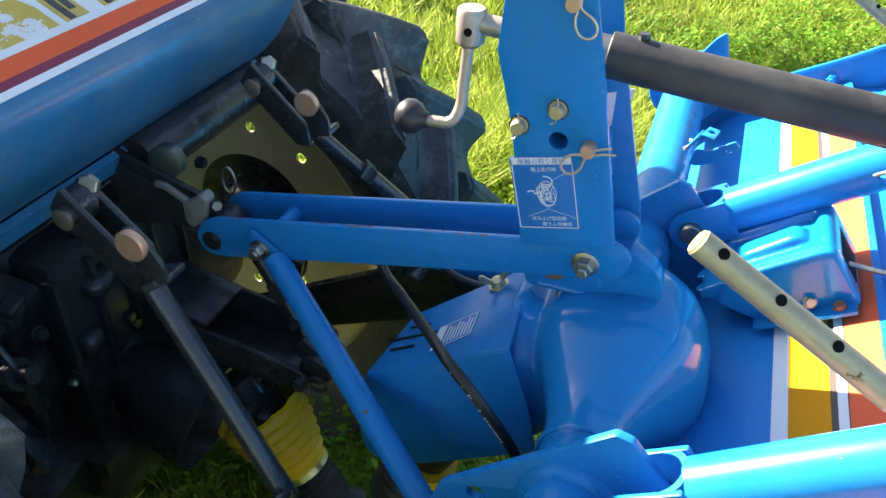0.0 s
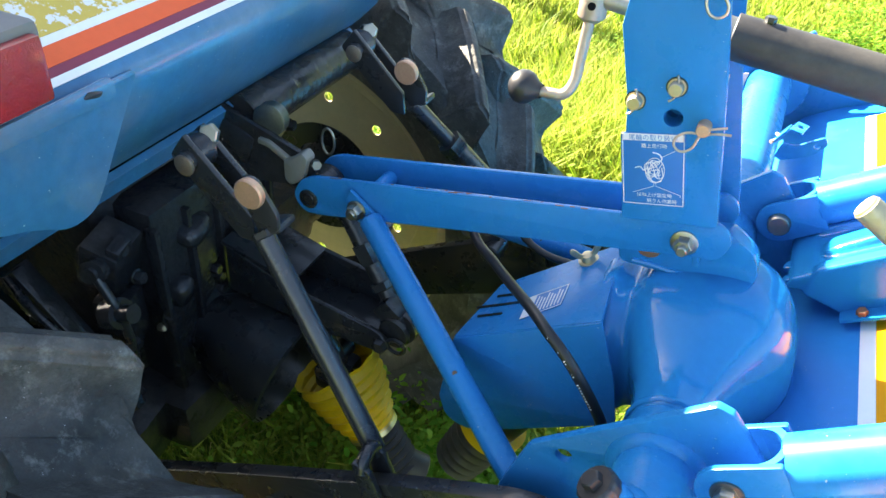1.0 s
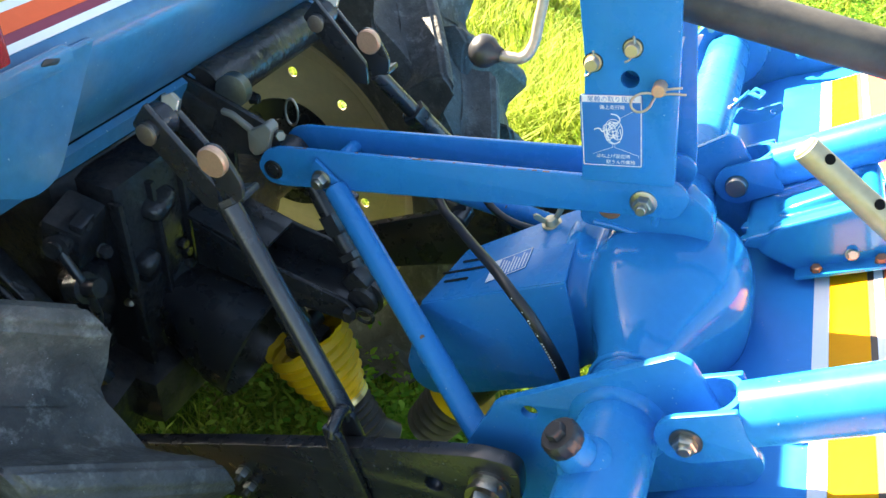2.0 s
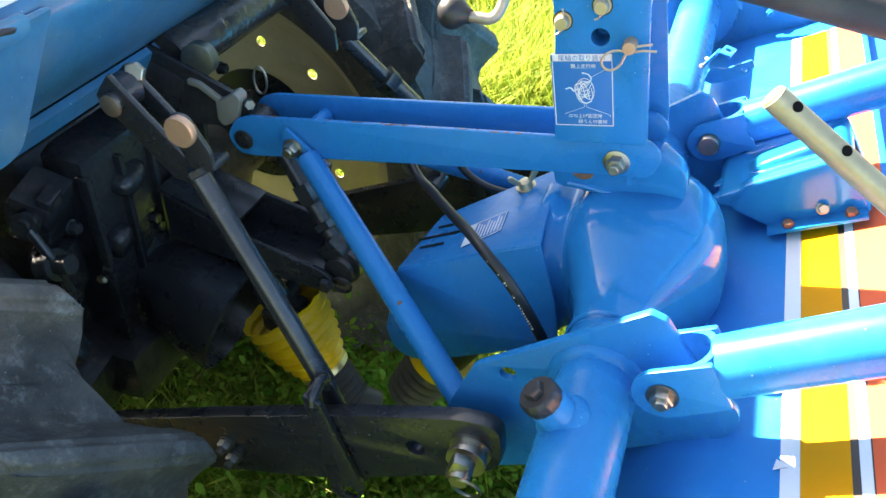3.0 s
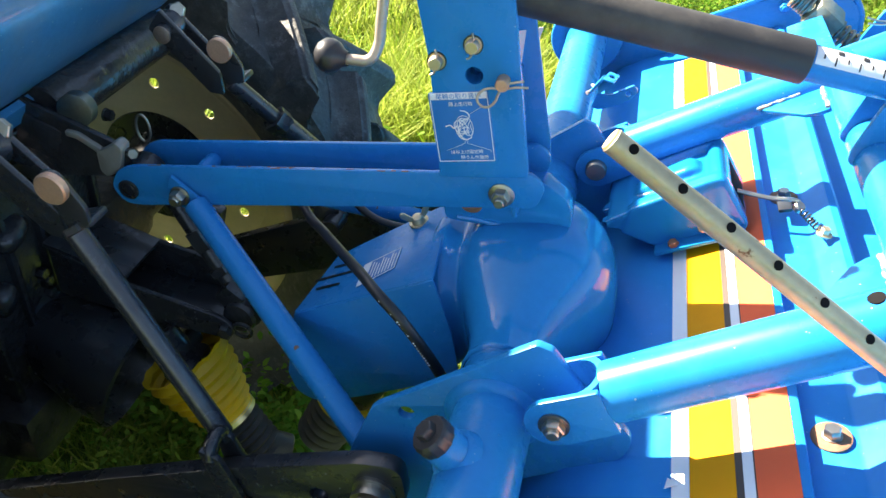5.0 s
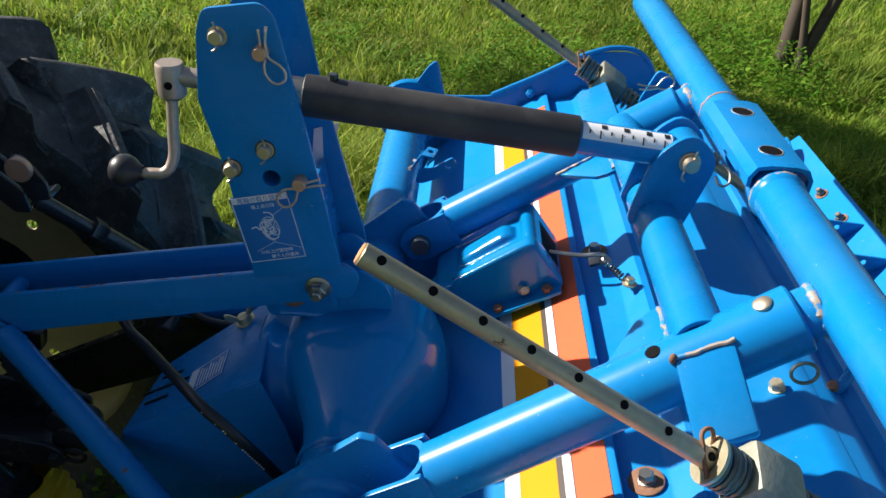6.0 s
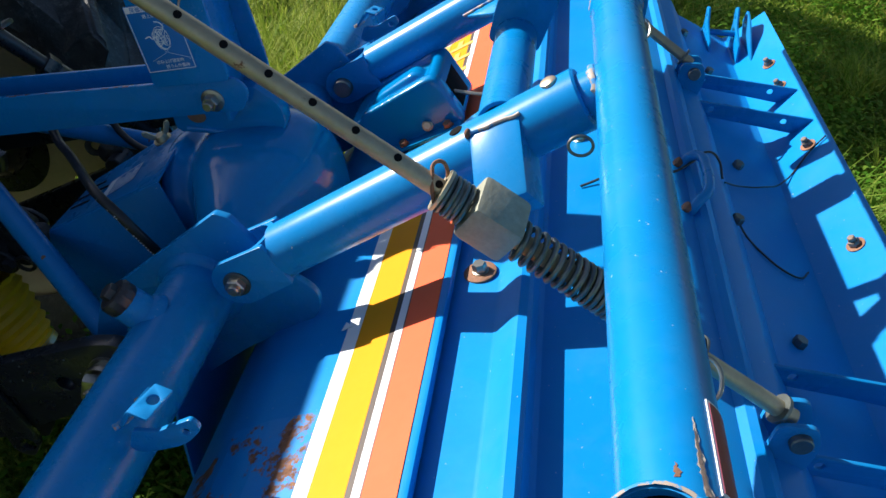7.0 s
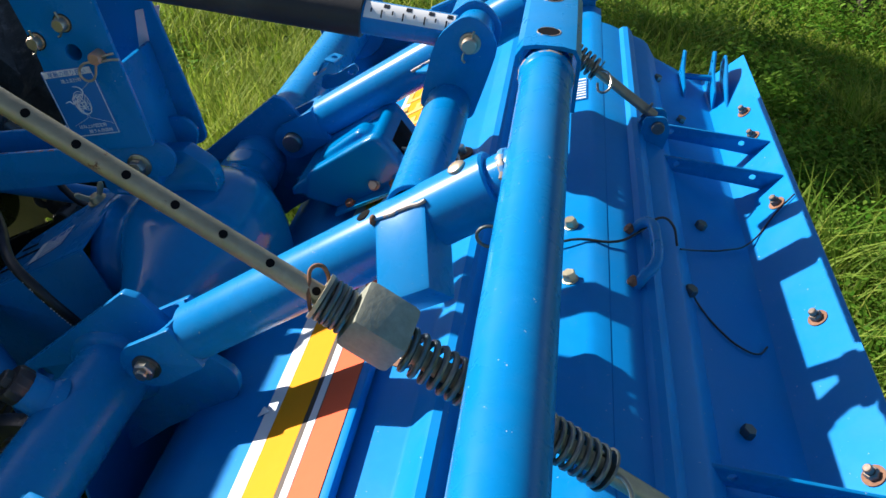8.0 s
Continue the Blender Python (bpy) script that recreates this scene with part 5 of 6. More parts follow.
# rear panel under the seat
PANEL = [(-0.676, 0.946), (-0.660, 0.947), (-0.646, 0.950), (-0.632, 0.962), (-0.605, 0.990), (-0.580, 1.030), (-0.566, 1.065), (-0.564, 1.088), (-0.570, 1.100), (-0.590, 1.112), (-0.640, 1.138), (-0.70, 1.17), (-0.78, 1.225), (-0.86, 1.31), (-0.90, 1.38)]
TP = [(x, z) for x, z in PANEL][::-1]
panel = part("rear_panel", sheet(TP, 0.16, 0.960, 0.003, 4), TRACTOR_BLUE, tractor, "rounded blue rear panel with worn decal stripes", smooth=55)
for nm, a, b, mt in (("white_line", -0.578, -0.571, WHITE), ("crimson_line", -0.586, -0.5782, CRIMSON), ("orange_line", -0.604, -0.5862, ORANGE), ("white_band", -0.665, -0.6042, WHITE)):
    part(nm, strip(TP, a, b, 0.16, 0.958, 0.0014, 3), mt, panel, smooth=0)
part("worn_print", strip(TP, -0.656, -0.612, 0.16, 0.575, 0.0022, 4), WORN_GOLD, panel, smooth=0)
for k, y in enumerate((0.585, 0.640, 0.695, 0.750)):
    part("emblem_patch", strip(TP, -0.650, -0.612, y, y + 0.032, 0.0022, 2), GOLD, panel, smooth=0)
    part("emblem_bar", strip(TP, -0.645, -0.612, y + 0.006, y + 0.014, 0.003, 2), BLACK, panel, smooth=0)
    part("emblem_bar", strip(TP, -0.640, -0.622, y + 0.018, y + 0.026, 0.003, 2), BLACK, panel, smooth=0)
part("panel_flange", sheet([(-0.660, 0.915), (-0.6545, 0.917), (-0.6445, 0.9405), (-0.650, 0.9425)], 0.20, 0.955, 0.003), TRACTOR_BLUE, panel, smooth=20)
rng = random.Random(21)
specks = [(x, rng.uniform(0.30, 0.92), along(PANEL[3:8], x)) for x in [rng.uniform(-0.630, -0.570) for _ in range(70)]]
part("paint_specks", droplets(specks, (0.84, 0, -0.54), 3, 0.0002, 0.0006), CHIP, panel)["kind"] = "stuff"
# near end: lamp bracket and skirt
def YZ(x):
    return Matrix(((0, 0, 1, x), (1, 0, 0, 0), (0, 1, 0, 0), (0, 0, 0, 1)))


part("fender_skirt", plate([(0.426, 1.092, 0.001), (0.430, 1.088, 0.001), (0.374, 1.008, 0.002), (0.356, 0.984, 0.016), (0.324, 0.980, 0.02), (0.292, 1.000, 0.02), (0.20, 1.035), (0.05, 1.05), (0.05, 1.092)], YZ(-0.562), 0.003, r=0.01), TRACTOR_BLUE, tractor, "blue fender skirt plate")
part("skirt_flange", plate([(0.05, 0.955), (0.270, 0.955), (0.275, 1.04), (0.05, 1.06)], YZ(-0.60), 0.003, r=0.004), TRACTOR_BLUE, tractor)
part("lamp_bracket", plate([(0.05, 1.090), (0.27, 1.086), (0.378, 1.0825, 0.008), (0.392, 1.0835, 0.010), (0.392, 1.099, 0.006), (0.384, 1.104, 0.004), (0.33, 1.103), (0.05, 1.106)], YZ(-0.549), 0.003, [], r=0.004), TRACTOR_BLUE, tractor, "blue lamp bracket with slot")
# slot as a black film on the bracket, shade painted instead of an opening
part("bracket_slot", plate([(0.356, 1.0945), (0.374, 1.0905), (0.378, 1.0945), (0.362, 1.0995)], YZ(-0.5470), 0.0008, r=0.004, bevel=0.0001), BLACK, tractor)
lamp = part("tail_lamp", box((-0.566, 0.254, 1.1475), (0.078, 0.128, 0.064), 0.007), GREY_PLASTIC, tractor, "grey tail lamp with red lens")
part("lens", box((-0.524, 0.252, 1.147), (0.012, 0.116, 0.050), 0.004), RED_LENS, lamp, "ribbed red lens")

# wheels
FALL = (0.0, 0.05, 0.12, 0.21, 0.32, 0.45, 0.60, 0.78, 1.0)


def tyre_mesh(cy, phase):
    w, ro, ri = 0.120, 0.500, 0.345
    prof = [(-0.070, ri), (-0.084, ri + 0.012), (-0.100, ri + 0.05), (-w, ri + 0.100), (-w + 0.001, ro - 0.032), (-w + 0.008, ro - 0.008), (-0.05, ro + 0.002), (0.05, ro + 0.002), (w - 0.008, ro - 0.008), (w - 0.001, ro - 0.032), (w, ri + 0.100), (0.100, ri + 0.05), (0.084, ri + 0.012), (0.070, ri)]
    carc = lathe((HUB.x, cy, HUB.z), (0, 1, 0), prof, 96)
    lugs = []
    n = 17
    for k in range(n):
        for s in (-1, 1):
            a0 = 2 * math.pi * (k + (0.5 if s > 0 else 0)) / n + phase
            bm = bmesh.new()
            rings = []
            for j in range(8):
                f = j / 7
                yy = s * (-0.012 + f * 0.149)
                ang = a0 + f * 0.28
                base = ro + 0.005 - (0.0 if f < 0.55 else (f - 0.55) * 0.07)
                hi = ro + 0.050 - f * 0.002
                w2 = 0.018 + 0.004 * f
                row = []
                high = hi - base
                flank = [(w2 + 0.026 + 0.150 * g, base - 0.002 + high * (1 - g) ** 2.4) for g in FALL]
                back = [(-w2 - 0.085 * g, base - 0.002 + high * (1 - g) ** 2.4) for g in FALL[::-1]]
                for da, rr in back + [(0.0, hi), (0.022, hi)] + flank:
                    t_ = ang + da
                    yq = yy if rr > hi - 0.01 else s * min(abs(yy), 0.113 + 0.8 * max(0.0, rr - base - 0.004))
                    if f < 0.2:
                        yq = yy
                    row.append(bm.verts.new((HUB.x + rr * math.sin(t_), cy + yq, HUB.z + rr * math.cos(t_))))
                rings.append(row)
            row = []
            foot = [(-0.030 - 0.070 * g, 0.445 - 0.017 * g) for g in FALL[::-1]] + [(0.0, 0.445), (0.025, 0.445)] + [(0.054 + 0.100 * g, 0.445 - 0.015 * g) for g in FALL]
            for da, rr in foot:
                t_ = a0 + 0.285 + da
                row.append(bm.verts.new((HUB.x + rr * math.sin(t_), cy + s * 0.1195, HUB.z + rr * math.cos(t_))))
            rings.append(row)
            for r0, r1 in zip(rings, rings[1:]):
                for q in range(len(r0) - 1):
                    bm.faces.new((r0[q], r0[q + 1], r1[q + 1], r1[q]))
            bm.faces.new(rings[0])
            bm.faces.new(rings[-1])
            bmesh.ops.recalc_face_normals(bm, faces=bm.faces)
            bmesh.ops.bevel(bm, geom=[e for e in bm.edges if len(e.link_faces) == 2 and e.calc_face_angle() > 0.75], offset=0.006, segments=3, affect="EDGES")
            lugs.append(bm)
    return carc, lugs


for cy, sgn in ((1.155, 1), (2 * MID - 1.155, -1)):
    carcass, lugs = tyre_mesh(cy, -0.102 if sgn < 0 else -0.136)
    tyre = part("rear_tyre", carcass, RUBBER, tractor, "worn black lugged rear tyre", smooth=45)
    for lug in lugs:
        part("lug", lug, RUBBER, tyre, smooth=85)
    inner = -sgn
    f = cy + inner * 0.070
    flange = lathe((HUB.x, f, HUB.z), (0, sgn, 0), [(0.0, 0.346), (-0.004, 0.352), (0.000, 0.357), (0.010, 0.352), (0.012, 0.334), (0.034, 0.312), (0.094, 0.300), (0.106, 0.288), (0.111, 0.268), (0.113, 0.248), (0.1135, 0.238)], 96)
    rim = part("wheel_rim", flange, RIM, tractor, "cream-painted pressed steel wheel rim")
    part("hub_plate", lathe((HUB.x, f + sgn * 0.110, HUB.z), (0, sgn, 0), [(0, 0), (0, 0.128), (0.010, 0.134), (0.012, 0.134)], 64), BLACK, tractor)
    part("axle_hub", lathe((HUB.x, f + sgn * 0.120, HUB.z), (0, -sgn, 0), [(0, 0.085), (0.03, 0.080), (0.05, 0.060), (0.28, 0.055)], 48), BLACK, tractor)
    for k in range(5):
        a = math.pi * 2 * k / 5 + 0.4
        part("wheel_nut", hexbolt((HUB.x + 0.105 * math.sin(a), f + sgn * 0.122, HUB.z + 0.105 * math.cos(a)), (0, -sgn, 0), 0.024, 0.015, 0), BLACK, tractor)
    holes = [(0, 0, 0.127)]
    for k in range(10):
        a = math.pi * 2 * k / 10 + radians(4.6)
        holes.append((0.197 * math.sin(a), 0.197 * math.cos(a), 0.0105))
    ring = [(0.2395 * math.cos(q), 0.2395 * math.sin(q)) for q in [math.pi * k / 36 for k in range(72)]]
    part("rim_disc", plate(ring, Matrix.Translation((HUB.x, f + sgn * 0.1145, HUB.z)) @ XZ, 0.004, holes, r=0), RIM, rim, "cream disc with round holes")

# the unseen body ahead of the axle and the fenders, added to block sun
part("tractor_body", join(box((-1.75, MID, 0.78), (1.5, 0.50, 0.70), 0.08), box((-1.05, MID, 1.08), (0.45, 0.56, 0.10), 0.03), box((-1.02, 0.70, 1.304), (0.12, 0.66, 0.436), 0.04)), TRACTOR_BLUE, tractor, "unseen blue body and seat block added to shade the tiller")
# unseen board placed to stop sun slipping between body and far wheel
part("sun_stop_board", box((-1.60, MID, 0.46), (0.78, 1.06, 0.07), 0.015), BLACK, tractor, "unseen black board added to stop sun under the tractor")
# set high above the far wheel only to keep sun off the gear case
part("shade_fender", sheet([(-1.45, 1.10), (-1.30, 1.30), (-1.10, 1.41), (-0.88, 1.43), (-0.76, 1.418)], 0.94, 1.30, 0.004), TRACTOR_BLUE, tractor, "unseen blue fender top raised to shade the gear case")
for y in (0.335, 0.985):
    part("inner_fender", plate_xz([(-1.5, 0.75), (-1.42, 1.12, 0.1), (-1.15, 1.28, 0.1), (-0.86, 1.30, 0.1), (-0.66, 1.20, 0.06), (-0.62, 1.05), (-0.66, 0.93), (-0.86, 0.90), (-1.1, 0.80)], y - 0.002, y + 0.002, r=0.03), TRACTOR_BLUE, tractor, "blue inner fender")

# transmission housing with lumps, ribs and pipes, all black with oil
house = part("rear_housing", join(
    box((-0.92, MID, 0.62), (0.34, 0.34, 0.44), 0.03), box((-0.74, MID, 0.66), (0.10, 0.26, 0.34), 0.025), box((-0.90, MID, 0.49), (0.2, 0.85, 0.16), 0.05),
    lathe((-0.72, MID, 0.55), (1, 0, 0), [(0, 0.10), (0.03, 0.10), (0.04, 0.085), (0.06, 0.08), (0.065, 0.04), (0.065, 0)], 36),
    box((-0.745, 0.51, 0.76), (0.06, 0.08, 0.06), 0.012, (0, 10, 8)), box((-0.73, 0.49, 0.68), (0.05, 0.05, 0.08), 0.010, (0, 0, 15)),
    lathe((-0.69, 0.44, 0.74), (1, 0.1, 0.3), [(0, 0.02), (0.02, 0.02), (0.02, 0.012), (0.04, 0.012), (0.04, 0)], 18)), GREASE, tractor, "black oily cast rear housing")
for c_, s_, v_, q_ in (((-0.84, 0.60, 0.45), (0.26, 0.36, 0.12), 0.05, (0, 0, 0)), ((-0.80, 0.50, 0.48), (0.20, 0.20, 0.14), 0.03, (0, 12, 10)), ((-0.70, 0.60, 0.48), (0.10, 0.22, 0.10), 0.03, (0, 0, 0))):
    part("lower_casing", box(c_, s_, v_, q_), GREASE, house)
rng = random.Random(11)
for k in range(16):
    y, z = rng.uniform(0.46, 0.84), rng.uniform(0.50, 0.82)
    part("housing_bolt", hexbolt((-0.692, y, z), (1, 0, 0), 0.015, 0.010, 0.010, spin=rng.uniform(0, 60)), GREASE, house)
part("housing_rib", join(*[box((-0.69, 0.53 + 0.06 * k, 0.66), (0.02, 0.010, 0.30), 0.003) for k in range(5)]), GREASE, house)
for pts in ([(-0.70, 0.44, 0.80), (-0.67, 0.44, 0.74), (-0.675, 0.45, 0.66), (-0.70, 0.46, 0.60)], [(-0.80, 0.40, 0.78), (-0.76, 0.39, 0.76), (-0.71, 0.40, 0.70), (-0.69, 0.43, 0.62)]):
    part("oil_pipe", sweep(pts, 0.006, 12), BLACK, house)
part("valve_block", join(box((-0.715, 0.485, 0.800), (0.050, 0.060, 0.045), 0.006, (10, 20, 12)), box((-0.690, 0.475, 0.815), (0.018, 0.030, 0.020), 0.004, (10, 20, 12)), lathe((-0.705, 0.452, 0.795), (0.3, -1, 0.2), [(0, 0.016), (0.014, 0.016), (0.016, 0.010), (0.022, 0.010), (0.022, 0)], 20)), GREASE, house)
part("side_rail", join(box((-0.735, 0.415, 0.690), (0.040, 0.018, 0.230), 0.004, (0, -38, 6)), box((-0.745, 0.428, 0.685), (0.012, 0.040, 0.230), 0.003, (0, -38, 6))), GREASE, house)
for k in range(5):
    part("rail_bolt", hexbolt((-0.800 + 0.030 * k, 0.405 + 0.001 * k, 0.765 - 0.038 * k), (0.1, -1, 0.2), 0.015, 0.009, 0.010, spin=17 * k), GREASE, house)
for x, y, z, rx_, ry_, rz_ in ((-0.690, 0.560, 0.690, 0.018, 0.020, 0.024), (-0.690, 0.600, 0.770, 0.022, 0.030, 0.016), (-0.76, 0.430, 0.50, 0.05, 0.04, 0.04)):
    part("casting_lump", blob((x, y, z), (rx_, ry_, rz_), 3.0, 20, 12, (10, 20, 15)), GREASE, house)
part("bleed_nipple", lathe((-0.706, 0.528, 0.640), (1, -0.4, 0.5), [(0, 0.006), (0.012, 0.005), (0.014, 0.003), (0.014, 0)], 12), BRIGHT, house)

# rock shaft, lift arms and lift rods
part("rock_shaft", join(rod((-0.635, 0.655, 0.925), (-0.635, 0.92, 0.925), 0.032, 36)), GREASE, tractor, "black rock shaft")
part("shaft_end", lathe((-0.587, 0.654, 0.936), (0.15, -1, 0.1), [(-0.012, 0.021), (0, 0.021), (0.004, 0.021), (0.005, 0.019), (0.005, 0)], 32), SPRING, tractor)
for s, y in ((1, 0.476), (-1, 0.812)):
    yb = y
    arm = part("lift_arm", join(plate_xz([(-0.552, 1.011, 0.002), (-0.478, 0.939, 0.002), (-0.474, 0.908, 0.003), (-0.494, 0.908, 0.003), (-0.572, 0.984, 0.006)], yb - 0.0115, yb - 0.0045, r=0.003, bevel=0.0012),
         plate_xz([(-0.556, 1.008, 0.002), (-0.486, 0.941, 0.002), (-0.484, 0.914, 0.003), (-0.500, 0.912, 0.003), (-0.579, 0.985, 0.006)], yb + 0.019, yb + 0.027, r=0.003, bevel=0.0012)), BLACK, tractor, "black forked lift arm")
    part("arm_pivot", join(rod((-0.548, yb - 0.018, 0.984), (-0.548, yb + 0.026, 0.986), 0.0115, 24), lathe((-0.552, yb - 0.003, 0.985), (0, 1, 0), [(0, 0.010), (0, 0.017), (0.003, 0.019), (0.018, 0.019), (0.020, 0.017), (0.020, 0.010)], 28)), GREASE, arm)
    part("arm_nut", hexbolt((-0.545, yb + 0.022, 1.000), (0.3, -1, 0.5), 0.019, 0.008, 0.0, spin=20), STEEL, arm)
    part("arm_cap", lathe((-0.548, yb - 0.017, 0.982), (0, -1, 0), [(0, 0.0115), (0.003, 0.0115), (0.004, 0.010), (0.004, 0)], 24), WORN_BOLT, arm)
    face = [(-0.468 + 0.74 * u, 0.976 + 0.74 * v, q) for u, v, q in ((-0.026, 0.002, 0.004), (-0.014, 0.022, 0.010), (0.008, 0.020, 0.008), (0.038, -0.028, 0.006), (0.037, -0.054, 0.006), (0.006, -0.066, 0.003))]
    ck = part("rod_clevis", join(plate_xz(face, yb - 0.0185, yb - 0.0125, r=0.003, bevel=0.0012),
        box((-0.4525, yb - 0.001, 0.9330), (0.024, 0.030, 0.008), 0.003, (0, -22, 0))), BLACK, tractor, "black clevis at the top of the lift rod")
    part("clevis_pin", join(lathe((-0.468, yb - 0.018, 0.976), (0, -1, 0), [(0, 0.0160), (0.006, 0.0165), (0.008, 0.015), (0.008, 0)], 32), rod((-0.468, yb - 0.018, 0.976), (-0.468, yb - 0.012, 0.976), 0.009)), COPPER, ck, "tarnished copper-coloured pin head")
    a, b = Vector((-0.4615, yb - 0.012, 0.930)), Vector((-0.308, 0.421 if s > 0 else 0.905, 0.720))
    d = (b - a)
    if s > 0:
        lr = part("lift_rod", rod(a + Vector((-0.004, 0, -0.003)), b, 0.0118, 28, 0.002), ROD_BLACK, tractor, "black painted steel lift rod")
        dn = Vector((-0.55, -0.45, 0.70)).normalized()
        rg = random.Random(2)
        part("water_drops", droplets([a + d * rg.uniform(0.1, 0.95) + dn * 0.0122 + Vector((0, rg.uniform(-0.004, 0.004), 0)) for _ in range(50)], dn, 4, 0.0006, 0.0015), DROP, lr)["kind"] = "stuff"
        part("rod_nut", hexbolt(a, d.normalized(), 0.024, 0.008, 0), BLACK, lr)
    else:
        lr = part("levelling_rod", join(rod(a, a + d * 0.35, 0.0115, 24), rod(a + d * 0.30, a + d * 0.78, 0.0165, 24), hexbolt(a + d * 0.28, d.normalized(), 0.034, 0.022), hexbolt(a + d * 0.76, d.normalized(), 0.034, 0.02), rod(a + d * 0.78, b, 0.012, 24)), BLACK, tractor, "black turnbuckle levelling rod")
    fy = 0.402 if s > 0 else 2 * MID - 0.402
    part("rod_fork", join(plate_xz([(-0.318, 0.738, 0.006), (-0.296, 0.730, 0.006), (-0.245, 0.600, 0.012), (-0.262, 0.566, 0.012), (-0.285, 0.572, 0.012), (-0.300, 0.660)], fy - 0.0185, fy - 0.0115, [(-0.264, 0.590, 0.010)], r=0.006),
         plate_xz([(-0.318, 0.738, 0.006), (-0.296, 0.730, 0.006), (-0.245, 0.600, 0.012), (-0.262, 0.566, 0.012), (-0.285, 0.572, 0.012), (-0.300, 0.660)], fy + 0.0115, fy + 0.0185, r=0.006),
         sweep([(-0.306, fy - 0.015, 0.722), (-0.308, fy - 0.008, 0.734), (-0.308, fy + 0.012, 0.734), (-0.306, fy + 0.015, 0.722)], 0.008, 12)), BLACK, lr, "black fork at the foot of the lift rod")

    # lower link with its hitch pin
    ly = 0.402 if s > 0 else 2 * MID - 0.402
    lower = part("lower_link", plate_xz([(-0.80, 0.440, 0.02), (-0.80, 0.375, 0.02), (-0.30, 0.585), (-0.135, 0.684, 0.02), (-0.098, 0.715, 0.03), (-0.108, 0.775, 0.03), (-0.150, 0.768), (-0.27, 0.716), (-0.45, 0.625)], ly - 0.009, ly + 0.009, [(-0.192, 0.700, 0.0105), (-0.290, 0.650, 0.006)], r=0.01, bevel=0.0015), BLACK, tractor, "black flat lower link with holes")
    near = -1 if s > 0 else 1
    for bx_, bz_ in ((-0.432, 0.585), (-0.424, 0.562)):
        part("link_bolt", hexbolt((bx_, ly + near * 0.009, bz_), (0, near, 0), 0.015, 0.009, 0.010, 0.008, 0.005, spin=25), SPRING, lower)
    rg = random.Random(8)
    part("water_drops", droplets([(q, ly + near * 0.0092, 0.62 + (q + 0.40) * 0.55 + rg.uniform(-0.03, 0.03)) for q in [rg.uniform(-0.40, -0.16) for _ in range(34)]], (0, near, 0), 5, 0.0006, 0.0015), DROP, lower)["kind"] = "stuff"
    pp = Vector((-0.133, ly + near * 0.009, 0.731))
    part("hitch_pin", join(lathe(pp, (0, near, 0), [(0, 0.022), (0.004, 0.022), (0.004, 0.018), (0.012, 0.018), (0.012, 0.0205), (0.018, 0.0205), (0.018, 0.0105), (0.040, 0.0105), (0.042, 0.009), (0.042, 0)], 30)), STEEL, lower, "worn hitch pin with lynch pin")
    part("lynch_pin", join(box(pp + Vector((-0.004, near * 0.030, 0.006)), (0.018, 0.014, 0.030), 0.004, (0, 15, 10)), sweep([pp + Vector((0.008 + 0.020 * math.cos(q) * 0.7, near * (0.036 + 0.006 * math.sin(q)), -0.014 + 0.020 * math.sin(q))) for q in [k * math.pi / 6 for k in range(12)]], 0.0018, 8, closed=True)), STEEL, lower, "lynch pin with wire ring")

# top link bracket on the housing
part("top_bracket", join(box((-0.635, MID, 0.90), (0.06, 0.05, 0.05), 0.012, (0, 20, 0)), plate_xz([(-0.66, 0.95), (-0.52, 0.905, 0.01), (-0.512, 0.885, 0.01), (-0.53, 0.865), (-0.66, 0.84)], 0.640, 0.648, r=0.01)), GREASE, tractor, "oily cast bracket of the top link")
part("bracket_horn", join(plate_xz([(-0.594, 0.918), (-0.578, 0.917, 0.003), (-0.548, 0.901, 0.004), (-0.552, 0.893, 0.003), (-0.580, 0.909), (-0.594, 0.910)], 0.634, 0.646, r=0.003, bevel=0.0025), plate_xz([(-0.556, 0.900, 0.004), (-0.546, 0.903, 0.004), (-0.529, 0.916, 0.004), (-0.520, 0.909, 0.005), (-0.528, 0.876, 0.006), (-0.548, 0.864, 0.006), (-0.556, 0.872, 0.004)], 0.632, 0.652, r=0.004, bevel=0.003)), CAST_GREY, tractor, "bent grey cast bracket")
part("horn_bolt", hexbolt((-0.517, 0.646, 0.897), (0.6, -0.7, 0.3), 0.012, 0.008, 0.0), SPRING, tractor)
part("pin_ring", sweep([(-0.520 + 0.009 * math.cos(q), 0.680, 0.912 + 0.018 * math.sin(q)) for q in [k * math.pi / 6 for k in range(12)]], 0.0016, 8, closed=True), STEEL, tractor)
part("top_link_eye", lathe((-0.5174, 0.637, 0.857), (0, 1, 0), [(0, 0.0085), (0, 0.023), (0.002, 0.025), (0.040, 0.025), (0.042, 0.023), (0.042, 0.0085)], 32), GREASE, tractor)
part("panel_bolt", hexbolt((-0.655, 0.735, 0.925), (0.3, -0.2, -0.6), 0.014, 0.010, 0.0), ZINC, tractor)

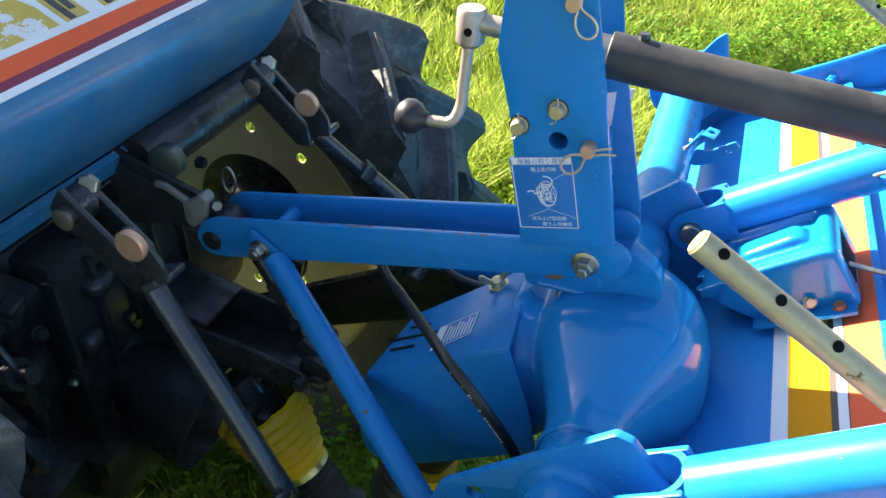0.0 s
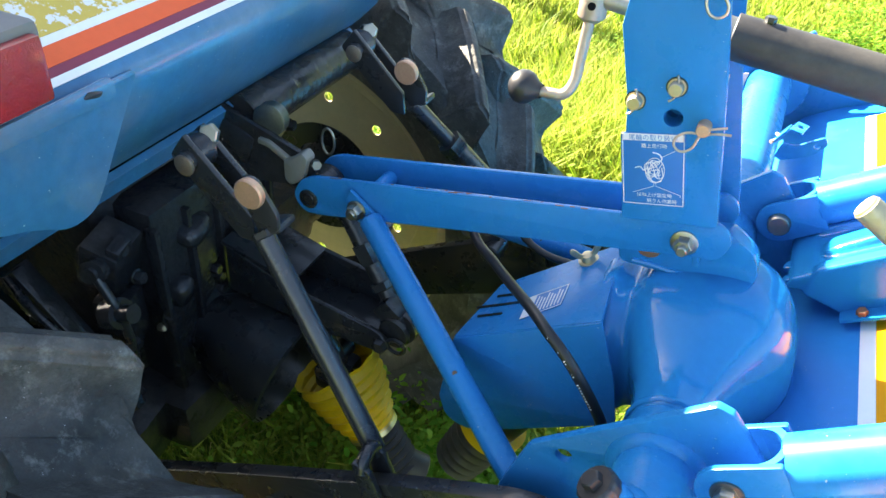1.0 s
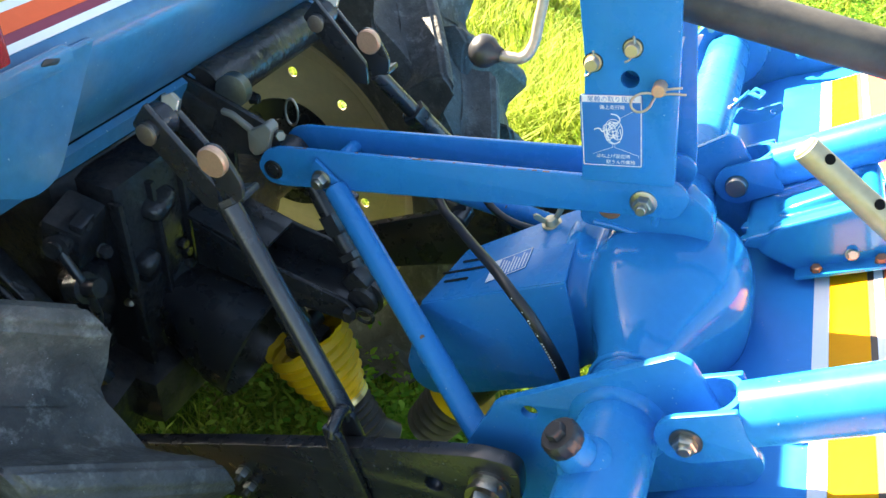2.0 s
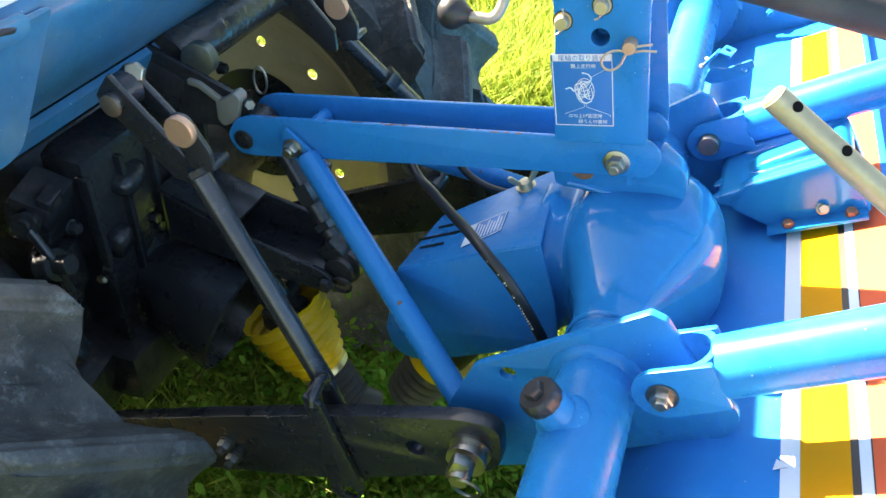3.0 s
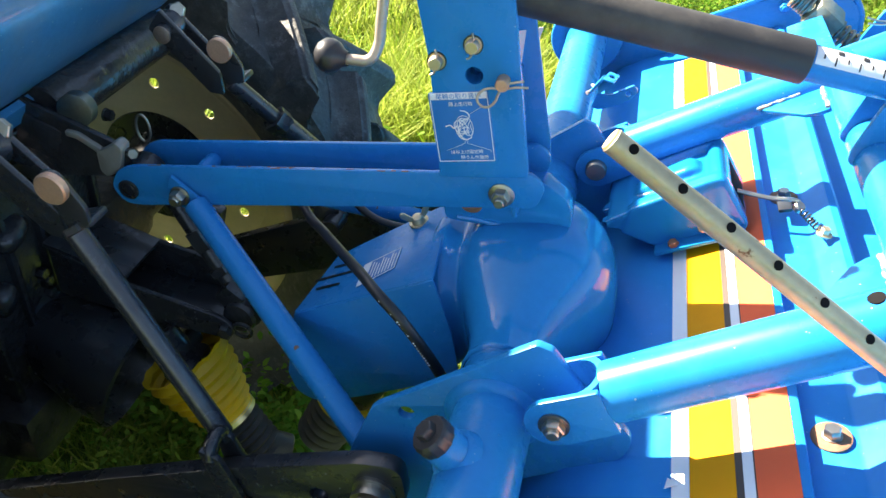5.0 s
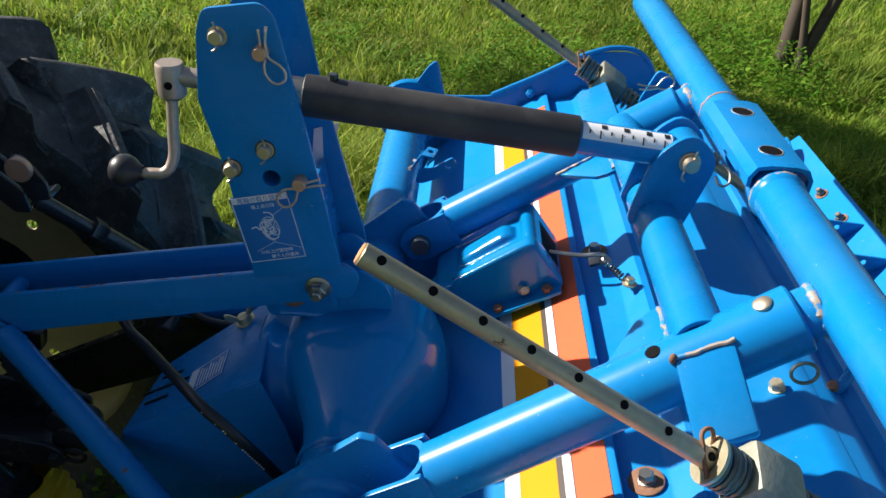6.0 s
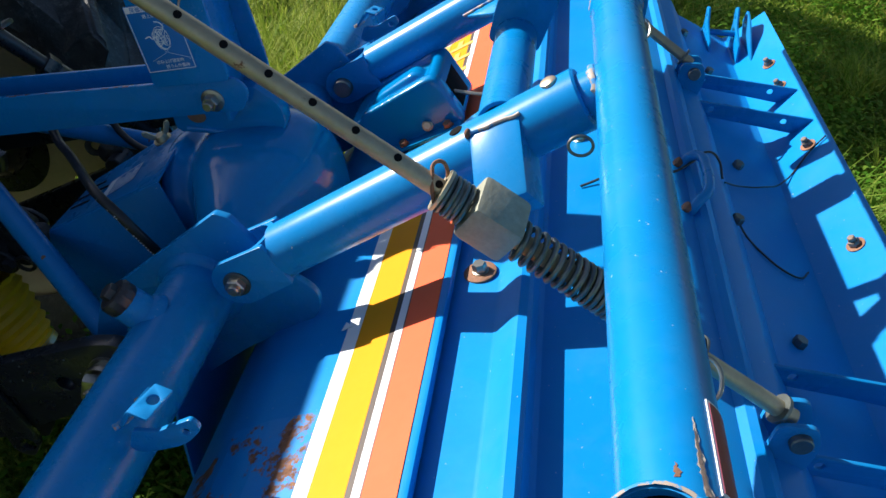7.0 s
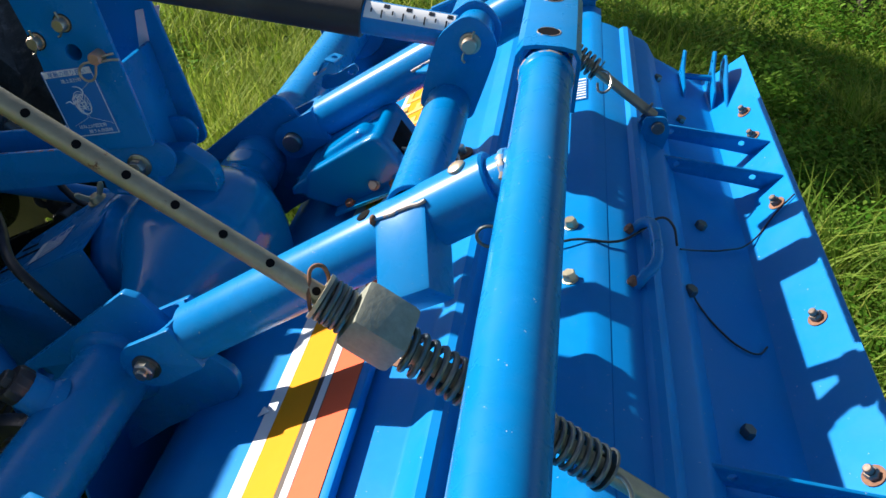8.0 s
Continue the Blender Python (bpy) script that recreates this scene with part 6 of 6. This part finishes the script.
# drawbar frame: a black box channel with a pinned tongue
yd = 0.66
part("drawbar_frame", join(
    plate_xz([(-0.66, 0.735), (-0.564, 0.700, 0.01), (-0.420, 0.676, 0.012), (-0.400, 0.660, 0.012), (-0.408, 0.640, 0.012), (-0.50, 0.640), (-0.66, 0.655)], yd - 0.034, yd - 0.026, [(-0.412, 0.658, 0.007)], r=0.006, bevel=0.002),
    plate_xz([(-0.66, 0.735), (-0.564, 0.712, 0.01), (-0.420, 0.690, 0.012), (-0.400, 0.674, 0.012), (-0.408, 0.650, 0.012), (-0.50, 0.645), (-0.66, 0.655)], yd + 0.050, yd + 0.058, r=0.006, bevel=0.002),
    box((-0.610, yd + 0.012, 0.722), (0.12, 0.09, 0.008), 0.003, (0, 14, 0)), box((-0.520, yd + 0.012, 0.655), (0.20, 0.080, 0.006), 0.002, (0, 6, 0))), BLACK, tractor, "black box-shaped drawbar frame")
rg = random.Random(6)
part("water_drops", droplets([(q, yd - 0.0342, 0.668 - (q + 0.5) * 0.14 + rg.uniform(-0.02, 0.02)) for q in [rg.uniform(-0.60, -0.42) for _ in range(30)]], (0, -1, 0), 7, 0.0006, 0.0016), DROP, tractor)["kind"] = "stuff"
part("frame_bolt", hexbolt((-0.412, yd - 0.034, 0.658), (0, -1, 0), 0.018, 0.009, 0.011), BLACK, tractor)
part("frame_stay", join(box((-0.565, yd + 0.09, 0.775), (0.19, 0.010, 0.020), 0.003, (0, 12, 0)), box((-0.475, yd + 0.085, 0.75), (0.02, 0.02, 0.03), 0.004, (0, 12, 0))), BLACK, tractor)
sa, sb = Vector((-0.530, 0.70, 0.840)), Vector((-0.420, 0.668, 0.702))
sd = (sb - sa)
part("stabiliser", join(rod(sa, sb, 0.0125, 20), hexbolt(sa + sd * 0.52, sd.normalized(), 0.030, 0.030), hexbolt(sa + sd * 0.84, sd.normalized(), 0.032, 0.012), box(sb + Vector((0.004, 0.0, -0.010)), (0.034, 0.046, 0.034), 0.008, (0, 40, 0))), BLACK, tractor, "black threaded stabiliser")
part("ball_end", join(blob((-0.408, 0.668, 0.672), (0.024, 0.026, 0.026), 2.2), lathe((-0.402, 0.640, 0.668), (0.1, 1, 0), [(0, 0), (0, 0.022), (0.006, 0.024), (0.008, 0.018), (0.014, 0.018), (0.016, 0.026), (0.044, 0.026), (0.046, 0.018), (0.054, 0.018), (0.054, 0)], 28)), GREASE, tractor)
part("tongue_ring", sweep([(-0.392 + 0.013 * math.cos(q), 0.630, 0.658 + 0.011 * math.sin(q)) for q in [k * math.pi / 6 for k in range(12)]], 0.003, 8, closed=True), BLACK, tractor)
part("cross_stay", join(box((-0.42, 0.90, 0.735), (0.50, 0.02, 0.045), 0.006, (0, -12, 6)), rod((-0.33, 0.84, 0.722), (-0.33, 0.80, 0.722), 0.015, 20)), BLACK, tractor, "black far check link")
part("link_shackle", join(lathe((-0.345, 0.83, 0.735), (0.3, -1, 0.2), [(0, 0.0), (0, 0.018), (0.012, 0.018), (0.014, 0.012), (0.014, 0)], 20), lathe((-0.375, 0.84, 0.735), (0.3, -1, 0.2), [(0, 0.008), (0, 0.016), (0.008, 0.016), (0.008, 0.008)], 20)), GREASE, tractor)
part("shaft_shield", lathe((-0.700, 0.62, 0.585), (1, 0, -0.30), [(0, 0.05), (0.03, 0.066), (0.10, 0.086), (0.145, 0.092), (0.148, 0.088), (0.10, 0.081), (0.03, 0.061), (0, 0.045)], 44), BLACK, tractor, "black flared shield about the shaft stub")

# ---- drive shaft between tractor and tiller ----
shaft = thing("drive_shaft", (-0.36, MID - 0.03, 0.50), "drive shaft in yellow and black ribbed plastic guards", "drive shaft")
ax = Vector((0.55, -0.02, -0.83))
bell = []
n = 7
for k in range(n * 4 + 1):
    f = k / (n * 4)
    r = 0.061 - 0.025 * f ** 1.7 + 0.0028 * math.cos(2 * math.pi * f * n)
    bell.append((f * 0.110, r))
B0 = Vector((-0.482, 0.620, 0.590))
cone = lathe(B0, ax, [(0.004, bell[0][1] - 0.004), *bell], 48)
for v in cone.verts:
    h = (v.co - B0).dot(ax)
    if h < 0.010:
        side_ = (v.co - B0 - ax * h).normalized()
        v.co -= ax * (0.0014 * math.cos(11 * math.atan2(side_.y, side_.x)) + 0.002)
part("guard_cone", cone, GUARD_YELLOW, shaft, "ribbed yellow plastic guard cone")
part("guard_band", lathe(B0 + ax * 0.108, ax, [(0, 0.036), (0, 0.0385), (0.010, 0.0385), (0.010, 0.034)], 40), STEEL, shaft, "bright steel hose band")
boot = [(k * 0.0030, 0.034 + 0.003 * math.cos(math.pi * k / 2.0)) for k in range(36)]
part("guard_boot", lathe(B0 + ax * 0.118, ax, boot, 40), SLEEVE, shaft, "black ribbed rubber boot")
part("yoke", join(rod(B0 - ax * 0.05, B0 + ax * 0.10, 0.022, 24), box(B0 + ax * 0.01, (0.05, 0.055, 0.04), 0.01), rod(B0 + Vector((0.0, -0.035, 0.012)), B0 + Vector((0.0, 0.035, 0.012)), 0.014, 20)), BLACK, shaft, "black universal joint yoke")
part("shaft_tube", rod(B0 + ax * 0.18, (-0.34, 0.63, 0.42), 0.028, 32), SLEEVE, shaft)
C0 = Vector((-0.240, 0.640, 0.582))
cx = Vector((-0.42, -0.05, -0.90)).normalized()
part("rear_guard_band", lathe(C0, cx, [(0, 0.03), (0.0, 0.047), (0.020, 0.047), (0.022, 0.040)], 40), GUARD_YELLOW, shaft, "yellow plastic guard ring")
part("rear_guard_boot", lathe(C0 + cx * 0.02, cx, [(k * 0.006, 0.040 - 0.0004 * k + 0.0025 * math.cos(math.pi * k / 1.5)) for k in range(16)] + [(0.092, 0.0)], 40), SLEEVE, shaft, "black ribbed rubber boot")
part("rear_yoke", rod(C0 + Vector((0.0, 0.0, 0.0)), (-0.13, MID, 0.78), 0.035, 24), BLACK, shaft)


# ---- ground, grass and weeds ----
bm = bmesh.new()
N, S = 130, 900.0
rows = []
for i in range(N + 1):
    rows.append([])
    for j in range(N + 1):
        u, v = 2 * i / N - 1, 2 * j / N - 1
        x, y = 0.5 + 9.0 * u + (S - 9.0) * u ** 9, 2.0 + 9.0 * v + (S - 9.0) * v ** 9
        z = GROUND - 0.03 + 0.03 * noise.noise(Vector((x * 0.8, y * 0.8, 0)))
        rows[-1].append(bm.verts.new((x, y, z)))
for i in range(N):
    for j in range(N):
        bm.faces.new((rows[i][j], rows[i + 1][j], rows[i + 1][j + 1], rows[i][j + 1]))
tagged(part("ground", bm, SOIL), "uneven meadow turf that runs on to the horizon", "ground", kind="structure")

rs = np.random.RandomState(7)


def waves(x, y):
    """Slow uneven change over the meadow, from 0 to 1."""
    return 0.5 + 0.25 * np.sin(x * 2.3 + 1.1 * np.sin(y * 1.7)) * np.sin(y * 2.1 + 0.7 * np.sin(x * 2.9)) + 0.25 * np.sin(x * 5.3 + 2.0 * np.sin(y * 3.1 + 1)) * np.sin(y * 4.7 + 1.3 * np.sin(x * 4.1))


def scatter(count, middle, spread, clump=0.0):
    """Places thinning out evenly from a middle, gathered into tufts where clump is given."""
    x, y = rs.normal(middle[0], spread[0], count), rs.normal(middle[1], spread[1], count)
    if clump:
        heads = max(1, count // 28)
        hx, hy = rs.normal(middle[0], spread[0], heads), rs.normal(middle[1], spread[1], heads)
        pick = rs.randint(0, heads, count)
        tuft = rs.uniform(size=count) < clump
        x = np.where(tuft, hx[pick] + rs.normal(0, 0.035, count), x)
        y = np.where(tuft, hy[pick] + rs.normal(0, 0.035, count), y)
    return x, y


def blades(name, count, middle, spread, h, w, lean, mat, label, keep=None, clump=0.5):
    """Many narrow bent leaves in one mesh: each a strip of five points."""
    x, y = scatter(count, middle, spread, clump)
    patch = waves(x, y)
    if keep is not None:
        ok = keep(x, y, patch)
        x, y, patch = x[ok], y[ok], patch[ok]
    n = len(x)
    a = rs.uniform(0, 2 * np.pi, n)
    hh = h * rs.uniform(0.45, 1.25, n) * (0.6 + 0.7 * patch)
    ww = w * rs.uniform(0.6, 1.3, n)
    ln = lean * rs.uniform(0.2, 1.3, n) * hh
    dx, dy, px_, py_ = np.cos(a), np.sin(a), -np.sin(a), np.cos(a)
    z0 = np.full(n, GROUND - 0.03)
    V = np.empty((n, 5, 3))
    for k, (f, g, s) in enumerate(((0, 0, -0.5), (0, 0, 0.5), (0.62, 0.35, -0.42), (0.62, 0.35, 0.42), (1.0, 1.0, 0))):
        V[:, k, 0] = x + dx * ln * g + px_ * ww * s
        V[:, k, 1] = y + dy * ln * g + py_ * ww * s
        V[:, k, 2] = z0 + hh * f
    base = (np.arange(n) * 5)[:, None]
    quads = base + np.array([0, 1, 3, 2])
    tris = base + np.array([2, 3, 4])
    me = bpy.data.meshes.new(name)
    me.vertices.add(n * 5)
    me.vertices.foreach_set("co", V.ravel())
    loops = np.concatenate([np.concatenate([quads, tris], 1).ravel()])
    me.loops.add(len(loops))
    me.loops.foreach_set("vertex_index", loops.astype(np.int32))
    starts = np.empty(2 * n, np.int32)
    starts[0::2], starts[1::2] = np.arange(n) * 7, np.arange(n) * 7 + 4
    me.polygons.add(2 * n)
    me.polygons.foreach_set("loop_start", starts)
    me.update(calc_edges=True)
    me.validate()
    ob = new(name, me)
    me.materials.append(mat)
    return tagged(ob, label, "grass", kind="stuff")


# lighter blades gather towards -x, so lit and shaded meadow differ by colour
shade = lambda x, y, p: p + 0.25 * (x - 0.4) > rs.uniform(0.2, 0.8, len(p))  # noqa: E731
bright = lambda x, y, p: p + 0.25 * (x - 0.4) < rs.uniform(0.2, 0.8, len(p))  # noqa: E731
blades("grass", 190000, (0.7, 3.2), (2.1, 1.7), 0.085, 0.0050, 0.9, MEADOW, "yellow-green meadow grass with its sunlit tone in the colour", keep=bright)
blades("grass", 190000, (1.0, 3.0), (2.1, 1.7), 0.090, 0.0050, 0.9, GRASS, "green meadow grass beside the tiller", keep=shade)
blades("grass", 80000, (0.0, 0.4), (0.9, 0.6), 0.095, 0.0036, 1.1, GRASS, "green grass under the machines")
blades("grass", 150000, (0.5, 2.0), (6.0, 6.0), 0.11, 0.013, 0.8, MEADOW, "meadow grass further off")
blades("grass", 110000, (0.5, 2.0), (6.0, 6.0), 0.11, 0.013, 0.8, GRASS, "green meadow grass round the machines")
blades("tall_grass", 22000, (-0.3, 2.4), (0.8, 0.6), 0.22, 0.0055, 0.9, MEADOW, "taller bright grass beside the tyre", keep=lambda x, y, p: p > 0.5, clump=0.85)
blades("dry_grass", 12000, (1.0, 3.0), (2.0, 1.6), 0.10, 0.0035, 1.2, STRAW, "scattered dry yellow grass stems")


def leaves(name, count, middle, spread, zr, size, mat, label, keep=None, clump=0.6):
    """Broad weed leaves: small pointed ovals at all tilts."""
    x, y = scatter(count, middle, spread, clump)
    patch = waves(x + 3.0, y)
    if keep is not None:
        ok = keep(x, y, patch)
        x, y, patch = x[ok], y[ok], patch[ok]
    n = len(x)
    z = GROUND + rs.uniform(*zr, n) * (0.4 + 0.8 * patch)
    a, t = rs.uniform(0, 2 * np.pi, n), rs.uniform(-0.7, 0.7, n)
    s = size * rs.uniform(0.5, 1.4, n)
    shape = np.array([(0, 0, 0), (0.35, -0.28, 0.05), (0.75, -0.2, 0.03), (1, 0, -0.1), (0.75, 0.2, 0.03), (0.35, 0.28, 0.05)])
    V = np.empty((n, 6, 3))
    for k, (u, v, w) in enumerate(shape):
        du, dz = u * np.cos(t) - w * np.sin(t), u * np.sin(t) + w * np.cos(t)
        V[:, k, 0] = x + s * (du * np.cos(a) - v * np.sin(a))
        V[:, k, 1] = y + s * (du * np.sin(a) + v * np.cos(a))
        V[:, k, 2] = z + s * dz
    me = bpy.data.meshes.new(name)
    me.vertices.add(n * 6)
    me.vertices.foreach_set("co", V.ravel())
    me.loops.add(n * 6)
    me.loops.foreach_set("vertex_index", np.arange(n * 6, dtype=np.int32))
    me.polygons.add(n)
    me.polygons.foreach_set("loop_start", (np.arange(n) * 6).astype(np.int32))
    me.update(calc_edges=True)
    ob = new(name, me)
    me.materials.append(mat)
    return tagged(ob, label, "weeds", kind="stuff")


leaves("weeds", 60000, (0.9, 3.0), (1.9, 1.5), (0.01, 0.11), 0.024, WEED, "low broad-leaved weeds among the grass", keep=lambda x, y, p: p > 0.45)
leaves("weeds", 9000, (-0.1, 0.6), (0.5, 0.35), (0.0, 0.08), 0.013, WEED, "low broad-leaved weeds under the machines")


# ---- a shrub behind the tiller ----
shrub = thing("shrub", (1.95, 4.5, GROUND), "dark-stemmed leafy shrub standing in the meadow", "shrub")
for k, (dx, dy, h) in enumerate(((0.10, 0.25, 2.6), (0.55, -0.1, 2.3), (-0.35, 0.3, 2.2))):
    a = Vector((1.95 + 0.05 * k, 4.5 - 0.04 * k, GROUND - 0.05))
    pts = [a, a + Vector((dx * 0.25, dy * 0.2, h * 0.25)), a + Vector((dx * 0.55, dy * 0.6, h * 0.6)), a + Vector((dx, dy, h))]
    cu = bpy.data.curves.new("tmp", "CURVE")
    cu.dimensions, cu.bevel_depth, cu.bevel_resolution, cu.resolution_u = "3D", 0.055 - 0.015 * k, 3, 6
    sp = cu.splines.new("BEZIER")
    sp.bezier_points.add(3)
    for b, p, r_ in zip(sp.bezier_points, pts, (1.0, 0.8, 0.5, 0.2)):
        b.co, b.radius = p, r_
        b.handle_left_type = b.handle_right_type = "AUTO"
    part("stem", from_curve(cu), BARK, shrub)


def crown(center, radii, count, size):
    """Many small leaves scattered through a hollow round crown with gaps."""
    u = rs.normal(size=(count, 3))
    u /= np.linalg.norm(u, axis=1)[:, None]
    u *= rs.uniform(0.45, 1.0, count)[:, None] ** 0.5
    gap = np.sin(u[:, 0] * 7 + 1) * np.sin(u[:, 1] * 6) * np.sin(u[:, 2] * 8 + 2)
    u = u[gap > -0.12]
    n = len(u)
    c = np.array(center) + u * np.array(radii)
    a, t = rs.uniform(0, 2 * np.pi, n), rs.uniform(-0.9, 0.5, n)
    s = size * rs.uniform(0.6, 1.3, n)
    V = np.empty((n, 6, 3))
    for k, (p, q, w) in enumerate(((0, 0, 0), (0.35, -0.28, 0.05), (0.75, -0.2, 0.03), (1, 0, -0.1), (0.75, 0.2, 0.03), (0.35, 0.28, 0.05))):
        du, dz = p * np.cos(t) - w * np.sin(t), p * np.sin(t) + w * np.cos(t)
        V[:, k] = c + s[:, None] * np.stack((du * np.cos(a) - q * np.sin(a), du * np.sin(a) + q * np.cos(a), dz), 1)
    me = bpy.data.meshes.new("crown")
    me.vertices.add(n * 6)
    me.vertices.foreach_set("co", V.ravel())
    me.loops.add(n * 6)
    me.loops.foreach_set("vertex_index", np.arange(n * 6, dtype=np.int32))
    me.polygons.add(n)
    me.polygons.foreach_set("loop_start", (np.arange(n) * 6).astype(np.int32))
    me.update(calc_edges=True)
    return me


# unseen tree, added so that its crown throws shade on the meadow
tree = thing("tree", (-4.9, 5.1, GROUND), "unseen leafy tree added beyond the tractor to shade the meadow", "tree")
for k, (dx, dy, h) in enumerate(((0.05, 0.0, 4.0), (0.35, 0.25, 4.1), (-0.3, -0.25, 4.0))):
    a = Vector((-4.9, 5.1, GROUND - 0.05 if k == 0 else 2.4))
    stub = [a, a + Vector((dx * 0.3, dy * 0.3, (h - a.z) * 0.35)), a + Vector((dx * 0.7, dy * 0.7, (h - a.z) * 0.7)), Vector((-4.9 + dx, 5.1 + dy, h))]
    cu = bpy.data.curves.new("tmp", "CURVE")
    cu.dimensions, cu.bevel_depth, cu.bevel_resolution, cu.resolution_u = "3D", 0.075 - 0.02 * k, 3, 6
    sp = cu.splines.new("BEZIER")
    sp.bezier_points.add(3)
    for b, p, r_ in zip(sp.bezier_points, stub, (1.0, 0.8, 0.55, 0.2)):
        b.co, b.radius = p, r_
        b.handle_left_type = b.handle_right_type = "AUTO"
    part("trunk" if k == 0 else "limb", from_curve(cu), BARK, tree)
part("crown", crown((-4.9, 5.1, 3.95), (0.80, 0.85, 0.55), 4200, 0.10), WEED, tree, "loose crown of small leaves", smooth=0)
part("crown", crown((2.0, 4.6, 1.9), (1.35, 1.2, 1.0), 15000, 0.09), WEED, shrub, "loose crown of small leaves", smooth=0)
leaves("weeds", 30000, (2.2, 3.6), (0.9, 1.1), (0.03, 0.26), 0.028, WEED, "knee-high broad-leaved weeds", keep=lambda x, y, p: p > 0.52, clump=0.85)
leaves("weeds", 90000, (1.7, 2.3), (0.9, 1.0), (0.02, 0.15), 0.017, WEED, "small-leaved creeping weeds in the grass", keep=lambda x, y, p: p > rs.uniform(0.25, 0.65, len(p)))
blades("tall_grass", 18000, (1.9, 2.4), (0.9, 1.0), 0.20, 0.0065, 1.3, GRASS, "long bent grass beside the tiller", keep=lambda x, y, p: p > 0.5, clump=0.85)
leaves("weeds", 3600, (-0.33, 0.89), (0.14, 0.06), (0.02, 0.28), 0.017, WEED, "tall leafy weeds between the machine and the tyre")
leaves("weeds", 14000, (-0.2, 3.8), (1.2, 1.2), (0.02, 0.16), 0.026, WEED, "bright broad-leaved weeds in the meadow", keep=lambda x, y, p: p > 0.55, clump=0.85)
